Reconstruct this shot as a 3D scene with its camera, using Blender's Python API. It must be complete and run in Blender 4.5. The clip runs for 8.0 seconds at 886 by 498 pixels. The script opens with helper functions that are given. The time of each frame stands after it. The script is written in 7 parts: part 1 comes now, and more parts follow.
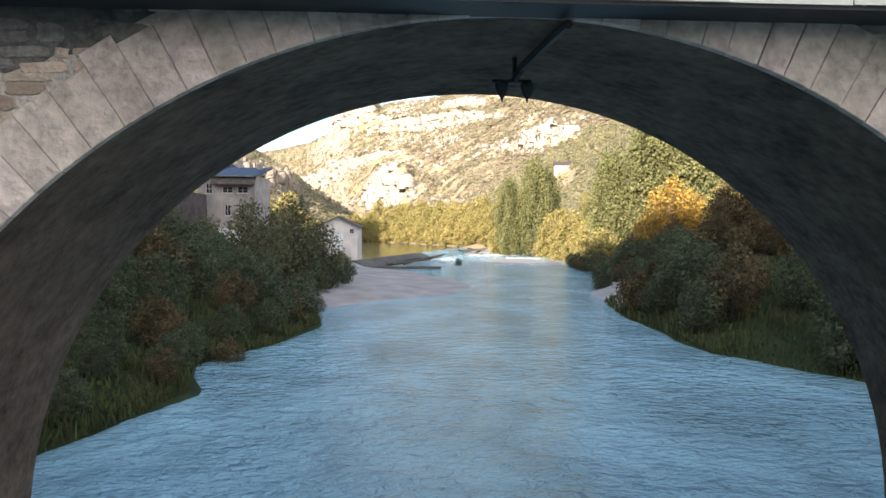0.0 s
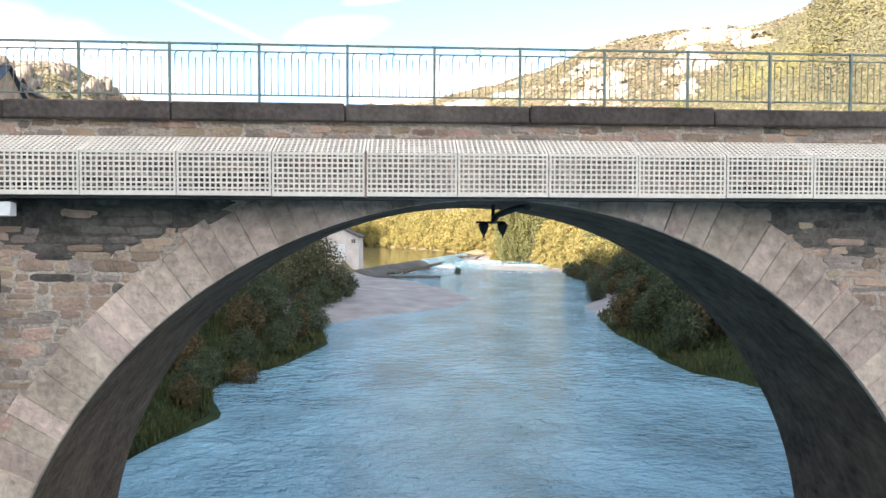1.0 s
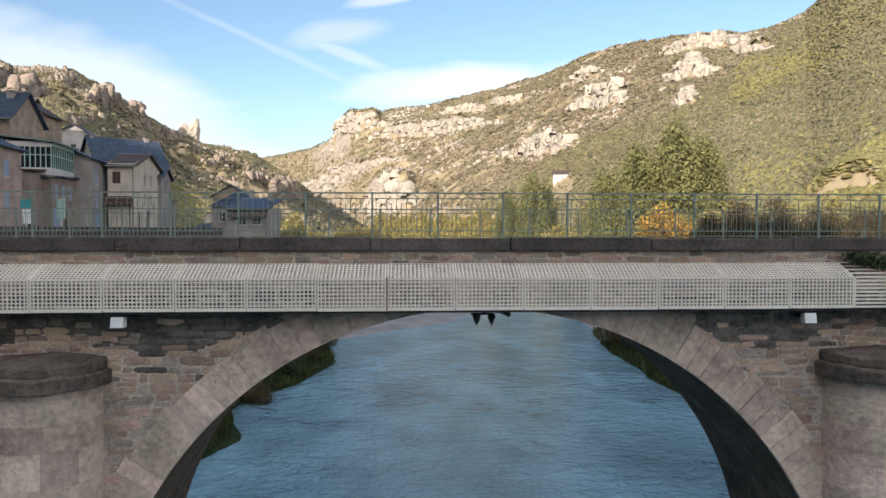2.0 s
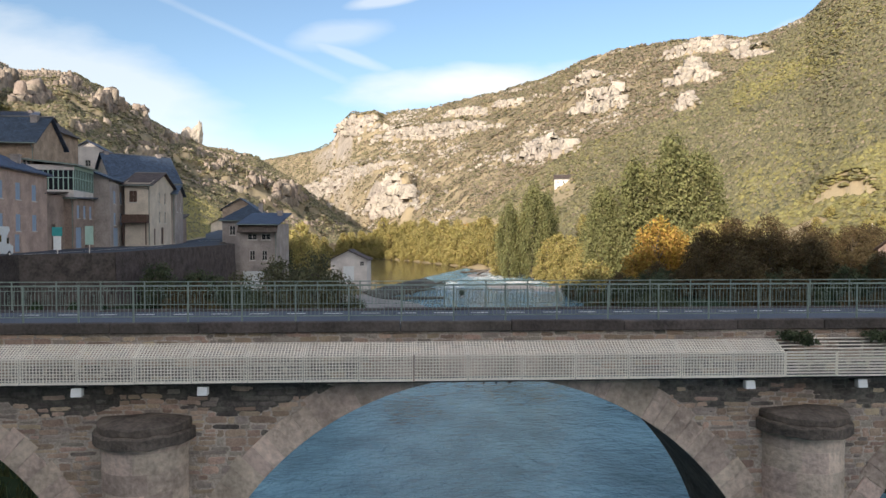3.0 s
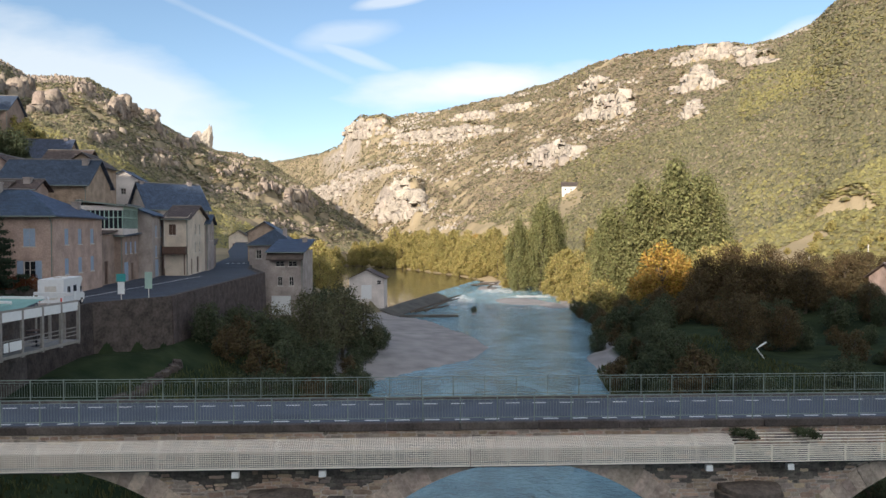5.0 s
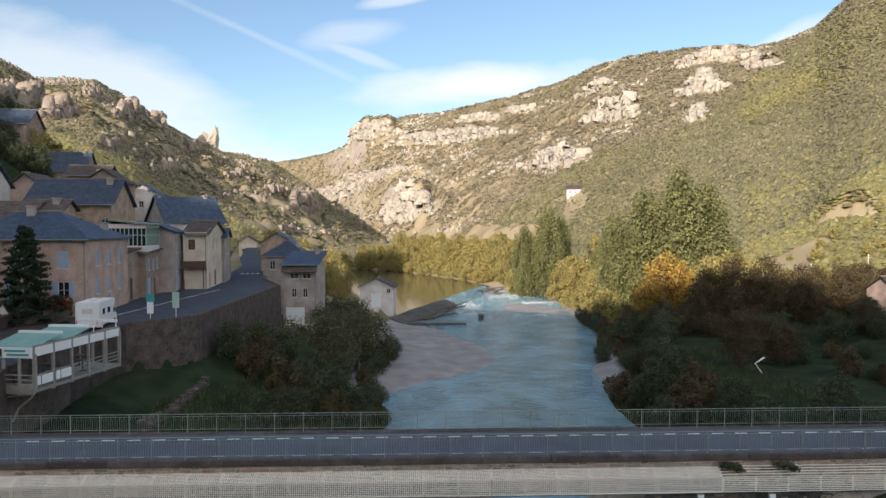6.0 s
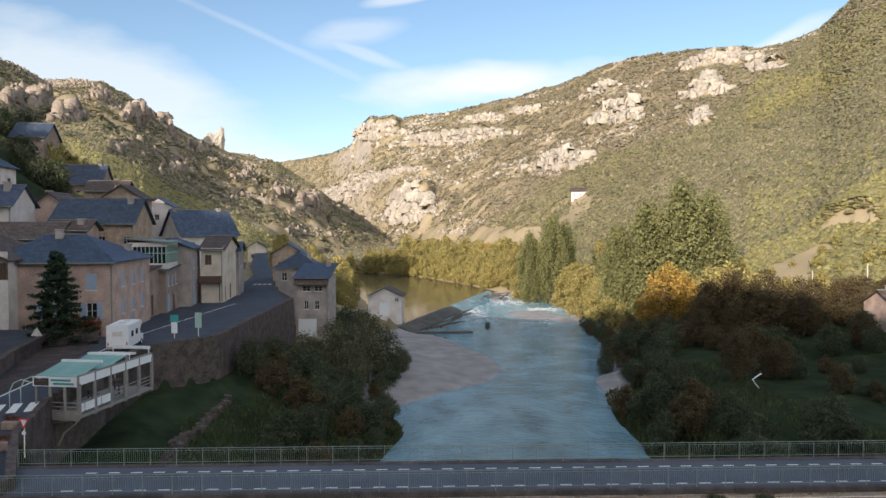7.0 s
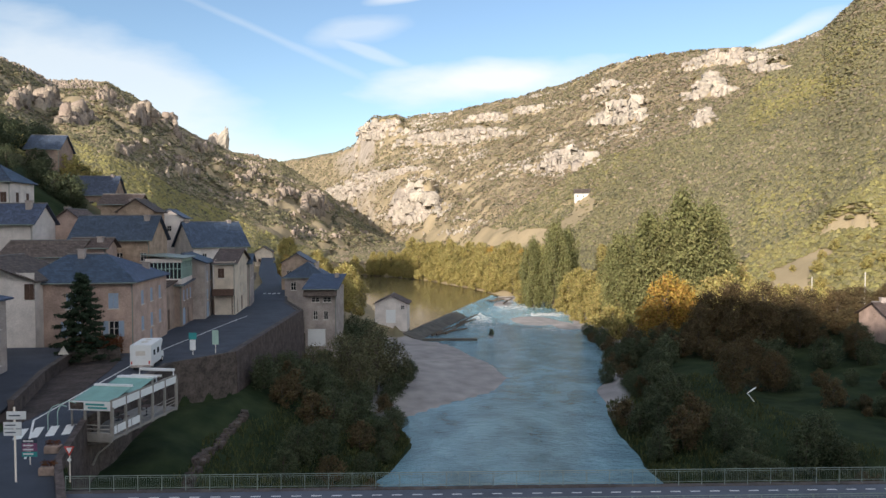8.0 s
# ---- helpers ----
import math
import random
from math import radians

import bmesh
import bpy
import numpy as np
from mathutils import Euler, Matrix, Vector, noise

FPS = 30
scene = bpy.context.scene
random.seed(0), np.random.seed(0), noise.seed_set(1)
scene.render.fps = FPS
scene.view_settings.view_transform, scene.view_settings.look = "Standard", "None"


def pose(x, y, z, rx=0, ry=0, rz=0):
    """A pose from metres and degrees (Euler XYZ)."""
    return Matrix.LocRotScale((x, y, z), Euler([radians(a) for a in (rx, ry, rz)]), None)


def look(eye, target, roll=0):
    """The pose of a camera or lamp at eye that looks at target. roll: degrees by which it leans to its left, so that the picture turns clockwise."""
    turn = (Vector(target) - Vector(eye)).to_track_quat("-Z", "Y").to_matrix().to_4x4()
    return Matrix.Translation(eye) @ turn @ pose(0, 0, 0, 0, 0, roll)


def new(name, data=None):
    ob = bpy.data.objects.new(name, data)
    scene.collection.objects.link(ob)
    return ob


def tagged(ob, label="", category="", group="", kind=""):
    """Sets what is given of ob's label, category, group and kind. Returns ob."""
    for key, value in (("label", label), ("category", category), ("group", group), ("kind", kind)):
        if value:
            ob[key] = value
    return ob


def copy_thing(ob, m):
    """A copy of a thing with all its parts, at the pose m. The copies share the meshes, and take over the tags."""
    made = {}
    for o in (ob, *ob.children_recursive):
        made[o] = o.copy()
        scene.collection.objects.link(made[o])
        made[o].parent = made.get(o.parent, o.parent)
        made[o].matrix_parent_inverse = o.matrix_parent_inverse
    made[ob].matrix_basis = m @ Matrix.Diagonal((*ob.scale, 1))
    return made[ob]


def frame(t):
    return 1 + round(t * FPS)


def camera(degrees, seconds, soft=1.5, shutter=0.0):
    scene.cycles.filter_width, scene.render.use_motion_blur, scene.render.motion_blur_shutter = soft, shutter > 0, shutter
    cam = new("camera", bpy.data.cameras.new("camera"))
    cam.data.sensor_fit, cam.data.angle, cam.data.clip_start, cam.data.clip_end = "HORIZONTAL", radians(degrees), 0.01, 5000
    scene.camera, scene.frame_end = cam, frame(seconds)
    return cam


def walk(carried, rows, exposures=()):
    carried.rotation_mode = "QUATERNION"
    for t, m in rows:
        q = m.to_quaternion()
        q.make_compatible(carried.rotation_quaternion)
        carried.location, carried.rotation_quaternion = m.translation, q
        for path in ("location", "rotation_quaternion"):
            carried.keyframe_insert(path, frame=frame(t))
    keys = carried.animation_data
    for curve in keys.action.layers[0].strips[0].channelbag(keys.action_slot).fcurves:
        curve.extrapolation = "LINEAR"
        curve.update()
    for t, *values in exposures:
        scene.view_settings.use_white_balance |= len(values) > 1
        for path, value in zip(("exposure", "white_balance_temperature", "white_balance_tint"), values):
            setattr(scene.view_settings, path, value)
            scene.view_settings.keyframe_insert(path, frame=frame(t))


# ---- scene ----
# Camera: a drone that backs away from the bridge and climbs over it.
cam = camera(66.20, 8.0)
PATH = [
    (0.0, 0.001, 0.000, 7.116, -1.798, -0.272, -3.286),
    (0.5, -0.035, -1.226, 7.929, -1.805, -0.212, -3.295),
    (1.0, -0.102, -2.692, 8.827, -1.766, -0.145, -3.294),
    (1.5, -0.173, -4.068, 9.657, -1.671, -0.084, -3.269),
    (2.0, -0.285, -5.634, 10.652, -1.576, -0.046, -3.206),
    (3.5, -1.112, -10.277, 13.523, -1.452, -0.011, -2.972),
    (4.0, -1.506, -11.812, 14.543, -1.449, 0.002, -2.832),
    (4.5, -1.898, -13.319, 15.549, -1.456, -0.009, -2.669),
    (5.0, -2.379, -14.871, 16.625, -1.458, -0.013, -2.491),
    (6.5, -3.603, -19.395, 19.995, -1.605, 0.054, -1.933),
    (7.0, -3.887, -20.862, 21.265, -1.670, 0.074, -1.748),
    (7.5, -4.101, -22.281, 22.461, -1.774, 0.097, -1.601),
    (8.0, -4.293, -23.682, 23.672, -1.856, 0.127, -1.464),
]
walk(cam, [(t, pose(x, y, z, 90 + pitch, roll, yaw)) for t, x, y, z, pitch, roll, yaw in PATH],
     exposures=[(0.0, 1.78), (0.5, 2.1), (1.0, 2.06), (1.5, 1.56), (2.0, 1.05), (3.5, 0.92), (8.0, 0.88)])

# ---- world, sun, exposure ----
SUN_EL, SUN_AZ = 19.0, 30.0          # degrees: height, and how far the sun stands to the left of straight behind
SKY, CLOUD_AHEAD, FILL_BEHIND = 0.102, 5.9, 10.3
world = bpy.data.worlds.new("sky")
scene.world = world
world.use_nodes = True


def sky_nodes():
    """A clear evening sky with a few thin white clouds ahead; broken cloud behind, out of view, is added as fill."""
    nt = world.node_tree
    nt.nodes.clear()
    N, Lk = nt.nodes.new, nt.links.new
    out, bg, sky = N("ShaderNodeOutputWorld"), N("ShaderNodeBackground"), N("ShaderNodeTexSky")
    sky.sky_type = "NISHITA"
    sky.sun_disc = False
    sky.sun_elevation = radians(SUN_EL)
    sky.sun_rotation = radians(180 + SUN_AZ)
    sky.air_density, sky.dust_density, sky.ozone_density = 1.0, 0.5, 2.0
    bg.inputs["Strength"].default_value = SKY

    def math_node(op, a, b=None, clamp=False):
        n = N("ShaderNodeMath")
        n.operation, n.use_clamp = op, clamp
        for k, v in enumerate((a, b)):
            if v is None:
                continue
            if isinstance(v, (int, float)):
                n.inputs[k].default_value = v
            else:
                Lk(v, n.inputs[k])
        return n.outputs[0]

    co, sep = N("ShaderNodeTexCoord"), N("ShaderNodeSeparateXYZ")
    Lk(co.outputs["Generated"], sep.inputs[0])
    ahead = math_node("MAXIMUM", sep.outputs["Y"], 0.05)
    u, v = math_node("DIVIDE", sep.outputs["X"], ahead), math_node("DIVIDE", sep.outputs["Z"], ahead)
    uv = N("ShaderNodeCombineXYZ")
    Lk(u, uv.inputs[0])
    Lk(v, uv.inputs[1])
    nz = N("ShaderNodeTexNoise")
    nz.inputs["Scale"].default_value, nz.inputs["Detail"].default_value = 9, 8
    stretch = N("ShaderNodeMapping")
    stretch.inputs["Rotation"].default_value = (0, 0, radians(20))
    stretch.inputs["Scale"].default_value = (0.45, 1.3, 1)
    Lk(uv.outputs[0], stretch.inputs[0])
    Lk(stretch.outputs[0], nz.inputs["Vector"])
    total = None
    # centre, tilt in degrees, half length and half height, strength
    for cu, cv, tilt, a, b, k in ((-.47, .195, -24, .36, .095, .62), (.10, .212, 7, .19, .034, .95), (-.10, .286, 8, .075, .018, .36), (-.24, .285, -24, .20, .007, 0.2), (-.09, .258, -20, .07, .008, 0.35), (.52, .275, 25, .10, .016, 0.7), (-.03, .335, 10, .05, .008, .5)):
        m = N("ShaderNodeMapping")
        m.vector_type = "TEXTURE"
        m.inputs["Location"].default_value = (cu, cv, 0)
        m.inputs["Rotation"].default_value = (0, 0, radians(tilt))
        m.inputs["Scale"].default_value = (a, b, 1)
        Lk(uv.outputs[0], m.inputs[0])
        ln = N("ShaderNodeVectorMath")
        ln.operation = "LENGTH"
        Lk(m.outputs[0], ln.inputs[0])
        w = math_node("SUBTRACT", 1.12, ln.outputs["Value"])
        w = math_node("ADD", w, math_node("MULTIPLY", math_node("SUBTRACT", nz.outputs["Fac"], 0.5), 2.4))
        w = math_node("MULTIPLY", math_node("MULTIPLY", w, 1.3, True), k)
        total = w if total is None else math_node("MAXIMUM", total, w)
    # bright warm cloud added behind the camera, unseen, to fill the shaded faces
    n2 = N("ShaderNodeTexNoise")
    n2.inputs["Scale"].default_value, n2.inputs["Detail"].default_value = 2.2, 7
    Lk(co.outputs["Generated"], n2.inputs["Vector"])
    back = math_node("MULTIPLY", math_node("SUBTRACT", 0.25, sep.outputs["Y"]), 2.2, True)
    broken = math_node("MULTIPLY", math_node("SUBTRACT", n2.outputs["Fac"], 0.40), 4.0, True)
    col = sky.outputs[0]
    for fac, val, tint in ((math_node("MULTIPLY", broken, back), FILL_BEHIND, (1.0, 0.955, 0.905)), (total, CLOUD_AHEAD, (0.95, 0.96, 0.95))):
        mx = N("ShaderNodeMix")
        mx.data_type = "RGBA"
        mx.inputs[7].default_value = (*[val * c for c in tint], 1)
        Lk(math_node("MULTIPLY", fac, 0.92), mx.inputs[0])
        Lk(col, mx.inputs[6])
        col = mx.outputs[2]
    Lk(col, bg.inputs[0])
    Lk(bg.outputs[0], out.inputs[0])


sky_nodes()
sun = new("sun", bpy.data.lights.new("sun", "SUN"))
sun.data.energy, sun.data.angle, sun.data.color = 3.7, radians(0.6), (1.0, 0.89, 0.77)
sd = Vector((math.sin(radians(SUN_AZ)) * math.cos(radians(SUN_EL)), math.cos(radians(SUN_AZ)) * math.cos(radians(SUN_EL)), -math.sin(radians(SUN_EL))))
sun.matrix_world = look((-60, -100, 80), Vector((-60, -100, 80)) + sd)


# ---- materials ----
def mat(name, rgb, rough=0.85, spread=0.25, scale=3.0, bump=0.2, rgb2=None, metal=0.0, fine=None, per=0.0, spec=0.3):
    """A rough procedural surface: two colours mixed by noise at two scales, relief, and a shade that differs from piece to piece."""
    m = bpy.data.materials.new(name)
    m.use_nodes = True
    nt = m.node_tree
    b = nt.nodes["Principled BSDF"]
    N, Lk = nt.nodes.new, nt.links.new
    n1 = N("ShaderNodeTexNoise")
    n1.inputs["Scale"].default_value, n1.inputs["Detail"].default_value = scale, 6
    n2 = N("ShaderNodeTexNoise")
    n2.inputs["Scale"].default_value, n2.inputs["Detail"].default_value = fine or scale * 9, 4
    geo = N("ShaderNodeNewGeometry")
    Lk(geo.outputs["Position"], n1.inputs["Vector"])
    Lk(geo.outputs["Position"], n2.inputs["Vector"])
    mx = N("ShaderNodeMath")
    mx.operation = "MULTIPLY_ADD"
    mx.inputs[1].default_value = 0.45
    Lk(n2.outputs["Fac"], mx.inputs[0])
    m2 = N("ShaderNodeMath")
    m2.operation = "MULTIPLY"
    m2.inputs[1].default_value = 0.6
    Lk(n1.outputs["Fac"], m2.inputs[0])
    Lk(m2.outputs[0], mx.inputs[2])
    ramp = N("ShaderNodeValToRGB")
    lo = rgb2 or tuple(c * (1 - spread) for c in rgb)
    hi = rgb if rgb2 else tuple(min(1, c * (1 + spread)) for c in rgb)
    ramp.color_ramp.elements[0].position, ramp.color_ramp.elements[1].position = 0.36, 0.68
    ramp.color_ramp.elements[0].color, ramp.color_ramp.elements[1].color = (*lo, 1), (*hi, 1)
    Lk(mx.outputs[0], ramp.inputs[0])
    col = ramp.outputs[0]
    if per:
        oi = N("ShaderNodeObjectInfo")
        ad = N("ShaderNodeMath")
        ad.operation = "ADD"
        Lk(oi.outputs["Random"], ad.inputs[0])
        Lk(geo.outputs["Random Per Island"], ad.inputs[1])
        fr = N("ShaderNodeMath")
        fr.operation = "FRACT"
        Lk(ad.outputs[0], fr.inputs[0])
        mr = N("ShaderNodeMapRange")
        mr.inputs["To Min"].default_value, mr.inputs["To Max"].default_value = 1 - per, 1 + per
        Lk(fr.outputs[0], mr.inputs["Value"])
        hs = N("ShaderNodeHueSaturation")
        Lk(mr.outputs[0], hs.inputs["Value"])
        hr = N("ShaderNodeMapRange")
        hr.inputs["To Min"].default_value, hr.inputs["To Max"].default_value = 0.5 - per * 0.06, 0.5 + per * 0.06
        fr2 = N("ShaderNodeMath")
        fr2.operation = "FRACT"
        m7 = N("ShaderNodeMath")
        m7.operation = "MULTIPLY"
        m7.inputs[1].default_value = 7.31
        Lk(fr.outputs[0], m7.inputs[0])
        Lk(m7.outputs[0], fr2.inputs[0])
        Lk(fr2.outputs[0], hr.inputs["Value"])
        Lk(hr.outputs[0], hs.inputs["Hue"])
        Lk(col, hs.inputs["Color"])
        col = hs.outputs[0]
    Lk(col, b.inputs["Base Color"])
    b.inputs["Roughness"].default_value, b.inputs["Metallic"].default_value = rough, metal
    b.inputs["Specular IOR Level"].default_value = spec
    if bump:
        bp = N("ShaderNodeBump")
        bp.inputs["Strength"].default_value, bp.inputs["Distance"].default_value = bump, 0.25 / scale
        Lk(mx.outputs[0], bp.inputs["Height"])
        Lk(bp.outputs[0], b.inputs["Normal"])
    return m


def leaf_mat(name, rgb, rgb2, scale=0.35, per=0.35):
    """Foliage that lets a little light through; hue drifts over the crown and from tree to tree."""
    m = mat(name, rgb, 0.7, rgb2=rgb2, scale=scale, fine=2.2, bump=0, per=per, spec=0.15)
    nt = m.node_tree
    b = nt.nodes["Principled BSDF"]
    out = nt.nodes["Material Output"]
    tr = nt.nodes.new("ShaderNodeBsdfTranslucent")
    add = nt.nodes.new("ShaderNodeMixShader")
    add.inputs[0].default_value = 0.3
    nt.links.new(b.inputs["Base Color"].links[0].from_socket, tr.inputs["Color"])
    nt.links.new(b.outputs[0], add.inputs[1])
    nt.links.new(tr.outputs[0], add.inputs[2])
    nt.links.new(add.outputs[0], out.inputs["Surface"])
    return m


M = dict(
    stone=mat("rubble_schist", (0.50, 0.365, 0.275), 0.9, rgb2=(0.29, 0.21, 0.165), scale=3.4, bump=0.7, fine=22, per=0.3),
    mortar=mat("lime_mortar", (0.63, 0.54, 0.46), 0.95, rgb2=(0.26, 0.21, 0.175), scale=1.3, bump=0.6, fine=16),
    vouss=mat("dressed_limestone", (0.70, 0.56, 0.465), 0.85, rgb2=(0.31, 0.245, 0.20), scale=1.1, bump=0.5, fine=9, per=0.22),
    # shade under the arches is deepened in this brown, far below the faces' tone
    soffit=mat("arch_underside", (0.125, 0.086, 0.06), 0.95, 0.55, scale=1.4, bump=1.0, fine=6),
    coping=mat("coping_stone", (0.088, 0.073, 0.066), 0.85, 0.45, scale=1.5, bump=0.3, per=0.2),
    cap=mat("moss_grown_cap", (0.19, 0.155, 0.13), 0.9, rgb2=(0.06, 0.05, 0.044), scale=2.2, bump=0.9, fine=11),
    grille=mat("galvanised_sheet", (0.86, 0.79, 0.69), 0.6, 0.1, scale=2, bump=0.05, metal=0.05),
    rail=mat("green_painted_iron", (0.22, 0.265, 0.23), 0.5, 0.2, scale=4, bump=0.05),
    asphalt=mat("asphalt", (0.052, 0.060, 0.078), 0.8, 0.3, scale=0.5, bump=0.2, fine=40),
    worn_asphalt=mat("worn_asphalt", (0.094, 0.106, 0.134), 0.85, 0.22, scale=0.5, bump=0.15, fine=45),
    line=mat("road_paint", (0.72, 0.72, 0.70), 0.7, 0.12, scale=5, bump=0.05),
    lampbox=mat("white_metal", (0.75, 0.76, 0.76), 0.4, 0.06, scale=4, bump=0),
    dark=mat("dark_iron", (0.03, 0.03, 0.032), 0.5, 0.2, scale=4, bump=0.05),
    slate=mat("slate", (0.056, 0.075, 0.118), 0.55, 0.35, scale=1.2, bump=0.25, fine=14, per=0.2),
    slate_brown=mat("brown_tiles", (0.10, 0.075, 0.065), 0.75, 0.35, scale=1.2, bump=0.3, fine=14, per=0.2),
    pink=mat("pink_render", (0.45, 0.33, 0.275), 0.9, 0.30, scale=0.7, bump=0.3, fine=7),
    brown=mat("brown_render", (0.32, 0.24, 0.20), 0.9, 0.34, scale=0.7, bump=0.35, fine=7),
    mauve=mat("grey_render", (0.36, 0.31, 0.285), 0.9, 0.30, scale=0.7, bump=0.3, fine=7),
    cream=mat("cream_render", (0.62, 0.53, 0.43), 0.9, 0.2, scale=0.7, bump=0.2, fine=8),
    white=mat("white_render", (0.66, 0.60, 0.56), 0.9, 0.2, scale=0.7, bump=0.2, fine=8),
    ochre=mat("ochre_stone", (0.37, 0.275, 0.205), 0.9, 0.38, scale=1.0, bump=0.45, fine=6),
    shutter=mat("blue_shutter", (0.30, 0.38, 0.50), 0.6, 0.1, scale=4, bump=0.05),
    wood=mat("dark_wood", (0.10, 0.06, 0.045), 0.7, 0.3, scale=3, bump=0.2),
    trim=mat("pale_trim", (0.62, 0.58, 0.53), 0.8, 0.1, scale=3, bump=0.05),
    veranda=mat("green_frame", (0.36, 0.50, 0.44), 0.6, 0.1, scale=3, bump=0.05),
    ridge=mat("ridge_tiles", (0.17, 0.16, 0.155), 0.8, 0.3, scale=2, bump=0.2),
    zinc=mat("weathered_zinc", (0.20, 0.235, 0.215), 0.5, 0.15, scale=1.5, bump=0.05),
    awning=mat("green_canvas", (0.20, 0.36, 0.33), 0.8, 0.12, scale=1.2, bump=0.08),
    deckwood=mat("grey_weathered_wood", (0.27, 0.25, 0.23), 0.8, 0.2, scale=3, bump=0.15),
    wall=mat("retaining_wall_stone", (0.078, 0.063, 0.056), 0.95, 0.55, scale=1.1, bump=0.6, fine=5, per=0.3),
    bark=mat("bark", (0.11, 0.09, 0.07), 0.9, 0.3, scale=4, bump=0.4),
    gravel=mat("river_gravel", (0.46, 0.42, 0.39), 0.95, 0.25, scale=0.5, bump=0.4, fine=9),
    rock=mat("limestone", (0.47, 0.41, 0.335), 0.95, rgb2=(0.25, 0.22, 0.19), scale=0.06, bump=0.6, fine=0.5, per=0.15),
    rock_brown=mat("weathered_brown_limestone", (0.36, 0.295, 0.235), 0.95, rgb2=(0.19, 0.155, 0.125), scale=0.07, bump=0.6, fine=0.6, per=0.2),
    concrete=mat("weir_concrete", (0.10, 0.094, 0.082), 0.9, 0.4, scale=0.6, bump=0.3, fine=6),
    leaf_dark=leaf_mat("willow_leaves", (0.11, 0.126, 0.068), (0.055, 0.07, 0.04)),
    leaf_brown=leaf_mat("russet_leaves", (0.15, 0.105, 0.052), (0.085, 0.07, 0.038)),
    leaf_gold=leaf_mat("golden_leaves", (0.48, 0.30, 0.07), (0.33, 0.22, 0.06)),
    leaf_yellow=leaf_mat("yellow_green_leaves", (0.47, 0.385, 0.145), (0.27, 0.24, 0.09)),
    leaf_green=leaf_mat("poplar_leaves", (0.275, 0.265, 0.11), (0.17, 0.175, 0.075)),
    leaf_ash=leaf_mat("thinning_ash_leaves", (0.17, 0.16, 0.085), (0.085, 0.088, 0.05)),
    leaf_grass=leaf_mat("bank_grass_blades", (0.11, 0.118, 0.045), (0.05, 0.06, 0.025), scale=0.5),
    leaf_fir=leaf_mat("fir_needles", (0.045, 0.066, 0.038), (0.022, 0.036, 0.022)),
    hill_olive=leaf_mat("olive_scrub", (0.355, 0.32, 0.16), (0.275, 0.25, 0.13), scale=0.02, per=0.14),
    hill_dry=leaf_mat("dry_scrub", (0.43, 0.345, 0.245), (0.33, 0.265, 0.19), scale=0.02, per=0.14),
    hill_pine=leaf_mat("dark_pine", (0.285, 0.255, 0.145), (0.21, 0.19, 0.115), scale=0.02, per=0.14),
    hill_oak=leaf_mat("dark_holm_oak", (0.165, 0.16, 0.09), (0.11, 0.11, 0.066), scale=0.02, per=0.14),
    hill_gold=leaf_mat("yellowing_oak", (0.41, 0.36, 0.14), (0.32, 0.285, 0.12), scale=0.02, per=0.14),
    stone_grey=mat("grey_schist", (0.40, 0.335, 0.285), 0.9, rgb2=(0.24, 0.20, 0.175), scale=3.4, bump=0.7, fine=22, per=0.3),
    stone_ochre=mat("ochre_sandstone", (0.50, 0.375, 0.265), 0.9, rgb2=(0.36, 0.27, 0.20), scale=5, bump=0.5, per=0.3),
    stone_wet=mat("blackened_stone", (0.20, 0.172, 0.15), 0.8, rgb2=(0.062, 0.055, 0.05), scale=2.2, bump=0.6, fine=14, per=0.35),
    hedge_leaf=leaf_mat("beech_hedge_leaves", (0.20, 0.075, 0.035), (0.09, 0.045, 0.02)),
    red=mat("red_paint", (0.55, 0.06, 0.05), 0.5, 0.1, scale=4, bump=0),
    teal=mat("teal_paint", (0.05, 0.30, 0.30), 0.5, 0.1, scale=4, bump=0),
    purple=mat("purple_panel", (0.22, 0.08, 0.16), 0.5, 0.1, scale=4, bump=0),
    rubber=mat("rubber", (0.02, 0.02, 0.02), 0.8, 0.2, scale=8, bump=0),
)


def glass_mat():
    m = mat("window_glass", (0.02, 0.022, 0.026), 0.08, 0.1, bump=0, spec=0.6)
    return m


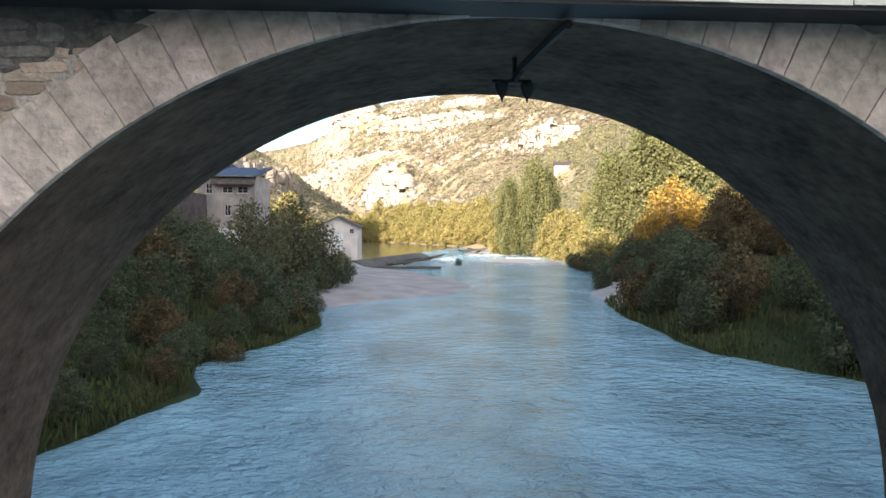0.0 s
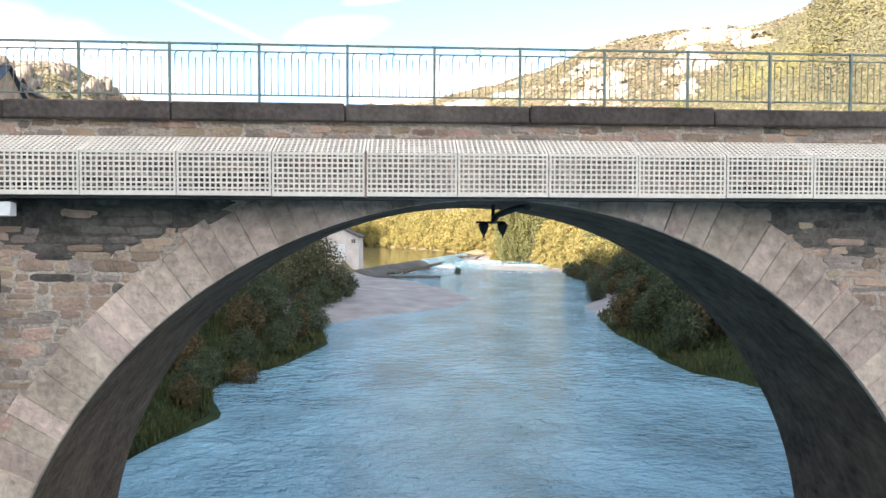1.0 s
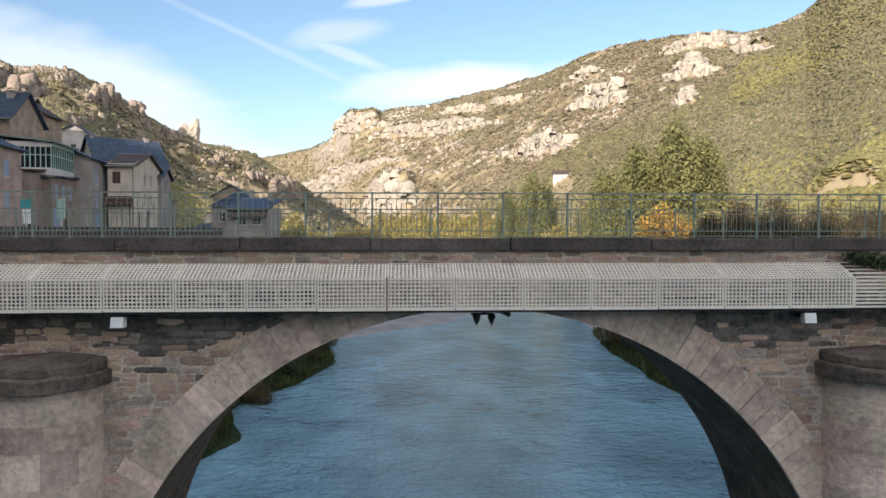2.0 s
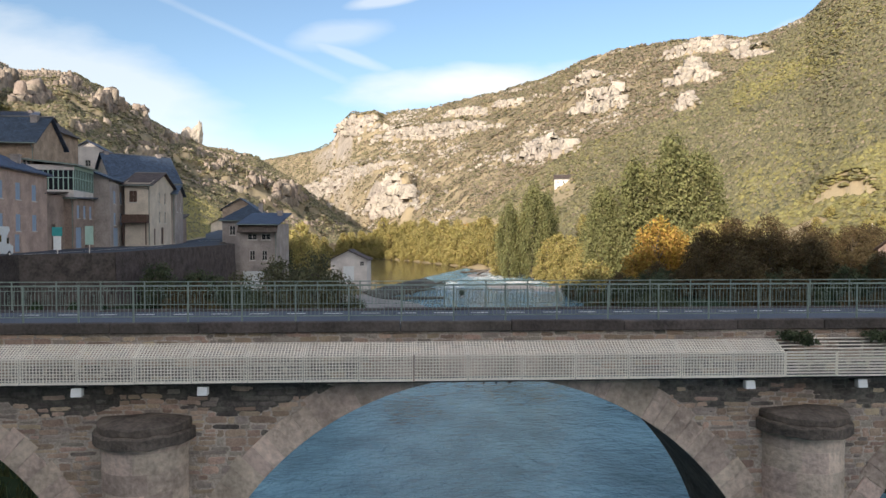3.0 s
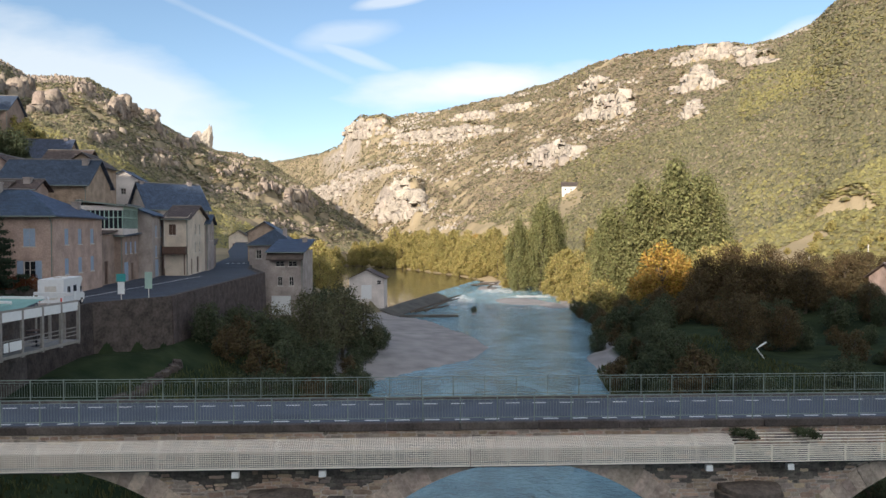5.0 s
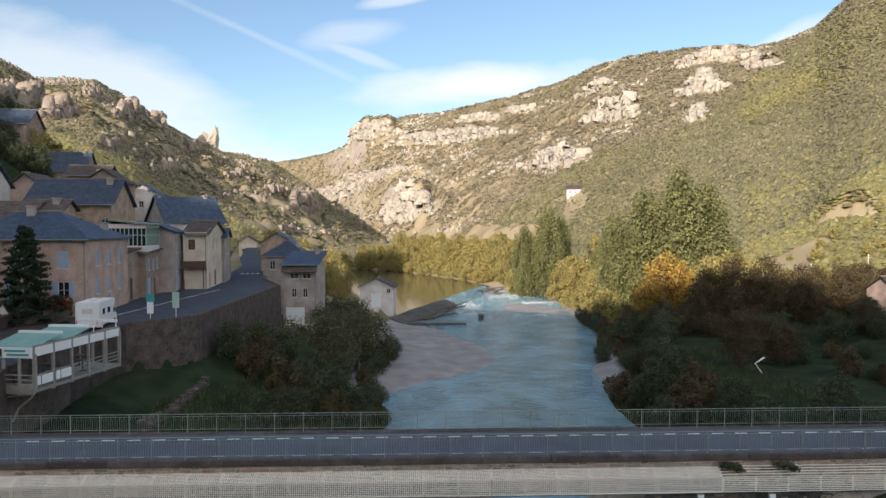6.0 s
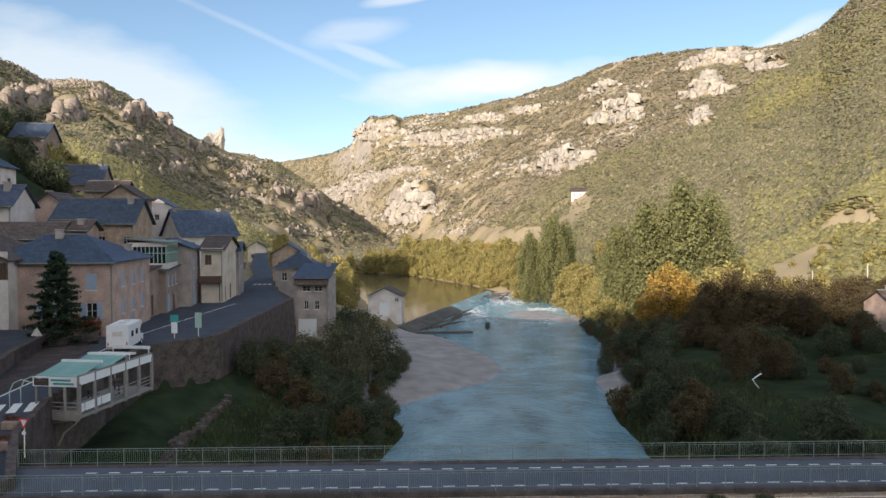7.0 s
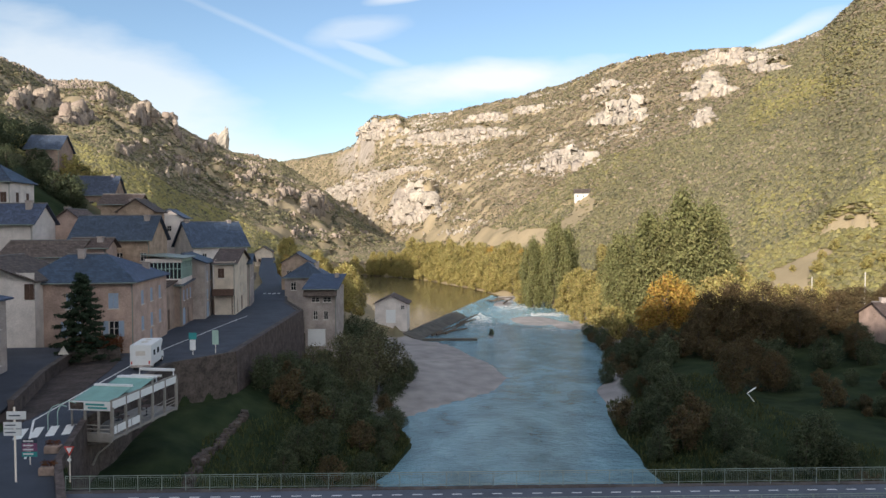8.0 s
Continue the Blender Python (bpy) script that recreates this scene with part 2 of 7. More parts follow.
def water_mat(name="river_water", body=(0.185, 0.325, 0.39), waves=((0.2, 0.7, 0.6), (0.7, 0.55, 0.8), (1.8, 0.42, 1.0), (4.5, 0.16, 1.0))):
    """Clear shallow river: a smooth dielectric over a blue-green body, ruffled at three scales."""
    m = bpy.data.materials.new(name)
    m.use_nodes = True
    nt = m.node_tree
    b = nt.nodes["Principled BSDF"]
    N, Lk = nt.nodes.new, nt.links.new
    b.inputs["Roughness"].default_value = 0.09
    b.inputs["IOR"].default_value = 1.33
    b.inputs["Specular IOR Level"].default_value = 0.6
    geo = N("ShaderNodeNewGeometry")
    mp = N("ShaderNodeMapping")
    mp.inputs["Scale"].default_value = (0.75, 1.0, 1.0)
    Lk(geo.outputs["Position"], mp.inputs["Vector"])
    last = None
    for sc, dist, st in waves:
        n = N("ShaderNodeTexNoise")
        n.inputs["Scale"].default_value, n.inputs["Detail"].default_value = sc, 3
        n.inputs["Distortion"].default_value = 0.6
        Lk(mp.outputs[0], n.inputs["Vector"])
        bp = N("ShaderNodeBump")
        bp.inputs["Strength"].default_value, bp.inputs["Distance"].default_value = st, dist
        Lk(n.outputs["Fac"], bp.inputs["Height"])
        if last:
            Lk(last.outputs[0], bp.inputs["Normal"])
        last = bp
    Lk(last.outputs[0], b.inputs["Normal"])
    # shallows over pale gravel and deeper green-blue runs, drawn out along the current
    flow = N("ShaderNodeMapping")
    flow.inputs["Scale"].default_value = (0.22, 0.16, 1.0)
    Lk(geo.outputs["Position"], flow.inputs["Vector"])
    deep = N("ShaderNodeTexNoise")
    deep.inputs["Scale"].default_value, deep.inputs["Detail"].default_value, deep.inputs["Distortion"].default_value = 0.9, 6, 0.4
    Lk(flow.outputs[0], deep.inputs["Vector"])
    ramp = N("ShaderNodeValToRGB")
    ramp.color_ramp.elements[0].position, ramp.color_ramp.elements[1].position = 0.30, 0.72
    ramp.color_ramp.elements[0].color = (*[c * 0.70 for c in body], 1)
    ramp.color_ramp.elements[1].color = (*[c * 1.35 for c in body], 1)
    Lk(deep.outputs["Fac"], ramp.inputs[0])
    Lk(ramp.outputs[0], b.inputs["Base Color"])
    return m


def lay_courses(m, rows):
    """Rows of slates: thin dark joints and a slight step from course to course, by height."""
    nt = m.node_tree
    b = nt.nodes["Principled BSDF"]
    geo, br = nt.nodes.new("ShaderNodeNewGeometry"), nt.nodes.new("ShaderNodeTexBrick")
    sp, cb, ad = nt.nodes.new("ShaderNodeSeparateXYZ"), nt.nodes.new("ShaderNodeCombineXYZ"), nt.nodes.new("ShaderNodeMath")
    nt.links.new(geo.outputs["Position"], sp.inputs[0])
    nt.links.new(sp.outputs["X"], ad.inputs[0])
    nt.links.new(sp.outputs["Y"], ad.inputs[1])
    nt.links.new(ad.outputs[0], cb.inputs[0])
    nt.links.new(sp.outputs["Z"], cb.inputs[1])
    nt.links.new(cb.outputs[0], br.inputs["Vector"])
    br.inputs["Scale"].default_value, br.inputs["Row Height"].default_value, br.inputs["Brick Width"].default_value = 1.0, rows, rows * 1.6
    br.inputs["Mortar Size"].default_value = 0.012
    br.inputs["Color1"].default_value, br.inputs["Color2"].default_value, br.inputs["Mortar"].default_value = (.72, .72, .72, 1), (1.25, 1.25, 1.25, 1), (.4, .4, .4, 1)
    mx = nt.nodes.new("ShaderNodeMix")
    mx.data_type, mx.blend_type = "RGBA", "MULTIPLY"
    mx.inputs[0].default_value = 1.0
    nt.links.new(b.inputs["Base Color"].links[0].from_socket, mx.inputs[6])
    nt.links.new(br.outputs["Color"], mx.inputs[7])
    nt.links.new(mx.outputs[2], b.inputs["Base Color"])


lay_courses(M["slate"], 0.16)
lay_courses(M["slate_brown"], 0.2)
M["glass"], M["water"] = glass_mat(), water_mat()
M["pool"] = water_mat("pool_water", (0.10, 0.085, 0.045), ((0.3, 0.05, 0.4), (1.4, 0.02, 0.4)))


def ground_mat():
    """Grass and scrub on the flats, pale limestone where the ground is steep, gravel by the water."""
    m = bpy.data.materials.new("valley_ground")
    m.use_nodes = True
    nt = m.node_tree
    b = nt.nodes["Principled BSDF"]
    N, Lk = nt.nodes.new, nt.links.new
    b.inputs["Roughness"].default_value = 0.95
    b.inputs["Specular IOR Level"].default_value = 0.1
    geo = N("ShaderNodeNewGeometry")
    sep = N("ShaderNodeSeparateXYZ")
    Lk(geo.outputs["Normal"], sep.inputs[0])
    pos = N("ShaderNodeSeparateXYZ")
    Lk(geo.outputs["Position"], pos.inputs[0])

    def noise_ramp(scale, a, c, p0=0.35, p1=0.65, det=6):
        n = N("ShaderNodeTexNoise")
        n.inputs["Scale"].default_value, n.inputs["Detail"].default_value = scale, det
        Lk(geo.outputs["Position"], n.inputs["Vector"])
        r = N("ShaderNodeValToRGB")
        r.color_ramp.elements[0].position, r.color_ramp.elements[1].position = p0, p1
        r.color_ramp.elements[0].color, r.color_ramp.elements[1].color = (*a, 1), (*c, 1)
        Lk(n.outputs["Fac"], r.inputs[0])
        return r.outputs[0], n.outputs["Fac"]

    def mixc(f, a, c):
        mx = N("ShaderNodeMix")
        mx.data_type = "RGBA"
        Lk(f, mx.inputs[0])
        Lk(a, mx.inputs[6])
        Lk(c, mx.inputs[7])
        return mx.outputs[2]

    def rng(v, a, c):
        r = N("ShaderNodeMapRange")
        r.inputs["From Min"].default_value, r.inputs["From Max"].default_value = a, c
        Lk(v, r.inputs["Value"])
        return r.outputs[0]

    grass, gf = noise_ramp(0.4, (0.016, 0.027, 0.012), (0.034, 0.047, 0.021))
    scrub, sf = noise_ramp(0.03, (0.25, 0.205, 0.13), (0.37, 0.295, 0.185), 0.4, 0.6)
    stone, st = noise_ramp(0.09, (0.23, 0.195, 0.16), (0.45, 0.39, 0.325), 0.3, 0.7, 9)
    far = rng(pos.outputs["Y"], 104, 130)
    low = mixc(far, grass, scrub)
    sn = N("ShaderNodeMath")
    sn.operation = "MULTIPLY"
    Lk(rng(sep.outputs["Z"], 0.58, 0.42), sn.inputs[0])
    Lk(rng(pos.outputs["Y"], 125, 150), sn.inputs[1])
    brown, bf = noise_ramp(0.07, (0.17, 0.14, 0.115), (0.38, 0.31, 0.25), 0.3, 0.7, 9)
    stone = mixc(rng(pos.outputs["X"], -150, -240), stone, brown)
    col = mixc(sn.outputs[0], low, stone)
    peb, pf = noise_ramp(0.35, (0.235, 0.22, 0.215), (0.38, 0.355, 0.34), 0.3, 0.75, 9)
    low_z, reach = rng(pos.outputs["Z"], 1.15, 0.85), rng(pos.outputs["Y"], 57, 62)
    wn = N("ShaderNodeMath")
    wn.operation = "MULTIPLY"
    Lk(low_z, wn.inputs[0])
    Lk(reach, wn.inputs[1])
    wet = wn.outputs[0]
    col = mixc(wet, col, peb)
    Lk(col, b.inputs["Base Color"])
    bp = N("ShaderNodeBump")
    bp.inputs["Strength"].default_value, bp.inputs["Distance"].default_value = 0.6, 0.5
    Lk(gf, bp.inputs["Height"])
    Lk(bp.outputs[0], b.inputs["Normal"])
    return m


M["ground"] = ground_mat()


# ---- building helpers ----
def mesh_from(name, verts, faces, material):
    me = bpy.data.meshes.new(name)
    me.from_pydata([tuple(v) for v in verts], [], [tuple(f) for f in faces])
    me.materials.append(material)
    return me


def part(name, bm, material, parent=None, label=""):
    """Links a bmesh as one mesh object, under a thing or under a part."""
    me = bpy.data.meshes.new(name)
    bm.to_mesh(me)
    bm.free()
    me.materials.append(material)
    ob = new(name, me)
    ob.parent = parent
    return tagged(ob, label)


def box(bm, x0, y0, z0, x1, y1, z1, bevel=0.0, m=None):
    """A box with chipped edges, added to bm."""
    r = bmesh.ops.create_cube(bm, size=1.0)
    vs = r["verts"]
    for v in vs:
        v.co = Vector(((x0 + x1) / 2 + v.co.x * (x1 - x0), (y0 + y1) / 2 + v.co.y * (y1 - y0), (z0 + z1) / 2 + v.co.z * (z1 - z0)))
    if bevel:
        es = list({e for v in vs for e in v.link_edges})
        r2 = bmesh.ops.bevel(bm, geom=es, offset=bevel, segments=1, affect="EDGES")
        vs = list({v for f in r2["faces"] for v in f.verts} | {v for v in vs if v.is_valid})
    if m:
        bmesh.ops.transform(bm, matrix=m, verts=vs)
    return vs


def boxpart(name, dims, material, parent=None, label="", bevel=0.01, m=None):
    bm = bmesh.new()
    box(bm, *dims, bevel, m)
    return part(name, bm, material, parent, label)


def tube(bm, pts, r, sides=8, r1=None):
    """A round bar through the points, tapering from r to r1."""
    rings = []
    pts = [Vector(p) for p in pts]
    n = len(pts)
    for i, p in enumerate(pts):
        d = (pts[min(i + 1, n - 1)] - pts[max(i - 1, 0)]).normalized()
        q = d.to_track_quat("Z", "Y")
        rr = r + ((r1 if r1 is not None else r) - r) * i / max(1, n - 1)
        rings.append([bm.verts.new(p + q @ Vector((math.cos(a) * rr, math.sin(a) * rr, 0))) for a in [2 * math.pi * k / sides for k in range(sides)]])
    for a, b in zip(rings, rings[1:]):
        for k in range(sides):
            bm.faces.new((a[k], a[(k + 1) % sides], b[(k + 1) % sides], b[k]))
    bm.faces.new(rings[0][::-1])
    bm.faces.new(rings[-1])


def empty(name, m=None):
    e = new(name)
    e.empty_display_size = 0.3
    if m is not None:
        e.matrix_basis = m
    return e


def prism(bm, poly, h0, h1, axis="z"):
    """A polygon given by (a, b) pairs, extruded from h0 to h1 along an axis."""
    def at(a, b, h):
        return {"z": (a, b, h), "y": (a, h, b), "x": (h, a, b)}[axis]
    lo = [bm.verts.new(at(a, b, h0)) for a, b in poly]
    hi = [bm.verts.new(at(a, b, h1)) for a, b in poly]
    n = len(poly)
    fs = [bm.faces.new(lo[::-1]), bm.faces.new(hi)]
    fs += [bm.faces.new((lo[i], lo[(i + 1) % n], hi[(i + 1) % n], hi[i])) for i in range(n)]
    bmesh.ops.recalc_face_normals(bm, faces=fs)
    return fs


# ---- the valley: one sheet of ground ----
PX, PY = -4.0, -24.0            # the pole of the ground's grid


def lattice(ix, iy, seed):
    h = np.sin(ix * 127.1 + iy * 311.7 + seed * 74.7) * 43758.5453
    return h - np.floor(h)


def vnoise(x, y, seed=0):
    ix, iy = np.floor(x), np.floor(y)
    fx, fy = x - ix, y - iy
    fx, fy = fx * fx * (3 - 2 * fx), fy * fy * (3 - 2 * fy)
    a, b = lattice(ix, iy, seed), lattice(ix + 1, iy, seed)
    c, d = lattice(ix, iy + 1, seed), lattice(ix + 1, iy + 1, seed)
    return (a + (b - a) * fx) * (1 - fy) + (c + (d - c) * fx) * fy


def fbm(x, y, seed=0, octaves=4):
    s, amp, tot = 0, 1.0, 0
    for k in range(octaves):
        s = s + amp * (vnoise(x * 2 ** k, y * 2 ** k, seed + k) - 0.5)
        tot += amp
        amp *= 0.5
    return s / tot * 2


# crest lines seen from the pole: bearing (tangent), distance ahead, height per metre of distance
RIGHT_CREST = np.array([(-0.30, 2000, .085), (-0.21, 1900, .095), (-.135, 1500, .108), (-.105, 1280, .120), (-.085, 1180, .137), (-.073, 1140, .148), (-.028, 1120, .159),
                        (.039, 1050, .167), (.122, 950, .186), (.205, 850, .209), (.263, 750, .233), (.297, 700, .243), (.38, 600, .255), (.488, 530, .258),
                        (.538, 510, .268), (.588, 490, .288), (.637, 470, .334), (.70, 450, .37), (1.1, 420, .40), (3.0, 300, .30)])
RIGHT_FOOT = np.array([(-.30, 1300), (-.2, 1100), (-.05, 700), (.1, 420), (.2, 320), (.35, 230), (.5, 175), (.7, 140), (1.1, 120), (3.0, 60)])
LEFT_CREST = np.array([(-3.0, 300, .35), (-1.2, 520, .34), (-.70, 660, .28), (-.626, 700, .248), (-.576, 800, .228), (-.543, 900, .210), (-.46, 950, .209), (-.402, 1000, .176),
                       (-.352, 1020, .143), (-.31, 1040, .121), (-.285, 1040, .110), (-.21, 950, .093), (-.161, 800, .060), (-.094, 700, .004), (-.044, 650, -.03)])
SHORE_L = np.array([(-200, -12), (10, -12.5), (20, -11.5), (29, -9), (35, -10.5), (42, -7.5), (50, -6), (60, -7.5), (65, -1.8), (73, 5), (82, 8.6), (90, 7.5), (104, 3), (114, 0), (121, -9), (135, -14),
                    (200, -26), (300, -54), (312, -60), (700, -60)])
SHORE_R = np.array([(-200, 24), (10, 23), (31, 21), (37, 17.5), (52, 17), (74, 20.8), (94, 29), (126, 31), (154, 33), (185, 33), (196, 20), (215, 15), (260, -3), (287, -23), (300, -42), (312, -75), (700, -75)])


WEIR = ((-9.0, 118.0), (17.0, 196.0), (40.0, 205.0))      # the weir's crest, from the boathouse to the far bank


def pool_side(x, y):
    """1 above the weir, 0 below it."""
    wx = np.interp(y, [90, 118, 196, 205], [-60, -9, 17, 60])
    return np.clip((wx - x) / 1.5, 0, 1) * np.clip((y - 112) / 6, 0, 1)


def slope_right(u, D):
    """The right-hand mountain's plain slope: height, and how far up the slope (0 foot, 1 crest)."""
    dc, e = np.interp(u, RIGHT_CREST[:, 0], RIGHT_CREST[:, 1]), np.interp(u, RIGHT_CREST[:, 0], RIGHT_CREST[:, 2])
    df = np.interp(u, RIGHT_FOOT[:, 0], RIGHT_FOOT[:, 1])
    s = np.clip((D - df) / (dc - df), 0, 1.6)
    return -3 + (27 + e * dc) * np.where(s < 1, s ** 1.12, 1 - (s - 1) * 0.6), s


def slope_left(u, D):
    dc, e = np.interp(u, LEFT_CREST[:, 0], LEFT_CREST[:, 1]), np.interp(u, LEFT_CREST[:, 0], LEFT_CREST[:, 2])
    df = np.interp(u, [-3, -.6, -.4, -.25, -.1, 0], [30, 70, 95, 190, 420, 600])
    s = np.clip((D - df) / (dc - df), 0, 1.8)
    return -3 + (27 + e * dc) * np.where(s < 1, s ** 1.05, 1 - (s - 1) * 0.8), s


# limestone bluffs: bearing, height per metre of distance at the foot, half width in bearing, face per metre of distance
BLUFFS_R = ((-.070, .128, .030, .026), (.035, .122, .065, .020), (-.065, .062, .05, .014), (-.125, .040, .03, .018), (-.015, .010, .028, .046), (.205, .080, .035, .026),
            (.290, .150, .025, .036), (.265, .190, .02, .02), (.435, .232, .055, .020), (.420, .188, .024, .028), (.412, .146, .015, .022), (.505, .225, .025, .016), (.09, .150, .03, .014), (.15, .165, .02, .012), (.635, -.012, .05, .034))
BLUFFS_L = ((-.545, .165, .012, .034), (-.505, .140, .018, .034), (-.46, .175, .02, .018), (-.41, .145, .02, .03), (-.365, .150, .012, .015), (-.16, .015, .022, .035), (-.325, .105, .014, .016), (-.58, .17, .015, .03), (-.20, .03, .02, .02), (-.26, .06, .02, .014), (-.43, .10, .02, .018), (-.35, .07, .02, .014))


def place_bluffs(rows, slope):
    """The distance at which each bluff's foot meets the plain slope."""
    out = []
    for u0, e0, wu, eh in rows:
        D = np.arange(120.0, 1600.0, 4.0)
        z, s = slope(np.full_like(D, u0), D)
        k = np.argmax((z >= 24 + e0 * D) & (s > 0))
        us = np.linspace(u0 - 1.8 * wu, u0 + 1.8 * wu, 9)
        ds = []
        for v in us:
            zv, sv = slope(np.full_like(D, v), D)
            ds.append(float(D[np.argmax((zv >= 24 + (e0 + 0.12 * (v - u0)) * D) & (sv > 0))]) or float(D[k]))
        ds = np.clip(ds, 0.7 * D[k], 1.4 * D[k])
        out.append((u0, (us, ds), wu, eh * float(D[k])))
    return out


BLUFFS_R, BLUFFS_L = place_bluffs(BLUFFS_R, slope_right), place_bluffs(BLUFFS_L, slope_left)


def bluffs(rows, u, D, x, y):
    z = np.zeros_like(D)
    jag = fbm(x / 24, y / 24, 51, 4)
    for u0, d0, wu, h in rows:
        w = np.clip((1.25 - np.abs(u - u0) / wu + 0.5 * jag) * 1.6, 0, 1)
        t = D - np.interp(u, *d0) - 9 * jag
        rise = np.clip(t / (h * 0.16 + 1), 0, 1) * 0.55 + np.clip((t - h * 0.45) / (h * 0.14 + 1), 0, 1) * 0.45
        z += h * w * rise * np.exp(-np.clip(t, 0, None) / (h * 2.4))
    return z


def ground_z(x, y):
    x, y = np.asarray(x, float), np.asarray(y, float)
    dx, D = x - PX, np.maximum(y - PY, 1.0)
    u = np.clip(dx / D, -4, 4)
    rough = fbm(x / 90, y / 90, 3, 5)
    crag = np.abs(fbm(x / 22, y / 22, 42, 3))
    # right-hand mountain and the gorge's head
    zr, s = slope_right(u, D)
    far = np.clip((D - 330) / 300, 0, 1)
    zr = zr + rough * np.clip(s, 0, 1) * 13 * np.clip(1.05 - s, 0.1, 1) + crag * 14 * far * np.clip(1.1 - s, 0.2, 1) + bluffs(BLUFFS_R, u, D, x, y)
    # left-hand ridge
    zl, s = slope_left(u, D)
    zl = zl + rough * 12 * np.clip(s, 0, 1) * np.clip(1.05 - s, 0.15, 1) + crag * 26 * np.clip((D - 330) / 200, 0, 1) * np.clip(1.1 - s, 0.2, 1) + bluffs(BLUFFS_L, u, D, x, y)
    zl = np.where(u < 0, zl, -5)
    # the hill behind the camera, whose shadow lies on the village
    n, m = 0.57 * x + 0.82 * y, -0.82 * x + 0.57 * y
    zo = np.interp(m, [-120, -50, 20, 60, 106, 118, 132, 180, 230, 300], [70, 94, 98, 95, 93, 98, 135, 138, 115, 110]) - 0.95 * np.abs(n + 153) + rough * 4 + 5 * vnoise(x / 40, y / 40, 8)
    zo = np.where(n < 0, zo, -5)
    # valley floor and river bed
    sl, sr = np.interp(y, SHORE_L[:, 0], SHORE_L[:, 1]), np.interp(y, SHORE_R[:, 0], SHORE_R[:, 1])
    wob = fbm(x / 6, y / 6, 2, 3) * 0.9
    d = np.maximum(sl - x + wob, x - sr + wob)
    bar = ((y > 60) & (y < 118) & (x < 12)) | ((y > 100) & (y < 200) & (x > 15))
    pool = pool_side(x, y) * 1.25
    fl = np.where(d < 0, np.maximum(-2.0, d * 0.5), np.where(bar, 0.055 * d + 0.05, 0.32 * d)) + pool
    for bx, by, rx, ry in ((23, 146, 6, 9), (17, 186, 6, 8), (9.9, 122, 1.6, 1.6), (29, 138, 3, 7)):
        fl = np.maximum(fl, 0.32 - 0.34 * np.hypot((x - bx) / rx, (y - by) / ry) ** 2 + 0.08 * wob)
    garden = np.clip((76 - y) / 12, 0, 1) * np.clip((-13 - x) / 8, 0, 1)
    fl = fl + garden * np.clip(-13 - x, 0, 12) * 0.12
    cap = np.where(x < 0, 4.4 + 2.2 * garden + fbm(x / 9, y / 9, 6, 3) * 0.6, 4.0 + np.clip((x - 45) / 40, 0, 1) * 5 + fbm(x / 9, y / 9, 6, 3) * 0.8)
    fl = np.minimum(fl, cap + np.clip((y - 120) / 80, 0, 1) * 3)
    # the street's terrace on the left bank
    edge = np.interp(y, [-40, 8, 22, 31, 41, 46.5, 82, 96, 130, 200], [-24, -21, -27.4, -28.6, -28.8, -24.5, -24.0, -29.5, -36, -60])
    up = np.clip((edge - x) / 0.5, 0, 1)
    fl = fl + up * (10.2 - fl) + np.clip((edge - 9 - x) / 10, 0, 1) * 1.0 + np.clip(edge - np.interp(y, [80, 92], [26, 14]) - x, 0, 40) * np.interp(y, [50, 90, 130, 200], [0.5, 0.7, 0.7, 0.2])
    # the right bank's road terrace
    upr = np.clip((x - 34) / 3, 0, 1) * np.clip((16 - y) / 4, 0, 1)
    fl = fl + upr * (10.2 - fl)
    z = np.maximum(np.maximum(fl, np.where(D > 60, zr, -5)), np.maximum(np.where(D > 30, zl, -5), zo))
    inriver = (d < 0) & (y < 420)
    return np.where(inriver, np.minimum(fl, 0.9 + pool), z)


def build_ground():
    th = np.radians(np.concatenate([np.arange(-180, -42, 1.5), np.arange(-42, 42, 0.16), np.arange(42, 180, 1.5)]))
    r = 2.0 * np.exp(np.arange(0, math.log(2600 / 2.0), 0.0205))
    R, TH = np.meshgrid(r, th, indexing="ij")
    X, Y = PX + R * np.sin(TH), PY + R * np.cos(TH)
    Z = ground_z(X, Y)
    nr, nt = R.shape
    co = np.stack([X, Y, Z], -1).reshape(-1, 3)
    co = np.vstack([co, [[PX, PY, float(ground_z(PX, PY))]]])
    i = np.arange(nr - 1)[:, None] * nt
    j = np.arange(nt)[None, :]
    j2 = (j + 1) % nt
    quads = np.stack([i + j, i + j2, i + nt + j2, i + nt + j], -1).reshape(-1, 4)[:, ::-1]
    k = np.arange(nt)
    tris = np.stack([np.full(nt, nr * nt), (k + 1) % nt, k], -1)[:, ::-1]
    me = bpy.data.meshes.new("ground")
    me.vertices.add(len(co))
    me.vertices.foreach_set("co", co.ravel())
    nl = quads.size + tris.size
    me.loops.add(nl)
    me.loops.foreach_set("vertex_index", np.concatenate([quads.ravel(), tris.ravel()]).astype(np.int32))
    me.polygons.add(len(quads) + len(tris))
    me.polygons.foreach_set("loop_start", np.concatenate([np.arange(len(quads)) * 4, quads.size + np.arange(len(tris)) * 3]).astype(np.int32))
    me.update(calc_edges=True)
    me.validate()
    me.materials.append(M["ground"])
    return tagged(new("ground", me), "valley floor and rocky scrub-covered limestone mountainsides", "ground", kind="structure")


ground = build_ground()


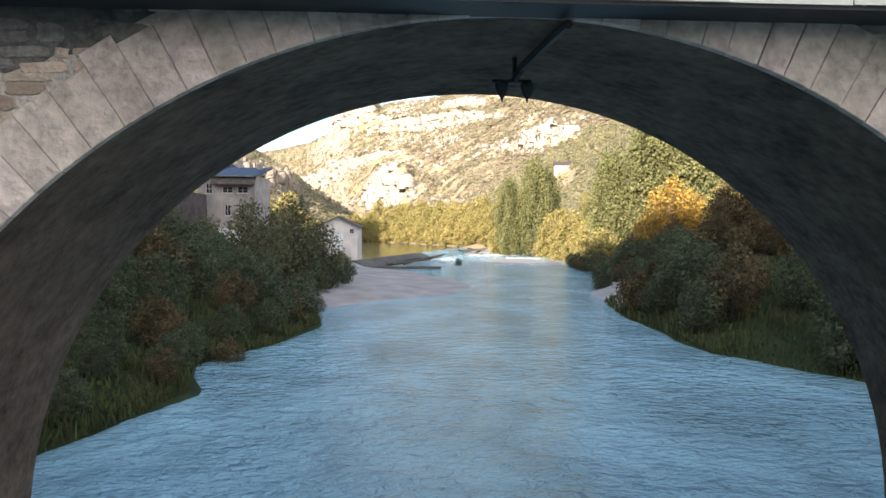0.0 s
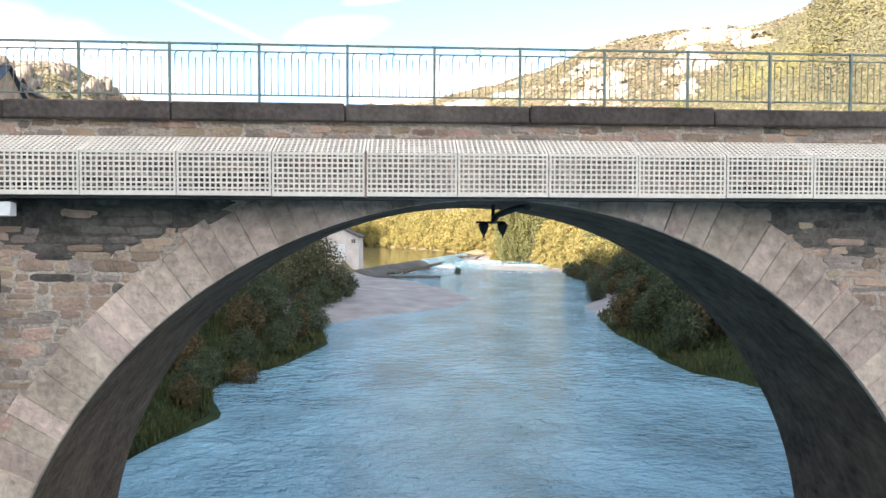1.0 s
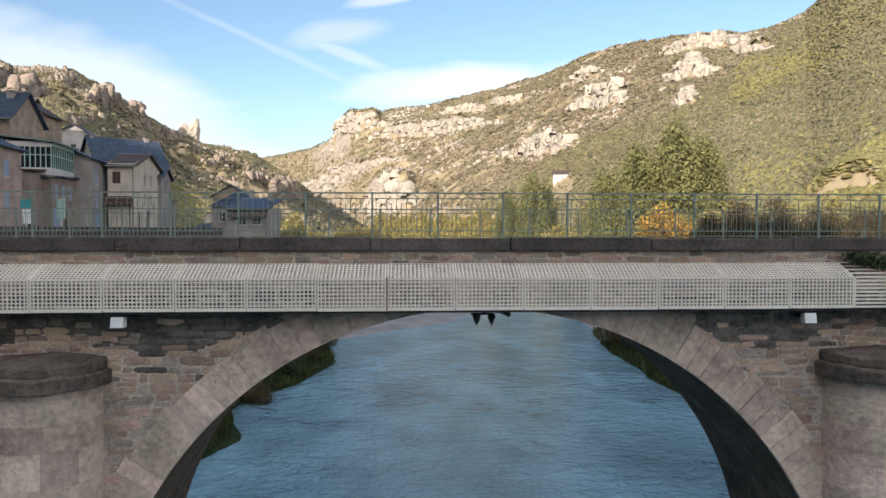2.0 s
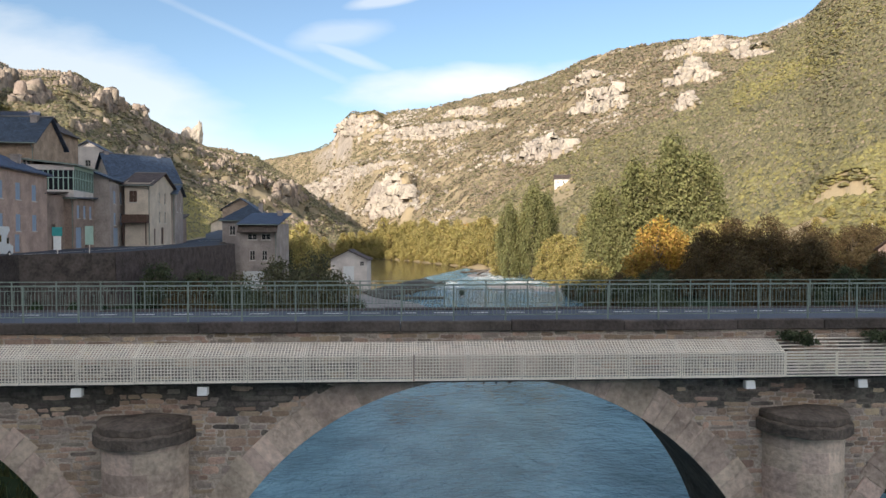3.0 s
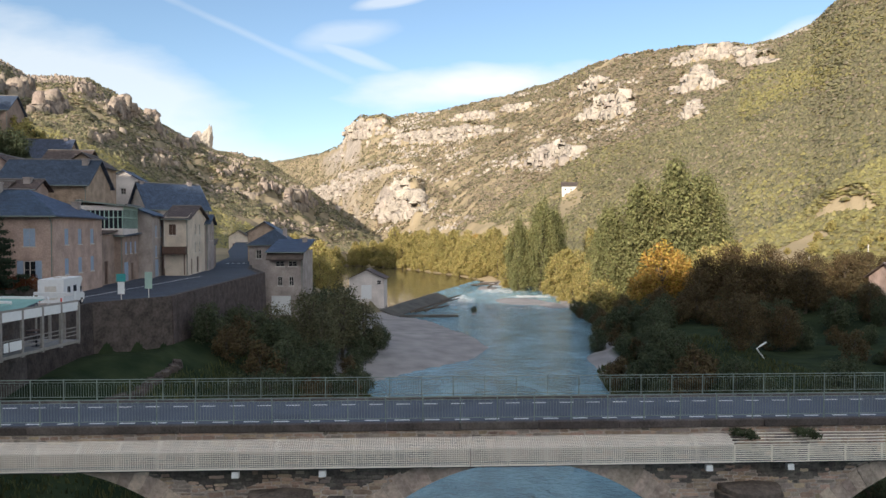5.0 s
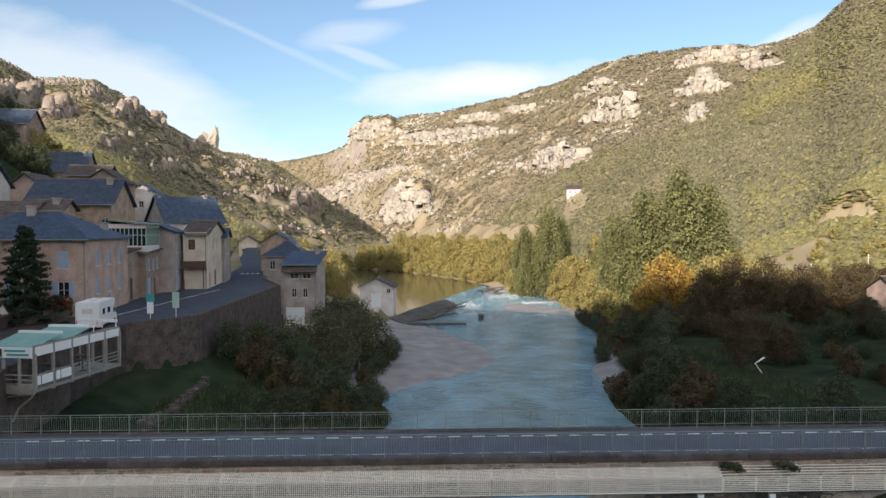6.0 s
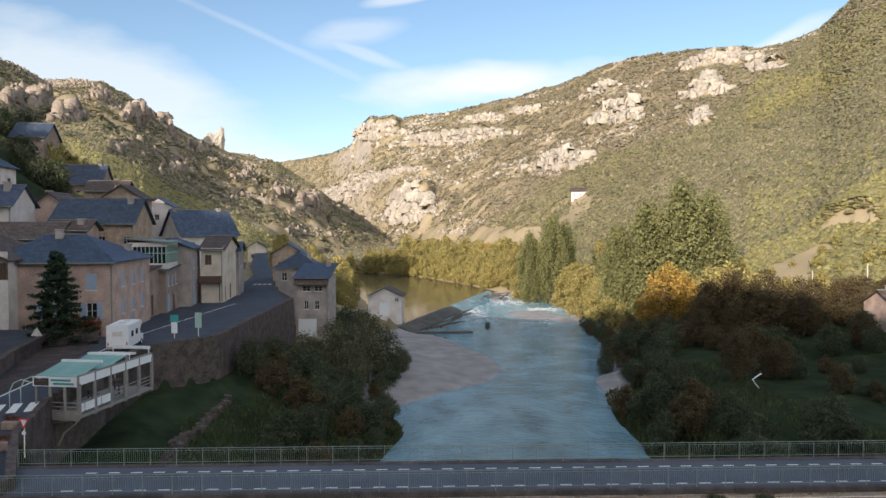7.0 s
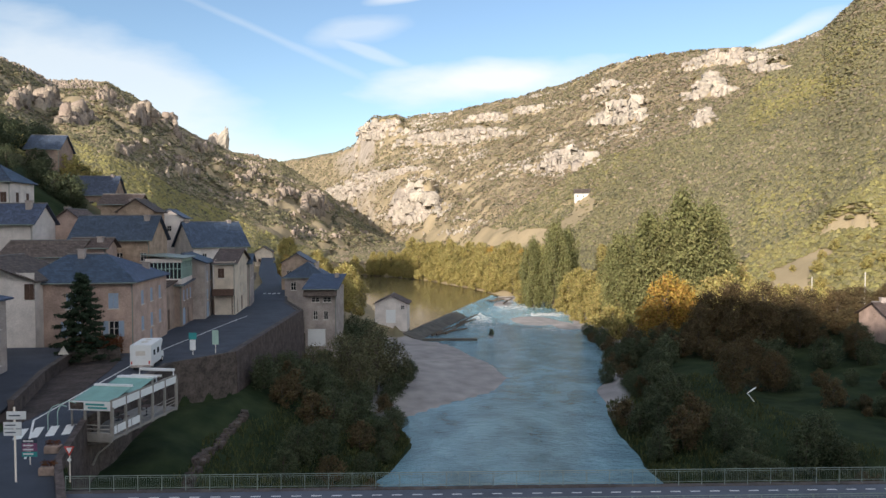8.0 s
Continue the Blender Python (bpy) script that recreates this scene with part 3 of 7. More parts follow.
def build_water(name, pts, z, label, surface="water"):
    """A flat sheet of water over a ring of points."""
    bm = bmesh.new()
    f = bm.faces.new([bm.verts.new((x, y, z)) for x, y in pts])
    if f.normal.z < 0 or f.calc_area() and f.normal.z < 0:
        f.normal_flip()
    bmesh.ops.recalc_face_normals(bm, faces=bm.faces)
    bm.normal_update()
    if f.normal.z < 0:
        f.normal_flip()
    bmesh.ops.triangulate(bm, faces=bm.faces)
    return tagged(part(name, bm, M[surface]), label, "water", kind="structure")


river = build_water("water", [(-60, -190), (60, -190), (60, 60), (60, 204), *[(x + 0.6, y) for x, y in WEIR[1::-1]], (-30, 112), (-30, 60)], 0.0, "clear blue rippled river running under the bridge")
mill_pool = build_water("water", [(-9, 118), (17, 196), (40, 204), (90, 300), (80, 620), (-150, 620), (-90, 300), (-30, 113)], 1.25, "still brown-gold mill pool behind the weir", "pool")


# ---- the bridge ----
FACE, BACK, R_ARCH, ZC = 6.76, 10.75, 6.9, 2.32
CENTRES = (-29.8, -14.35, 1.12, 16.2, 31.4)
DECK = 10.28


def arch_z(x):
    for c in CENTRES:
        if abs(x - c) < R_ARCH:
            return ZC + math.sqrt(max(0.0, R_ARCH ** 2 - (x - c) ** 2))
    return -2.0


bridge = empty("stone_bridge", pose(0, 0, 0))
tagged(bridge, "old rubble stone arch bridge with pale dressed arch rings", "bridge")


def bridge_core():
    """The solid masonry: faces, undersides of the arches, and the piers down to the river bed."""
    xs = {-44.0, 40.0}
    for c in CENTRES:
        for k in range(65):
            xs.add(round(c - R_ARCH * math.cos(math.pi * k / 64), 4))
    xs = sorted(x for x in xs if -36 <= x <= 40)
    bm, under = bmesh.new(), {c: bmesh.new() for c in CENTRES}

    def quad(b, *p):
        b.faces.new([b.verts.new(q) for q in p])
    for a, b in zip(xs, xs[1:]):
        za, zb = arch_z(a + 1e-6), arch_z(b - 1e-6)
        for y, flip in ((FACE, 1), (BACK, 0)):
            p = [(a, y, za), (b, y, zb), (b, y, DECK), (a, y, DECK)]
            quad(bm, *(p if flip else p[::-1]))
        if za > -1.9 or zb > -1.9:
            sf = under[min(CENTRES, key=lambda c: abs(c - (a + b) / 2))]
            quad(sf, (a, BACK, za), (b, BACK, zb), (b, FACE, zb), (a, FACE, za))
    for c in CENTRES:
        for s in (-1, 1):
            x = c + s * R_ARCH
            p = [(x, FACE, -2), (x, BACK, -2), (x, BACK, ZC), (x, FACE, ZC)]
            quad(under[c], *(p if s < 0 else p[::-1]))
    bmesh.ops.remove_doubles(bm, verts=bm.verts, dist=0.001)
    part("masonry", bm, M["mortar"], bridge)
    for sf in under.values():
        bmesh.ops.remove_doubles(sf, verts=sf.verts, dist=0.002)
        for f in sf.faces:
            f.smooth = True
        part("arch_underside", sf, M["soffit"], bridge, "underside of an arch, its shade deepened in the stone colour")
    boxpart("road_bed", (-36, FACE + 0.02, DECK - 0.4, 40, BACK - 0.02, DECK + 0.05), M["worn_asphalt"], bridge, "narrow asphalt carriageway")


bridge_core()


def voussoir(c, a0, a1, proud, depth):
    bm = bmesh.new()
    r0, r1 = R_ARCH - 0.004, R_ARCH + depth
    g = 0.004 / R_ARCH
    pts = [(c + math.sin(a) * r, ZC + math.cos(a) * r) for r, a in ((r0, a0 + g), (r0, (a0 + a1) / 2), (r0, a1 - g), (r1, a1 - g), (r1, a0 + g))]
    prism(bm, pts, FACE - proud, FACE + 0.05, "y")
    bmesh.ops.bevel(bm, geom=[e for e in bm.edges if all(v.co.y < FACE for v in e.verts)], offset=0.006, segments=1, affect="EDGES")
    return bm


def arch_rings():
    rnd = random.Random(5)
    for c in CENTRES[1:4]:
        lo, hi = (-1.55, 1.55) if c == 1.12 else ((-0.2, 1.5) if c < 0 else (-1.5, 0.2))
        a = lo
        while a < hi:
            w = rnd.uniform(0.038, 0.056)
            part("voussoir", voussoir(c, a, a + w, rnd.uniform(0.03, 0.045), rnd.choice((0.60, 0.66, 0.70, 0.74, 0.80))), M["vouss"], bridge)
            a += w


def stone_mesh(seed, w, h):
    """A rubble block with worn, broken edges, nearly flush with its mortar."""
    rnd = random.Random(seed * 131 + int(w * 100))
    bm = bmesh.new()
    j = lambda s: rnd.uniform(-s, s)
    c = rnd.uniform(0.55, 0.8)
    cs = ((-1, -c), (-0.78, -1), (-0.2, -1), (0.35, -1), (0.8, -1), (1, -c), (1, 0.1), (1, c), (0.75, 1), (0.1, 1), (-0.4, 1), (-0.82, 1), (-1, c), (-1, -0.1))
    skew = j(0.16)
    ring = [(sx * (w / 2 - 0.012) + j(0.016) + skew * sz * h / 2, sz * (h / 2 - 0.010) * (1 + 0.12 * sx * j(1.0)) + j(0.012)) for sx, sz in cs]
    n = len(ring)
    back = [bm.verts.new((x, 0.006, z)) for x, z in ring]
    top = [bm.verts.new((x * 0.94, -0.012 + j(0.005), z * 0.86)) for x, z in ring]
    for i in range(n):
        bm.faces.new((back[i], back[(i + 1) % n], top[(i + 1) % n], top[i]))
    mid = bm.verts.new((j(0.05), -0.019 + j(0.006), j(0.02)))
    for i in range(n):
        bm.faces.new((top[i], top[(i + 1) % n], mid))
    return bm


def free_of_arch(x, z, margin):
    return all((x - c) ** 2 + (z - ZC) ** 2 > (R_ARCH + margin) ** 2 or z < ZC and abs(x - c) > R_ARCH + 0.1 for c in CENTRES)


PIERS = (-6.6, 8.55)


def rubble():
    """Courses of rubble on the face towards the camera: blocks of their own in the middle, the rest joined."""
    rnd = random.Random(11)
    variants, joined = {}, {}
    spots = []
    z = 4.2
    while z < 10.24:
        h = rnd.uniform(0.11, 0.25)
        if z + h > 10.26:
            h = 10.26 - z
        x = -20.0 + rnd.uniform(0, 0.3)
        while x < 24:
            w = rnd.choice((0.18, 0.24, 0.3, 0.36, 0.42, 0.5, 0.62))
            cx, cz = x + w / 2, z + h / 2 + 0.05 * math.sin(x * 0.9 + z * 1.7) + 0.02 * math.sin(x * 3.1 + z)
            x += w
            thin = h > 0.19 and rnd.random() < 0.35
            if h < 0.06 or any(not free_of_arch(cx + s * w / 2, cz + t * h / 2, 0.42) for s in (-1, 1) for t in (-1, 1)):
                continue
            if any(abs(cx - p) < 1.0 and cz < 8.3 for p in PIERS):
                continue
            if thin:
                f = rnd.uniform(.4, .6)
                spots.append((cx, cz - h / 2 + h * f / 2, w, h * f))
                spots.append((cx + rnd.uniform(-.03, .03), cz + h / 2 - h * (1 - f) / 2, w * rnd.uniform(.8, 1), h * (1 - f)))
            else:
                spots.append((cx, cz + rnd.uniform(-.012, .012), w * rnd.uniform(.93, 1.02), h * rnd.uniform(.9, 1.06)))
        z += h
    mid = sorted(spots, key=lambda s: abs(s[0] - 1.1) + 0.6 * abs(s[1] - 8.6))
    for i, (cx, cz, w, h) in enumerate(mid):
        seed = rnd.randrange(14)
        dy = rnd.uniform(-0.006, 0.008)
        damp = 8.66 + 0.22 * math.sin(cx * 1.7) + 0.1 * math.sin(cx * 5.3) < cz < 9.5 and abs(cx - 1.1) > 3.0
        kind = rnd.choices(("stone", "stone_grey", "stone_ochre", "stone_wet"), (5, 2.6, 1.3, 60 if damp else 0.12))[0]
        if i < 300:
            key = (seed, w, kind)
            if key not in variants:
                b = stone_mesh(seed, w, 0.16)
                me = bpy.data.meshes.new("stone")
                b.to_mesh(me)
                b.free()
                me.materials.append(M[kind])
                variants[key] = me
            ob = new("stone", variants[key])
            ob.parent = bridge
            ob.matrix_basis = pose(cx, FACE + 0.002 + dy, cz, 0, rnd.uniform(-2.5, 2.5)) @ Matrix.Diagonal((1, 1, h / 0.16, 1))
        else:
            b = stone_mesh(seed, w, h)
            me = bpy.data.meshes.new("tmp")
            bmesh.ops.transform(b, matrix=pose(cx, FACE + 0.002 + dy, cz, 0, rnd.uniform(-2.5, 2.5)), verts=b.verts)
            b.to_mesh(me)
            b.free()
            joined.setdefault(kind, bmesh.new()).from_mesh(me)
            bpy.data.meshes.remove(me)
    for kind, b in joined.items():
        tagged(part("rubble_walling", b, M[kind], bridge), kind="stuff")


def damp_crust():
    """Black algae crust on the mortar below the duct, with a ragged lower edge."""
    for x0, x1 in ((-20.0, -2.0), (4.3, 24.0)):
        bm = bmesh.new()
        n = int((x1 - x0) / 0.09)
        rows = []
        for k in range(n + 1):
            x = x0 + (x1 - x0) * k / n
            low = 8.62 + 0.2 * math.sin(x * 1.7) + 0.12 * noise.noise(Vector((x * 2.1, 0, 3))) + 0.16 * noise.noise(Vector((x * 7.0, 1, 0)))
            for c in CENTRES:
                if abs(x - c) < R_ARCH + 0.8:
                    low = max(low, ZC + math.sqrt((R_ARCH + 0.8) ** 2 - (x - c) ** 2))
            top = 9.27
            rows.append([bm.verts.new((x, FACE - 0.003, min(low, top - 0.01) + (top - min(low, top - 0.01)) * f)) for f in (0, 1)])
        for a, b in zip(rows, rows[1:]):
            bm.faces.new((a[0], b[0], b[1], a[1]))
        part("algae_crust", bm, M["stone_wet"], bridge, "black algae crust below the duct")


def half_round(r, n=14, power=1.0):
    return [(r * math.cos(math.pi * (1 + k / n)), r * math.sin(math.pi * (1 + k / n)) * power) for k in range(n + 1)]


def pier(px):
    cut = empty("cutwater")
    cut.parent = bridge
    rnd = random.Random(int(px * 10))
    z = -2.0
    while z < 7.9:
        h = rnd.uniform(0.42, 0.7)
        h = min(h, 7.95 - z)
        cuts = [0, rnd.uniform(.22, .4), rnd.uniform(.5, .62), rnd.uniform(.72, .86), 1]
        r = 0.93 + rnd.uniform(-0.008, 0.008)
        for a0, a1 in zip(cuts, cuts[1:]):
            arc = [math.pi * (1 + a0 + (a1 - a0) * k / 5) for k in range(6)]
            bm = bmesh.new()
            ring = [(px + r * math.cos(a), FACE + 0.95 * r * math.sin(a)) for a in arc]
            core = [(px + .5 * r * math.cos(a), FACE + .4 * r * math.sin(a)) for a in (arc[-1], arc[0])]
            prism(bm, ring + core, z + 0.0015, z + h - 0.0015)
            bmesh.ops.bevel(bm, geom=[e for e in bm.edges if abs(e.verts[0].co.z - e.verts[1].co.z) < 1e-4], offset=0.004, segments=1, affect="EDGES")
            part("block", bm, M["vouss"], cut)
        z += h
    bm = bmesh.new()
    rings = [(1.02, 7.93), (1.09, 7.95), (1.09, 8.17), (1.05, 8.2), (1.0, 8.21), (1.01, 8.23), (1.01, 8.36), (0.97, 8.39), (0.6, 8.46), (0.05, 8.5)]
    rows = [[bm.verts.new((px + x, FACE + y, zz + 0.016 * math.sin(x * 9 + zz * 5) + 0.012 * math.sin(x * 23 + zz * 17))) for x, y in half_round(r, 16)] for r, zz in rings]
    for a, b in zip(rows, rows[1:]):
        for k in range(16):
            bm.faces.new((a[k], a[k + 1], b[k + 1], b[k]))
    bm.faces.new(rows[0][::-1])
    bmesh.ops.recalc_face_normals(bm, faces=bm.faces)
    part("cap", bm, M["cap"], cut, "dark weathered moss-grown stone cap")


def copings():
    rnd = random.Random(3)
    for y0, y1, high in ((FACE - 0.1, FACE + 0.12, 0.235), (BACK - 0.28, BACK + 0.1, 0.085)):
        x = -23.0
        while x < 36:
            w = rnd.uniform(1.9, 2.8)
            boxpart("coping_stone", (x + 0.006, y0 + rnd.uniform(-.012, .012), DECK - 0.005, x + w - 0.006, y1, DECK + high + rnd.uniform(-.012, .012)), M["coping"], bridge, bevel=0.02)
            x += w


def railing(y, label, x0, x1, foot, top=11.35):
    """Iron railing: posts, three rails, balusters bent over in pairs at the top."""
    low = foot + 0.16
    r = tagged(empty("bridge_railing", pose(x0, y, foot)), label, "railing")
    n = int(round((x1 - x0) / 1.2))
    bmp = bmesh.new()
    box(bmp, -0.018, -0.018, 0, 0.018, 0.018, top - foot, 0.004)
    me_post = bpy.data.meshes.new("post")
    bmp.to_mesh(me_post)
    bmp.free()
    me_post.materials.append(M["rail"])
    def shape(name, fill):
        bb = bmesh.new()
        fill(bb)
        me = bpy.data.meshes.new(name)
        bb.to_mesh(me)
        bb.free()
        me.materials.append(M["rail"])
        return me

    def rails(bb, z, t):
        box(bb, 0.02, -t, z - foot - t * 0.7, 1.18, t, z - foot + t * 0.7)

    def pair(bb):
        tube(bb, [(0.092, 0, low - foot), (0.092, 0, top - 0.207 - foot), (0.0, 0, top - 0.207 - foot), (0, 0, low - foot)], 0.008, 4)
        tube(bb, [(0, 0, top - 0.21 - foot), (0, 0, top - 0.165 - foot), (0.012, 0, top - 0.14 - foot), (0.04, 0, top - 0.12 - foot)], 0.008, 4)

    def ring(bb):
        pts = [(0.6 + 0.045 * math.cos(a), 0, top - 0.07 - foot + 0.04 * math.sin(a)) for a in [2 * math.pi * s / 8 for s in range(9)]]
        tube(bb, pts, 0.006, 4)
    rail_meshes = [shape("rail", lambda bb, z=z, t=t: rails(bb, z, t)) for z, t in ((top - 0.02, 0.018), (top - 0.12, 0.011), (low, 0.013))]
    me_pair, me_ring = shape("baluster", pair), shape("ring", ring)

    def whole(bb):
        for me in (*rail_meshes, me_ring):
            bb.from_mesh(me)
        for k in range(6):
            tmp = bmesh.new()
            tmp.from_mesh(me_pair)
            bmesh.ops.translate(tmp, verts=tmp.verts, vec=(0.07 + k * 0.185, 0, 0))
            me = bpy.data.meshes.new("tmp")
            tmp.to_mesh(me)
            tmp.free()
            bb.from_mesh(me)
    me_pan = shape("railing_panel", whole)
    for k in range(n + 1):
        o = new("post", me_post)
        o.parent, o.location = r, (k * 1.2, 0, 0)
        if k < n and y < 8 and -8 < x0 + k * 1.2 < 10:
            for me in (*rail_meshes, me_ring):
                o = new(me.name.split(".")[0], me)
                o.parent, o.location = r, (k * 1.2, 0, 0)
            for i in range(6):
                o = new("baluster", me_pair)
                o.parent, o.location = r, (k * 1.2 + 0.07 + i * 0.185, 0, 0)
        elif k < n:
            o = new("railing_panel", me_pan)
            o.parent, o.location = r, (k * 1.2, 0, 0)
    return r


def gallery():
    """The perforated sheet-metal duct that hangs along the bridge's face."""
    g = tagged(empty("cable_duct", pose(0, FACE - 0.5, 9.25)), "long grey perforated metal duct fixed along the bridge face", "duct")
    y0, y1 = 0.0, 0.47
    z0, z1, z2 = 0.02, 0.56, 0.80

    L, bars, rows = 1.2, 17, 8

    def plate():
        """One folded sheet with square holes: upright front and sloping top."""
        b = bmesh.new()
        xs = [0.0]
        for k in range(1, bars):
            xs += [L * k / bars - 0.0115, L * k / bars + 0.0115]
        xs = sorted(xs + [0.03, L - 0.03, L])
        prof, hole = [(y0, z0 - 0.03)], []
        for k in range(rows + 1):
            z, t = z0 + (z1 - z0) * k / rows, 0.0115 if 0 < k < rows else 0.03
            prof += ([(y0, z - t)] if k else []) + [(y0, z + t)] if k < rows else [(y0, z - t), (y0, z1)]
        n = len(prof) - 1
        for k in range(8):
            f0, f1 = (k + 0.18) / 8, (k + 0.82) / 8
            prof += [(y0 + (y1 - y0) * f, z1 + (z2 - z1) * f) for f in (f0, f1)]
        prof.append((y1, z2))
        vs = [[b.verts.new((x, y, z)) for y, z in prof] for x in xs]
        for i in range(len(xs) - 1):
            for j in range(len(prof) - 1):
                if i % 2 == 1 and ((j < n and j % 2 == 1) or (j > n and (j - n) % 2 == 1)):
                    continue
                b.faces.new((vs[i][j], vs[i + 1][j], vs[i + 1][j + 1], vs[i][j + 1]))
        bmesh.ops.recalc_face_normals(b, faces=b.faces)
        bmesh.ops.solidify(b, geom=b.faces[:], thickness=0.008)
        me = bpy.data.meshes.new("perforated_panel")
        b.to_mesh(me)
        b.free()
        me.materials.append(M["grille"])
        return me

    def bar_mesh(name, *dims):
        b = bmesh.new()
        box(b, *dims)
        me = bpy.data.meshes.new(name)
        b.to_mesh(me)
        b.free()
        me.materials.append(M["grille"])
        return me
    sheet, slat_bar, stile = plate(), bar_mesh("slat", 0, -0.006, -0.018, L, 0.006, 0.018), bar_mesh("stile", -0.03, 0.004, z0, 0.03, 0.016, z1)
    for k in range(-18, 24):
        x = -0.6 + k * 1.212
        spot = (x, random.uniform(-0.006, 0.006), random.uniform(-0.004, 0.004))
        if k < 7:
            o = new("perforated_panel", sheet)
            o.parent, o.location = g, spot
            continue
        o = new("slatted_panel", stile)
        o.parent, o.location = g, spot
        for j in range(9):
            q = new("slat", slat_bar)
            q.parent, q.location = o, (0, -0.003, z0 + (z1 - z0) * j / 8)
        for j in range(1, 5):
            q = new("slat", slat_bar)
            q.parent, q.matrix_basis = o, pose(0, (y1 - y0) * j / 4, z1 + (z2 - z1) * j / 4, -60)
    boxpart("tray", (-22.5, 0.03, -0.05, 28.5, 0.49, -0.01), M["dark"], g, "dark steel tray", 0)
    boxpart("joint_strip", (-0.615, -0.012, -0.02, -0.585, 0.0, 0.58), M["brown"], g, "rust-stained joint strip", 0)
    return g


def floodlight(x):
    e = tagged(empty("floodlight", pose(x, FACE - 0.40, 9.06) @ Matrix.Scale(.86, 4)), "small white boxed floodlight on the bridge face", "floodlight", "floodlights on the bridge")
    bm = bmesh.new()
    prism(bm, [(-0.1, -0.11), (0.1, -0.11), (0.1, 0.09), (-0.06, 0.11)], -0.13, 0.13, "x")
    bmesh.ops.bevel(bm, geom=bm.edges[:], offset=0.012, segments=1, affect="EDGES")
    part("housing", bm, M["lampbox"], e)
    boxpart("bracket", (-0.03, 0.09, -0.03, 0.03, 0.46, 0.03), M["dark"], e)


def pendant_lamps():
    """Two pointed lanterns on one dark bracket below the duct."""
    e = tagged(empty("pendant_lamp", pose(1.355, 8.36, 9.02)), "pair of dark pointed lanterns hung under the arch crown", "lamp")
    bm = bmesh.new()
    tube(bm, [(0.25, -1.7, 0.1), (0.2, -1.2, 0.1), (0.05, -0.2, 0.02), (0, 0.0, -0.08)], 0.05, 6)
    tube(bm, [(0, 0, 0.19), (0, 0, -0.1)], 0.03, 6)
    tube(bm, [(-0.28, 0, -0.1), (0.2, 0, -0.1)], 0.022, 6)
    part("bracket", bm, M["dark"], e)
    for x in (-0.156, 0.156):
        bm = bmesh.new()
        prof = ((0.025, -0.08), (0.085, -0.13), (0.08, -0.18), (0.045, -0.27), (0.018, -0.31), (0.006, -0.36))
        rows = [[bm.verts.new((x + r * math.cos(k * math.pi / 4), r * math.sin(k * math.pi / 4), z)) for k in range(8)] for r, z in prof]
        for a, b in zip(rows, rows[1:]):
            for k in range(8):
                bm.faces.new((a[k], b[k], b[(k + 1) % 8], a[(k + 1) % 8]))
        bm.faces.new(rows[0])
        bm.faces.new(rows[-1][::-1])
        part("lantern", bm, M["dark"], e)


def road_marks():
    rnd = random.Random(8)
    me = None
    for y in (7.72, 9.82):
        line = tagged(empty("road_marking", pose(0, y, DECK + 0.054)), "broken white edge line painted on the bridge road", "road marking")
        k = -19
        while k < 36:
            if me is None:
                b = bmesh.new()
                box(b, 0, -0.05, 0, 0.5, 0.05, 0.004)
                me = bpy.data.meshes.new("dash")
                b.to_mesh(me)
                b.free()
                me.materials.append(M["line"])
            o = new("dash", me)
            o.parent, o.location = line, (k + rnd.uniform(-.01, .01), 0, 0)
            k += 1


copings()
railing(FACE + 0.05, "green-painted iron railing with looped balusters along the bridge", 0.32 - 19 * 1.2, 0.32 + 28 * 1.2, DECK + 0.2)
railing(BACK - 0.1, "green-painted iron railing on the upstream parapet of the bridge", 0.32 - 19 * 1.2, 0.32 + 28 * 1.2, DECK + 0.07, 11.17)
gallery()
for fx in (-7.92, -5.23, 7.09, 9.75):
    floodlight(fx)
road_marks()
pendant_lamps()
for p in PIERS:
    pier(p)


# ---- plants ----
def leaf_cloud(name, blobs, n, size, material, seed, flat=0.0):
    """Many small leaves round the shells of the blobs (centre, radii)."""
    g = np.random.default_rng(seed)
    vol = np.array([b[1][0] * b[1][1] * b[1][2] for b in blobs]) ** 0.7
    pick = g.choice(len(blobs), n, p=vol / vol.sum())
    c = np.array([b[0] for b in blobs], float)[pick]
    rad = np.array([b[1] for b in blobs], float)[pick]
    d = g.normal(size=(n, 3))
    d /= np.linalg.norm(d, axis=1)[:, None]
    p = c + d * rad * (g.random(n) ** 0.4)[:, None] * (1 + 0.12 * g.normal(size=n))[:, None]
    a = g.normal(size=(n, 3))
    a /= np.linalg.norm(a, axis=1)[:, None]
    b = np.cross(a, d + 0.3 * g.normal(size=(n, 3)))
    b /= np.linalg.norm(b, axis=1)[:, None] + 1e-6
    s = size * (0.6 + 0.8 * g.random(n))[:, None]
    v = np.stack([p - a * s, p + b * s * 0.5, p + a * s, p - b * s * 0.5], 1).reshape(-1, 3)
    me = bpy.data.meshes.new(name)
    me.vertices.add(4 * n)
    me.vertices.foreach_set("co", v.ravel())
    me.loops.add(4 * n)
    me.loops.foreach_set("vertex_index", np.arange(4 * n, dtype=np.int32))
    me.polygons.add(n)
    me.polygons.foreach_set("loop_start", np.arange(0, 4 * n, 4, dtype=np.int32))
    me.update(calc_edges=True)
    me.materials.append(material)
    return me


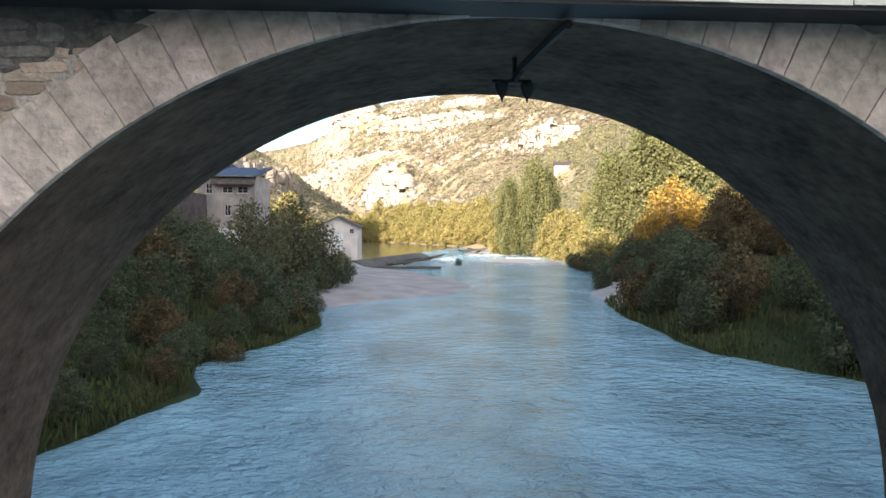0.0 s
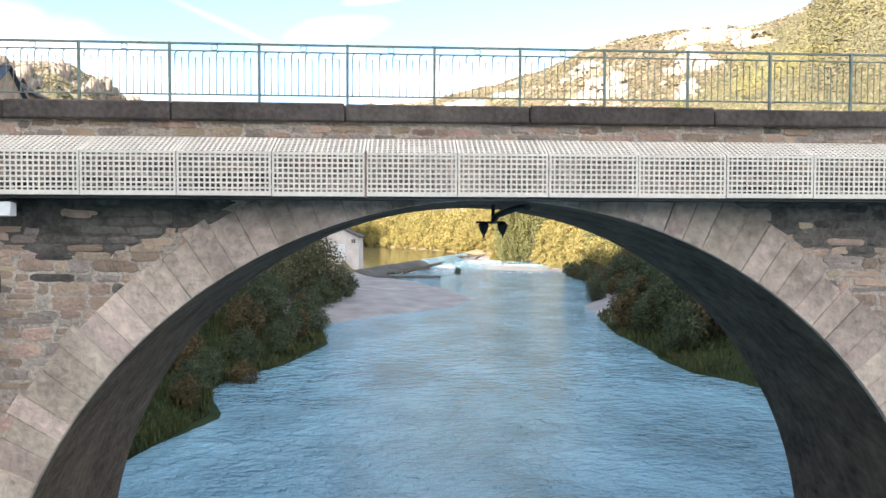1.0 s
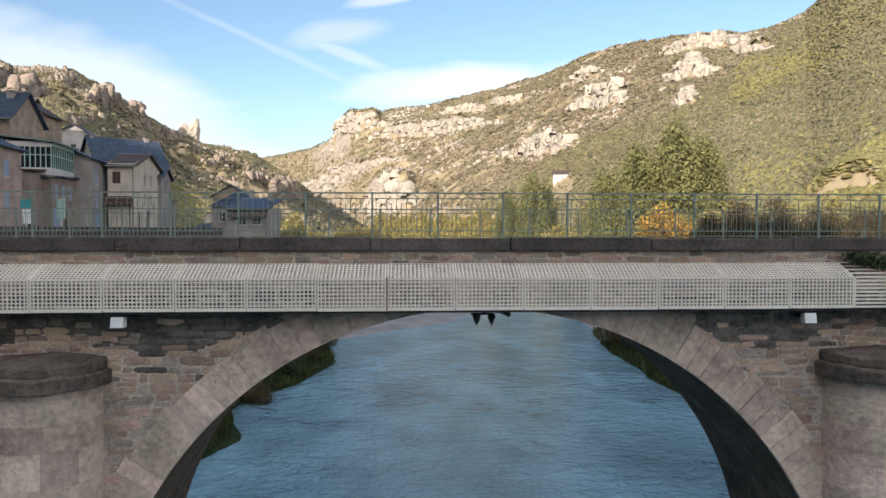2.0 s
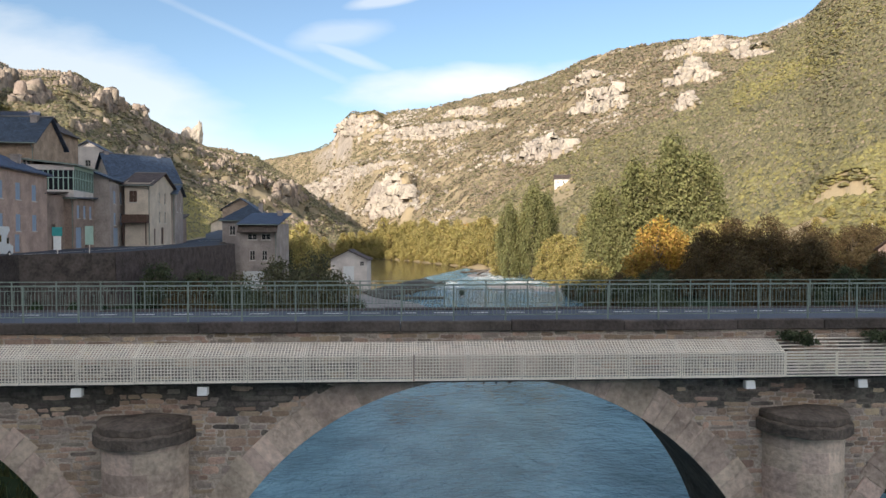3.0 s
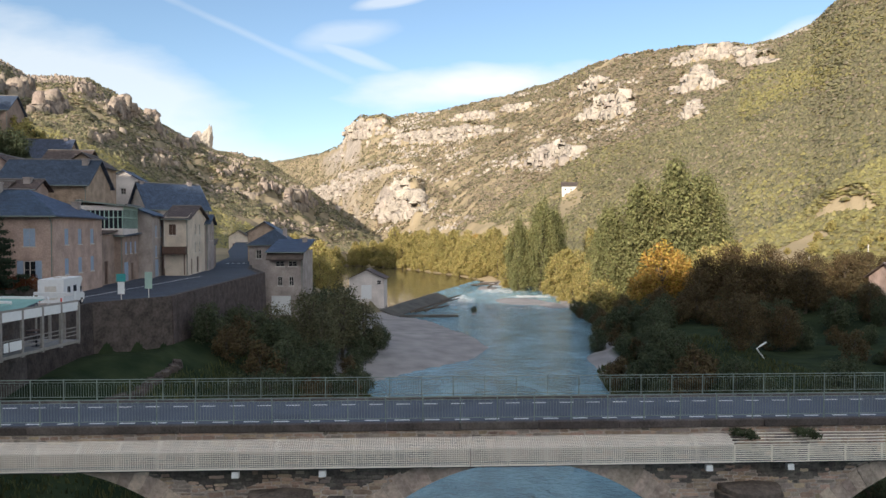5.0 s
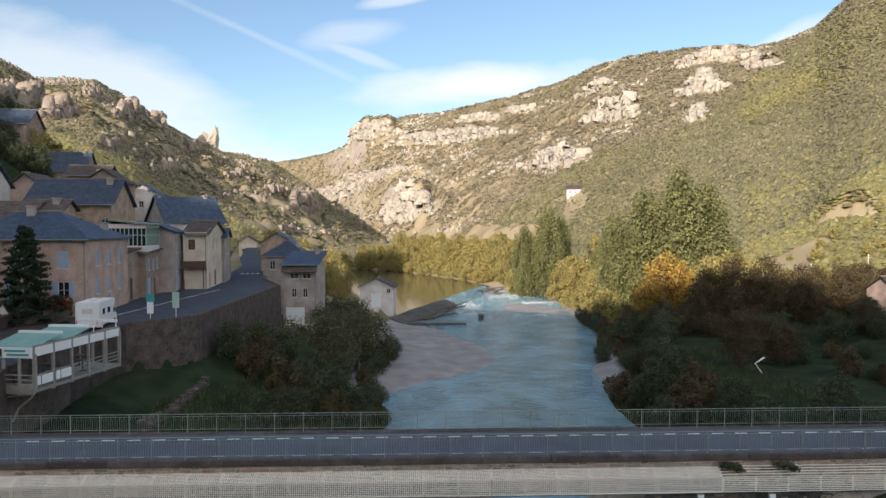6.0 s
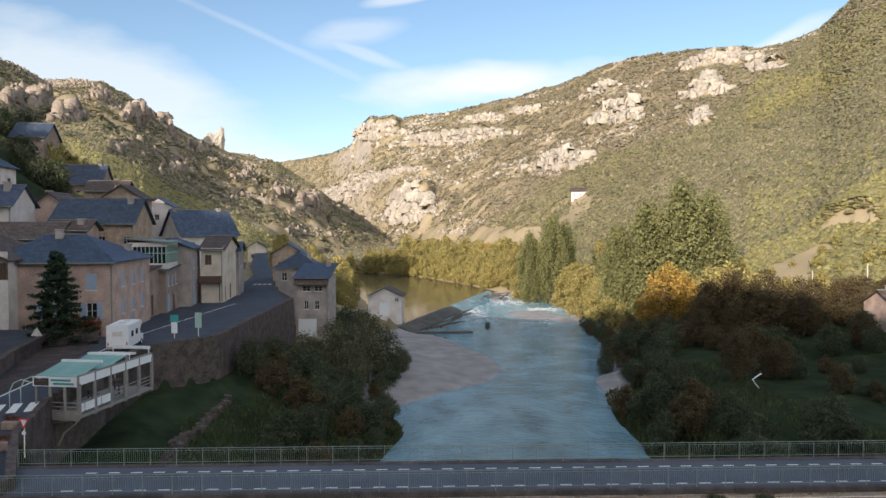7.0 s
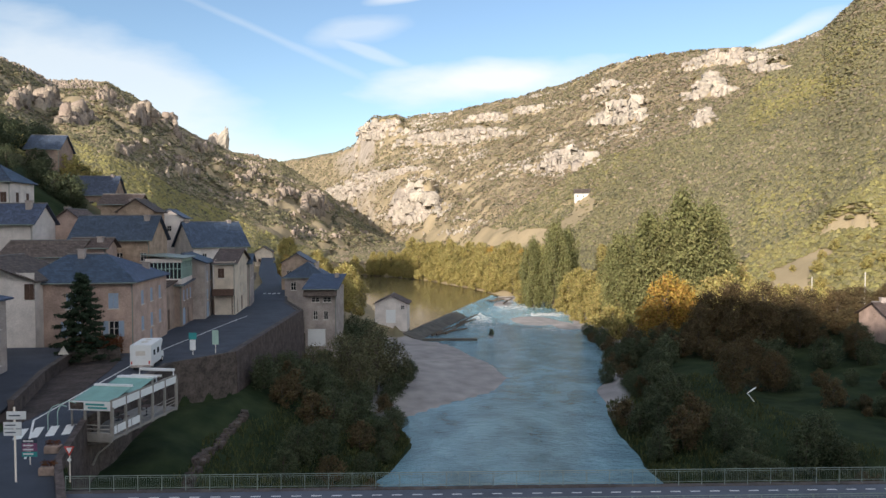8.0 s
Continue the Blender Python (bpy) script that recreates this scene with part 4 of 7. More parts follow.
def make_tree(name, label, category, group, height, spread, trunk, material, seed, n=1400, leaf=0.22, base=0.25, tall=1.0, nblob=16):
    """A tapered trunk with limbs and a ragged crown of leaf clumps, standing at the origin."""
    rnd = random.Random(seed)
    e = tagged(empty(name), label, category, group)
    bm = bmesh.new()
    pts = [(0, 0, -0.5)]
    for k in range(1, 6):
        pts.append((rnd.uniform(-.05, .05) * height * k / 6, rnd.uniform(-.05, .05) * height * k / 6, height * 0.85 * k / 5))
    tube(bm, pts, trunk, 7, trunk * 0.2)
    blobs = []
    for k in range(nblob):
        f = base + (1 - base) * (k + 0.5) / nblob
        prof = math.sin(math.pi * min(1, (f - base) / (1 - base) * 0.86 + 0.12)) ** 0.7
        a = k * 2.4 + rnd.uniform(-0.4, 0.4)
        rr = spread * prof * rnd.uniform(0.35, 0.75)
        c = Vector((math.cos(a) * rr, math.sin(a) * rr, height * f * rnd.uniform(0.94, 1.0)))
        q = spread * rnd.uniform(0.28, 0.46) * (0.6 + 0.4 * prof) * (0.74 if tall > 2 else 1)
        blobs.append((tuple(c), (q, q, q * tall * rnd.uniform(0.8, 1.2))))
        j = min(5, 1 + int(f * 4))
        tube(bm, [pts[j - 1], (Vector(pts[j - 1]) + c) / 2 + Vector((0, 0, 0.05 * height)), c], trunk * 0.3, 5, trunk * 0.06)
    part("trunk", bm, M["bark"], e)
    o = new("crown", leaf_cloud("crown", blobs, n, leaf, material, seed))
    o.parent = e
    return e


def gz(x, y):
    return float(ground_z(np.array([x]), np.array([y]))[0])


def plant(proto, x, y, scale=1.0, sz=None, turn=0.0, sink=0.1, z=None):
    zz = gz(x, y) if z is None else z
    return copy_thing(proto, pose(x, y, zz - sink, 0, 0, turn) @ Matrix.Diagonal((scale, scale, sz or scale, 1)))


def proto_set(kind, count, **kw):
    """A few different trees of one kind, to be copied."""
    return [make_tree(kind, seed=sum(ord(c) for c in kind) * 7 + 31 * k, **kw) for k in range(count)]
PROTOS = dict(
    willow=proto_set("willow_shrub", 3, label="dark bushy willow on the bank; on the slope, stand-in for shaded trees", category="shrub", group="shrubs on the banks", height=4.2, spread=2.6, trunk=0.12, material=M["leaf_dark"], n=3200, leaf=0.125, base=0.05, nblob=16),
    russet=proto_set("russet_shrub", 2, label="brown autumn bush on the river bank", category="shrub", group="brown bushes on the banks", height=4.0, spread=2.4, trunk=0.12, material=M["leaf_brown"], n=2200, leaf=0.15, base=0.08, nblob=14),
    brown=proto_set("autumn_tree", 3, label="tree in russet autumn leaf near the river", category="tree", group="russet trees by the river", height=10, spread=4.2, trunk=0.28, material=M["leaf_brown"], n=7500, leaf=0.16, base=0.12, nblob=26),
    gold=proto_set("golden_tree", 2, label="tree in golden orange autumn leaf", category="tree", group="golden trees", height=9, spread=4.0, trunk=0.25, material=M["leaf_gold"], n=4600, leaf=0.18, base=0.12, nblob=22),
    yellow=proto_set("riverside_tree", 4, label="yellow-green riverside tree in early autumn", category="tree", group="trees along the pool", height=12, spread=4.6, trunk=0.3, material=M["leaf_yellow"], n=3200, leaf=0.3, base=0.08, nblob=26),
    poplar=proto_set("poplar", 2, label="tall broad green poplar in evening sun", category="tree", group="poplars by the river", height=20, spread=6.5, trunk=0.5, material=M["leaf_green"], n=17000, leaf=0.25, base=0.10, tall=2.1, nblob=48),
    thicket=proto_set("thicket", 3, label="yellow-green autumn bush on the sunny slope", category="shrub", group="bushes on the sunny slopes", height=4.5, spread=2.6, trunk=0.12, material=M["leaf_yellow"], n=1300, leaf=0.22, base=0.06, nblob=12),
    ash=proto_set("ash_tree", 2, label="half-bare brownish tree beside the mill", category="tree", group="trees below the street", height=9, spread=3.6, trunk=0.22, material=M["leaf_ash"], n=3000, leaf=0.17, base=0.18, nblob=24),
)


def greenery():
    rnd = random.Random(21)
    P = PROTOS

    def put(kind, x, y, s, sz=None):
        plant(rnd.choice(P[kind]), x, y, s, sz, turn=rnd.uniform(0, 360))
    # left bank, from the water up to the retaining wall
    for x, y, s, kind in ((-9, 47, .75, "willow"), (-12, 50, .9, "willow"), (-8.2, 53, .7, "willow"), (-11, 44, .7, "russet"), (-14, 40, .8, "willow"), (-13, 36, .6, "russet"), (-10, 39.5, .5, "willow"),
                          (-16, 46, .9, "russet"), (-15, 54, 1.0, "willow"), (-19, 52, .8, "russet"), (-16.5, 34, .6, "willow"), (-13, 30, .5, "willow"), 
                          (-10.8, 32, .42, "willow"), (-14.5, 26, .5, "willow"), (-12, 58, .8, "willow"), (-9.5, 60, .6, "russet"), (-21, 58, .8, "willow"), (-21.5, 64, .9, "russet"), (-17, 60, .8, "willow"),
                          (-9, 68, .7, "willow"), (-8, 72, .8, "willow"), (-7, 77, .7, "willow"), (-11, 80, .7, "willow"), (-6.8, 81, .5, "willow"), (-14, 84, .6, "russet"), (-21, 72, .9, "russet"),
                          (-22.5, 52, .5, "willow"), (-23.2, 69, .5, "willow"), (-22.8, 80, .55, "russet"), (-9.2, 36.5, .4, "russet"), (-12.4, 27.5, .35, "willow"), (-15.5, 22, .45, "russet"), (-11.8, 24, .4, "willow"), (-12.6, 20.5, .4, "willow"), (-10.2, 29.5, .38, "russet"), (-13.5, 18, .45, "willow"), (-11.0, 35.5, .5, "willow"), (-8.6, 43, .5, "willow"), (-8.0, 49, .5, "russet"), (-7.5, 56, .5, "willow"), (-9.5, 63.5, .6, "willow"), (-14, 47, .9, "willow"), (-17, 56, .9, "willow"), (-13, 62, .8, "willow"), (-16, 38, .8, "willow")):
        put(kind, x, y, s * rnd.uniform(.9, 1.1))
    for i in range(17):
        put("willow" if i % 4 else "russet", rnd.uniform(-22, -18.5), 48 + 38 * i / 17, rnd.uniform(.6, 1.05))
    for i in range(30):
        y = 205 + 100 * i / 30
        put("thicket", float(np.interp(y, SHORE_R[:, 0], SHORE_R[:, 1])) + rnd.uniform(-.3, 2), y, rnd.uniform(.7, 1.3))
    for i in range(12):
        put("thicket", rnd.uniform(33, 36), 128 + 6 * i, rnd.uniform(.5, 1.0))
    for x, y, s in ((-14.5, 66, 1.0), (-11.2, 69.5, 1.05), (-16, 71, .85), (-12.5, 75, .8), (-19, 66, .75), (-8.6, 71.5, .8), (-13, 63, .8)):
        put("ash", x, y, s)
    put("willow", 9.9, 122, .32)
    for x, y, s in ((-20, 97, .8), (-17.5, 100, .7), (-22, 108, .8), (-19, 113, .7), (-24, 118, .8)):
        put("willow", x, y, s * 1.6)
    # right bank: willows at the water, bushes and trees behind
    for i in range(60):
        y = rnd.uniform(22, 92)
        x = float(np.interp(y, SHORE_R[:, 0], SHORE_R[:, 1])) + rnd.uniform(0.6, 9)
        put("willow" if rnd.random() < .8 else "russet", x, y, rnd.uniform(.55, 1.0))
    for i in range(210):
        y = rnd.uniform(24, 96)
        x = 30 + rnd.uniform(0, 62)
        if 30 < x < 37 and 43 < y < 52:
            continue
        kind = rnd.choice(("willow", "willow", "russet", "brown"))
        put(kind, x, y, rnd.uniform(.4, .6) if kind == "brown" else rnd.uniform(.45, 1.0) * (.55 if x > 40 and y < 60 else 1))
    for x, y, s in ((40, 84, .75), (42.5, 87, .9), (46, 86, 1.05), (50.5, 85, .98), (55, 83, .82), (47, 78, .8), (43, 79, .7), (38, 80, .55), (52, 77, .7), (59, 86, .72), (62, 84, .75), (65, 86, .7), (70, 90, .62), (76, 92, .6), (56, 90, .6)):
        put("brown", x, y, s)
    for x, y, s in ((40.5, 101, 1.5), (37.5, 103, .95), (44, 104, 1.35), (66, 104, .5), (76, 106, .5)):
        put("gold", x, y, s)
    for x, y, s in ((50, 104, 1.08), (54, 106, 1.12), (58.5, 104, .95), (63, 108, .7), (47, 108, 1.0), (83, 112, .45)):
        put("yellow", x, y, s)
    for x, y, s, sz in ((52, 124, 1.3, 1.45), (45, 126, 1.15, 1.25), (59, 127, 1.2, 1.3), (40, 130, .8, 1.05), (33, 172, .9, 1.22), (27, 175, .75, 1.05), (38, 177, .8, 1.1), (44, 152, .7, .8), (50, 160, .7, .8)):
        put("poplar", x, y, s, sz)
    for i in range(45):
        put("thicket", rnd.uniform(34, 95), rnd.uniform(108, 142), rnd.uniform(.7, 1.5))
    for i in range(34):
        put("yellow", rnd.uniform(36, 84), rnd.uniform(135, 205), rnd.uniform(.6, 1.1))
    for i in range(18):
        put("yellow", rnd.uniform(34, 45), rnd.uniform(128, 172), rnd.uniform(.6, .95))
    # along the pool, on both sides
    for i in range(58):
        y = 200 + 100 * (i / 58)
        sr = float(np.interp(y, SHORE_R[:, 0], SHORE_R[:, 1]))
        for k in range(2):
            put("yellow" if rnd.random() < .88 else "gold", sr + 1.0 + rnd.uniform(0, 6) + k * rnd.uniform(6, 22), y + rnd.uniform(-4, 4), rnd.uniform(.5, 1.0))
    for i in range(22):
        put("yellow", rnd.uniform(24, 46), rnd.uniform(180, 205) if i % 2 else rnd.uniform(150, 180) + 0, rnd.uniform(.35, .7)) if i % 2 else put("yellow", rnd.uniform(37, 48), rnd.uniform(140, 190), rnd.uniform(.4, .8))
    for i in range(30):
        y = rnd.uniform(150, 290)
        put("yellow", float(np.interp(y, SHORE_L[:, 0], SHORE_L[:, 1])) - rnd.uniform(3, 22), y, rnd.uniform(.4, .8))
    for i in range(34):
        put("yellow", rnd.uniform(-15, 70), rnd.uniform(300, 370), rnd.uniform(.4, .7))
    # the wooded slope above the village: dark willow leaves stand in for its shade
    for i in range(112):
        x, y = rnd.uniform(-112, -62), rnd.uniform(80, 140)
        if (-77 < x < -64 and 102 < y < 127) or (-89 < x < -77 and 110 < y < 127) or (-63 < x < -44 and y < 112) or (-74 < x < -60 and y < 88):
            continue
        put("willow", x, y, rnd.uniform(1.1, 1.9) if x < -80 else rnd.uniform(.7, 1.15))
    for x, y, s in ((-14.5, 100, .95), (-13, 95, .75), (-15.5, 90, .8), (-17, 96, .9)):
        put("willow", x, y, s * 1.4)
    for i in range(45):
        y = rnd.uniform(122, 215)
        x = float(np.interp(y, [122, 150, 215], [-36, -45, -60])) + rnd.uniform(3, 20)
        if x < float(np.interp(y, SHORE_L[:, 0], SHORE_L[:, 1])) - 3:
            put(rnd.choice(("yellow", "thicket")), x, y, rnd.uniform(.5, .9))
    # more dark-leaved crowns on that slope, the shade carried by their leaf colour
    for i in range(22):
        x, y = rnd.uniform(-98, -66), rnd.uniform(88, 112)
        if not (-77 < x < -60 and y > 104):
            put("willow", x, y, rnd.uniform(.9, 1.4))
    for i in range(9):
        y = 84 + 5 * i
        put("willow" if i % 3 else "russet", float(np.interp(y, SHORE_R[:, 0], SHORE_R[:, 1])) + rnd.uniform(-.4, 1.0), y, rnd.uniform(.55, .9))
    for i in range(100):
        put("thicket", rnd.uniform(62, 150), rnd.uniform(106, 180), rnd.uniform(.3, .9))
    for x, y, s in ((-44, 172, 1.0), (-41, 170, .7)):
        put("gold", x, y, s)
    for i in range(90):
        x, y = rnd.uniform(-105, -36), rnd.uniform(118, 205)
        if gz(x, y) > 12 and x < -50 - .2 * (y - 118):
            put("thicket", x, y, rnd.uniform(.8, 1.6))


greenery()


def bank_grass():
    """Long grass and low weeds along both banks, thousands of blades in one sheet."""
    g = np.random.default_rng(31)
    n = 26000
    y = g.uniform(14, 66, n)
    side = g.random(n) < .6
    sl, sr = np.interp(y, SHORE_L[:, 0], SHORE_L[:, 1]), np.interp(y, SHORE_R[:, 0], SHORE_R[:, 1])
    off = g.random(n) ** 1.6
    x = np.where(side, sl - .1 - off * (13), sr + .1 + off * 16)
    z = ground_z(x, y)
    ok = (z > .02) & ((y < 55) | ~side)
    x, y, z = x[ok], y[ok], z[ok]
    n = len(x)
    h = g.uniform(.12, .55, n) * (.5 + 1.0 * vnoise(x / 2.5, y / 2.5, 3))
    a = g.uniform(0, 6.28, n)
    w = g.uniform(.03, .09, n)
    b = np.stack([x, y, z - .03], -1)
    d = np.stack([np.cos(a), np.sin(a), 0 * a], -1)
    lean = np.stack([g.normal(0, .25, n), g.normal(0, .25, n), np.ones(n)], -1) * h[:, None]
    v = np.stack([b - d * w[:, None], b + d * w[:, None], b + lean + d * w[:, None] * .3, b + lean * 1.05 - d * w[:, None] * .3], 1).reshape(-1, 3)
    me = mesh_from("bank_grass", v, np.arange(4 * n).reshape(-1, 4).tolist(), M["leaf_grass"])
    tagged(new("bank_grass", me), "long grass and weeds on the river banks", "grass", kind="stuff")


bank_grass()
for lst in PROTOS.values():
    for t in lst:
        for o in (*t.children_recursive, t):
            bpy.data.objects.remove(o)


# the line between the bare limestone heights and the green lower slopes: bearing, height per metre of distance
TREE_LINE_R = np.array([(-.30, -.2), (-.05, -.06), (.064, -.015), (.172, .047), (.255, .097), (.396, .139), (.454, .193), (.554, .259), (.62, .301), (.9, .45)])
TREE_LINE_L = np.array([(-.9, .18), (-.535, .125), (-.377, .062), (-.252, .0), (-.05, -.08)])


def hill_forest():
    """Scrub oak, box and pine on the mountainsides: countless small crowns in one sheet."""
    g = np.random.default_rng(77)
    n = 760000
    u = g.uniform(-0.74, 0.78, n)
    D = 140 * np.exp(g.random(n) ** 0.72 * math.log(1950 / 140))
    x, y = PX + u * D, PY + D
    left = (u < 0) & (slope_left(u, D)[0] > slope_right(u, D)[0])
    front = np.where(left, slope_left(u, D)[1], slope_right(u, D)[1]) < 1.06
    u, D, x, y, left = u[front], D[front], x[front], y[front], left[front]
    n = len(u)
    z = ground_z(x, y)
    e = 2.0
    slope = np.hypot((ground_z(x + e, y) - z) / e, (ground_z(x, y + e) - z) / e)
    rise = (z - 24) / D
    wave = 0.02 * fbm(x / 60, y / 60, 19, 3)
    upper = rise + wave > np.where(left, np.interp(u, TREE_LINE_L[:, 0], TREE_LINE_L[:, 1]), np.interp(u, TREE_LINE_R[:, 0], TREE_LINE_R[:, 1]))
    cover = fbm(x / 45, y / 45, 31, 4)
    foot = slope_right(u, D)[1]
    patchy = fbm(x / 22, y / 22, 12, 3)
    bare = (u > .20 + .04 * patchy) & (u < .262 + .05 * patchy) & (D > 388 + 30 * patchy) & (D < 436 + 40 * patchy) & (g.random(n) > .06)
    bare |= (u > .0) & (u < .20) & (foot > .07) & (foot < .15) & (fbm(x / 25, y / 25, 16, 2) > -.3)
    bare |= (u > .44 + .05 * patchy) & (D < 208) & (cover < .12)
    rl, rr = np.interp(y, [96, 130, 150, 232], [-40, -45, -51, -70]), np.interp(y, [122, 150, 232], [-32, -38, -56])
    village = (x < 62) & (y < 205) & ~((y > 125) & (x < rl - 6)) & ~((y > 125) & (x > rr) & (x < np.interp(y, SHORE_L[:, 0], SHORE_L[:, 1]) - 5))
    keep = (z > np.where(y > 125, 6.0, 13.5)) & ~((y < 240) & (x > rl - 4) & (x < rr)) & (slope < 2.0) & ((slope < 1.4) | (g.random(n) < 0.45) | (D < 300)) & (y > 105) & ((x < -62) | ~village) & ~bare
    # open scrub with bare ground between on the heights, closed wood below
    ledge = fbm(u * 14, z / 11, 23, 3)
    open_left = (g.random(n) < 0.75) & (cover + .3 * ledge > -.30)
    open_right = (g.random(n) < 0.9) & (cover * .6 + .6 * ledge > -.42)
    keep &= np.where(upper, np.where(left, open_left, open_right), True)
    x, y, z, D, u, left, upper, rise = x[keep], y[keep], z[keep], D[keep], u[keep], left[keep], upper[keep], rise[keep]
    n = len(x)
    r, patch, broad = g.random(n), fbm(x / 60, y / 60, 63, 4), fbm(x / 150, y / 150, 61, 3)
    kind = np.where(r < .52 + .3 * patch, 0, np.where(r < .93, 2, 1))
    kind = np.where((patch + .3 * g.normal(size=n) > np.where((u > .48) & (rise < .22), .08, .75)) & (D < 520), 3, kind)
    kind = np.where((broad + .25 * g.normal(size=n) > .5) & (D < 420), 1, kind)
    kind = np.where(upper, np.where(r < .60 + .3 * broad, 1, np.where(r < .85, 2, 0)), kind)
    kind = np.where(upper & left, np.where(r < .40, 2, np.where(r < .68, 0, 1)), kind)
    kind = np.where(~upper & left, np.where(r < .62 + .5 * patch, 3, np.where(r < .85, 0, 2)), kind)
    kind = np.where((D < 225) & (kind != 0), 3, kind)
    kind = np.where((D > 225) & (g.random(n) < np.where(upper, np.where(left, .34, .16), .12)), 4, kind)
    size = (0.95 + D * 0.0009) * g.uniform(0.45, 1.35, n) * np.where(kind == 2, 0.85, 1)
    tallk = np.where(kind == 2, g.uniform(0.6, 1.1, n), g.uniform(0.35, 0.62, n))
    a = g.uniform(0, 6.28, n)
    iv = np.array([(1, 0, -.25), (0, 1, -.25), (-1, 0, -.25), (0, -1, -.25), (0, 0, 1)], float)
    jf = np.array([(0, 1, 4), (1, 2, 4), (2, 3, 4), (3, 0, 4)])
    V = iv[None] * (1 + 0.28 * g.normal(size=(n, 5, 1)).clip(-1.5, 1.5)) * size[:, None, None]
    V[:, 4, :2] += 0.3 * size[:, None] * g.normal(size=(n, 2))
    V[:, :, 2] *= tallk[:, None]
    ca, sa = np.cos(a)[:, None], np.sin(a)[:, None]
    V = np.stack([V[:, :, 0] * ca - V[:, :, 1] * sa, V[:, :, 0] * sa + V[:, :, 1] * ca, V[:, :, 2]], -1)
    V += np.stack([x, y, z + size * tallk * 0.15], -1)[:, None, :]
    F = (jf[None] + (np.arange(n) * 5)[:, None, None]).reshape(-1, 3)
    me = bpy.data.meshes.new("hillside_forest")
    me.vertices.add(n * 5)
    me.vertices.foreach_set("co", V.ravel())
    me.loops.add(F.size)
    me.loops.foreach_set("vertex_index", F.ravel().astype(np.int32))
    me.polygons.add(len(F))
    me.polygons.foreach_set("loop_start", np.arange(0, F.size, 3, dtype=np.int32))
    for k in ("hill_olive", "hill_dry", "hill_pine", "hill_gold", "hill_oak"):
        me.materials.append(M[k])
    me.polygons.foreach_set("material_index", np.repeat(kind, 4).astype(np.int32))
    me.polygons.foreach_set("use_smooth", np.ones(len(F), bool))
    me.update(calc_edges=True)
    tagged(new("hillside_forest", me), "scrub oak, pine and box covering the mountainsides", "forest", kind="stuff")


hill_forest()


def crags(name, label, u, D, s, tall, material, seed):
    """Bedded limestone: jagged upright blocks, one mesh of many."""
    g = np.random.default_rng(seed)
    x, y = PX + u * D, PY + D
    z = ground_z(x, y)
    ok = z > 16
    x, y, z, s = x[ok], y[ok], z[ok], s[ok]
    n = len(x)
    iv = np.array([(-1, -1, -1), (1, -1, -1), (1, 1, -1), (-1, 1, -1), (-1, -.9, .35), (1, -.9, .35), (1, .9, .5), (-1, .9, .5), (-.7, -.6, 1), (.7, -.6, 1), (.6, .7, 1), (-.6, .7, 1)], float)
    quads = np.array([(0, 1, 5, 4), (1, 2, 6, 5), (2, 3, 7, 6), (3, 0, 4, 7), (4, 5, 9, 8), (5, 6, 10, 9), (6, 7, 11, 10), (7, 4, 8, 11), (8, 9, 10, 11)])
    V = iv[None] + 0.3 * g.normal(size=(n, 12, 3)).clip(-1.5, 1.5)
    V = V * s[:, None, None] * np.stack([g.uniform(.8, 2.0, n) / tall ** .5, g.uniform(.4, .7, n), tall * g.uniform(.6, 1.3, n)], -1)[:, None, :]
    a = g.normal(0, .5, n)
    ca, sa = np.cos(a)[:, None], np.sin(a)[:, None]
    V = np.stack([V[:, :, 0] * ca - V[:, :, 1] * sa, V[:, :, 0] * sa + V[:, :, 1] * ca, V[:, :, 2]], -1)
    V += np.stack([x, y, z + s * tall * .25], -1)[:, None, :]
    F = (quads[None] + (np.arange(n) * 12)[:, None, None]).reshape(-1, 4)
    me = bpy.data.meshes.new(name)
    me.vertices.add(n * 12)
    me.vertices.foreach_set("co", V.ravel())
    me.loops.add(F.size)
    me.loops.foreach_set("vertex_index", F.ravel().astype(np.int32))
    me.polygons.add(len(F))
    me.polygons.foreach_set("loop_start", np.arange(0, F.size, 4, dtype=np.int32))
    me.update(calc_edges=True)
    me.materials.append(M[material])
    tagged(new(name, me), label, "rocks", kind="stuff")


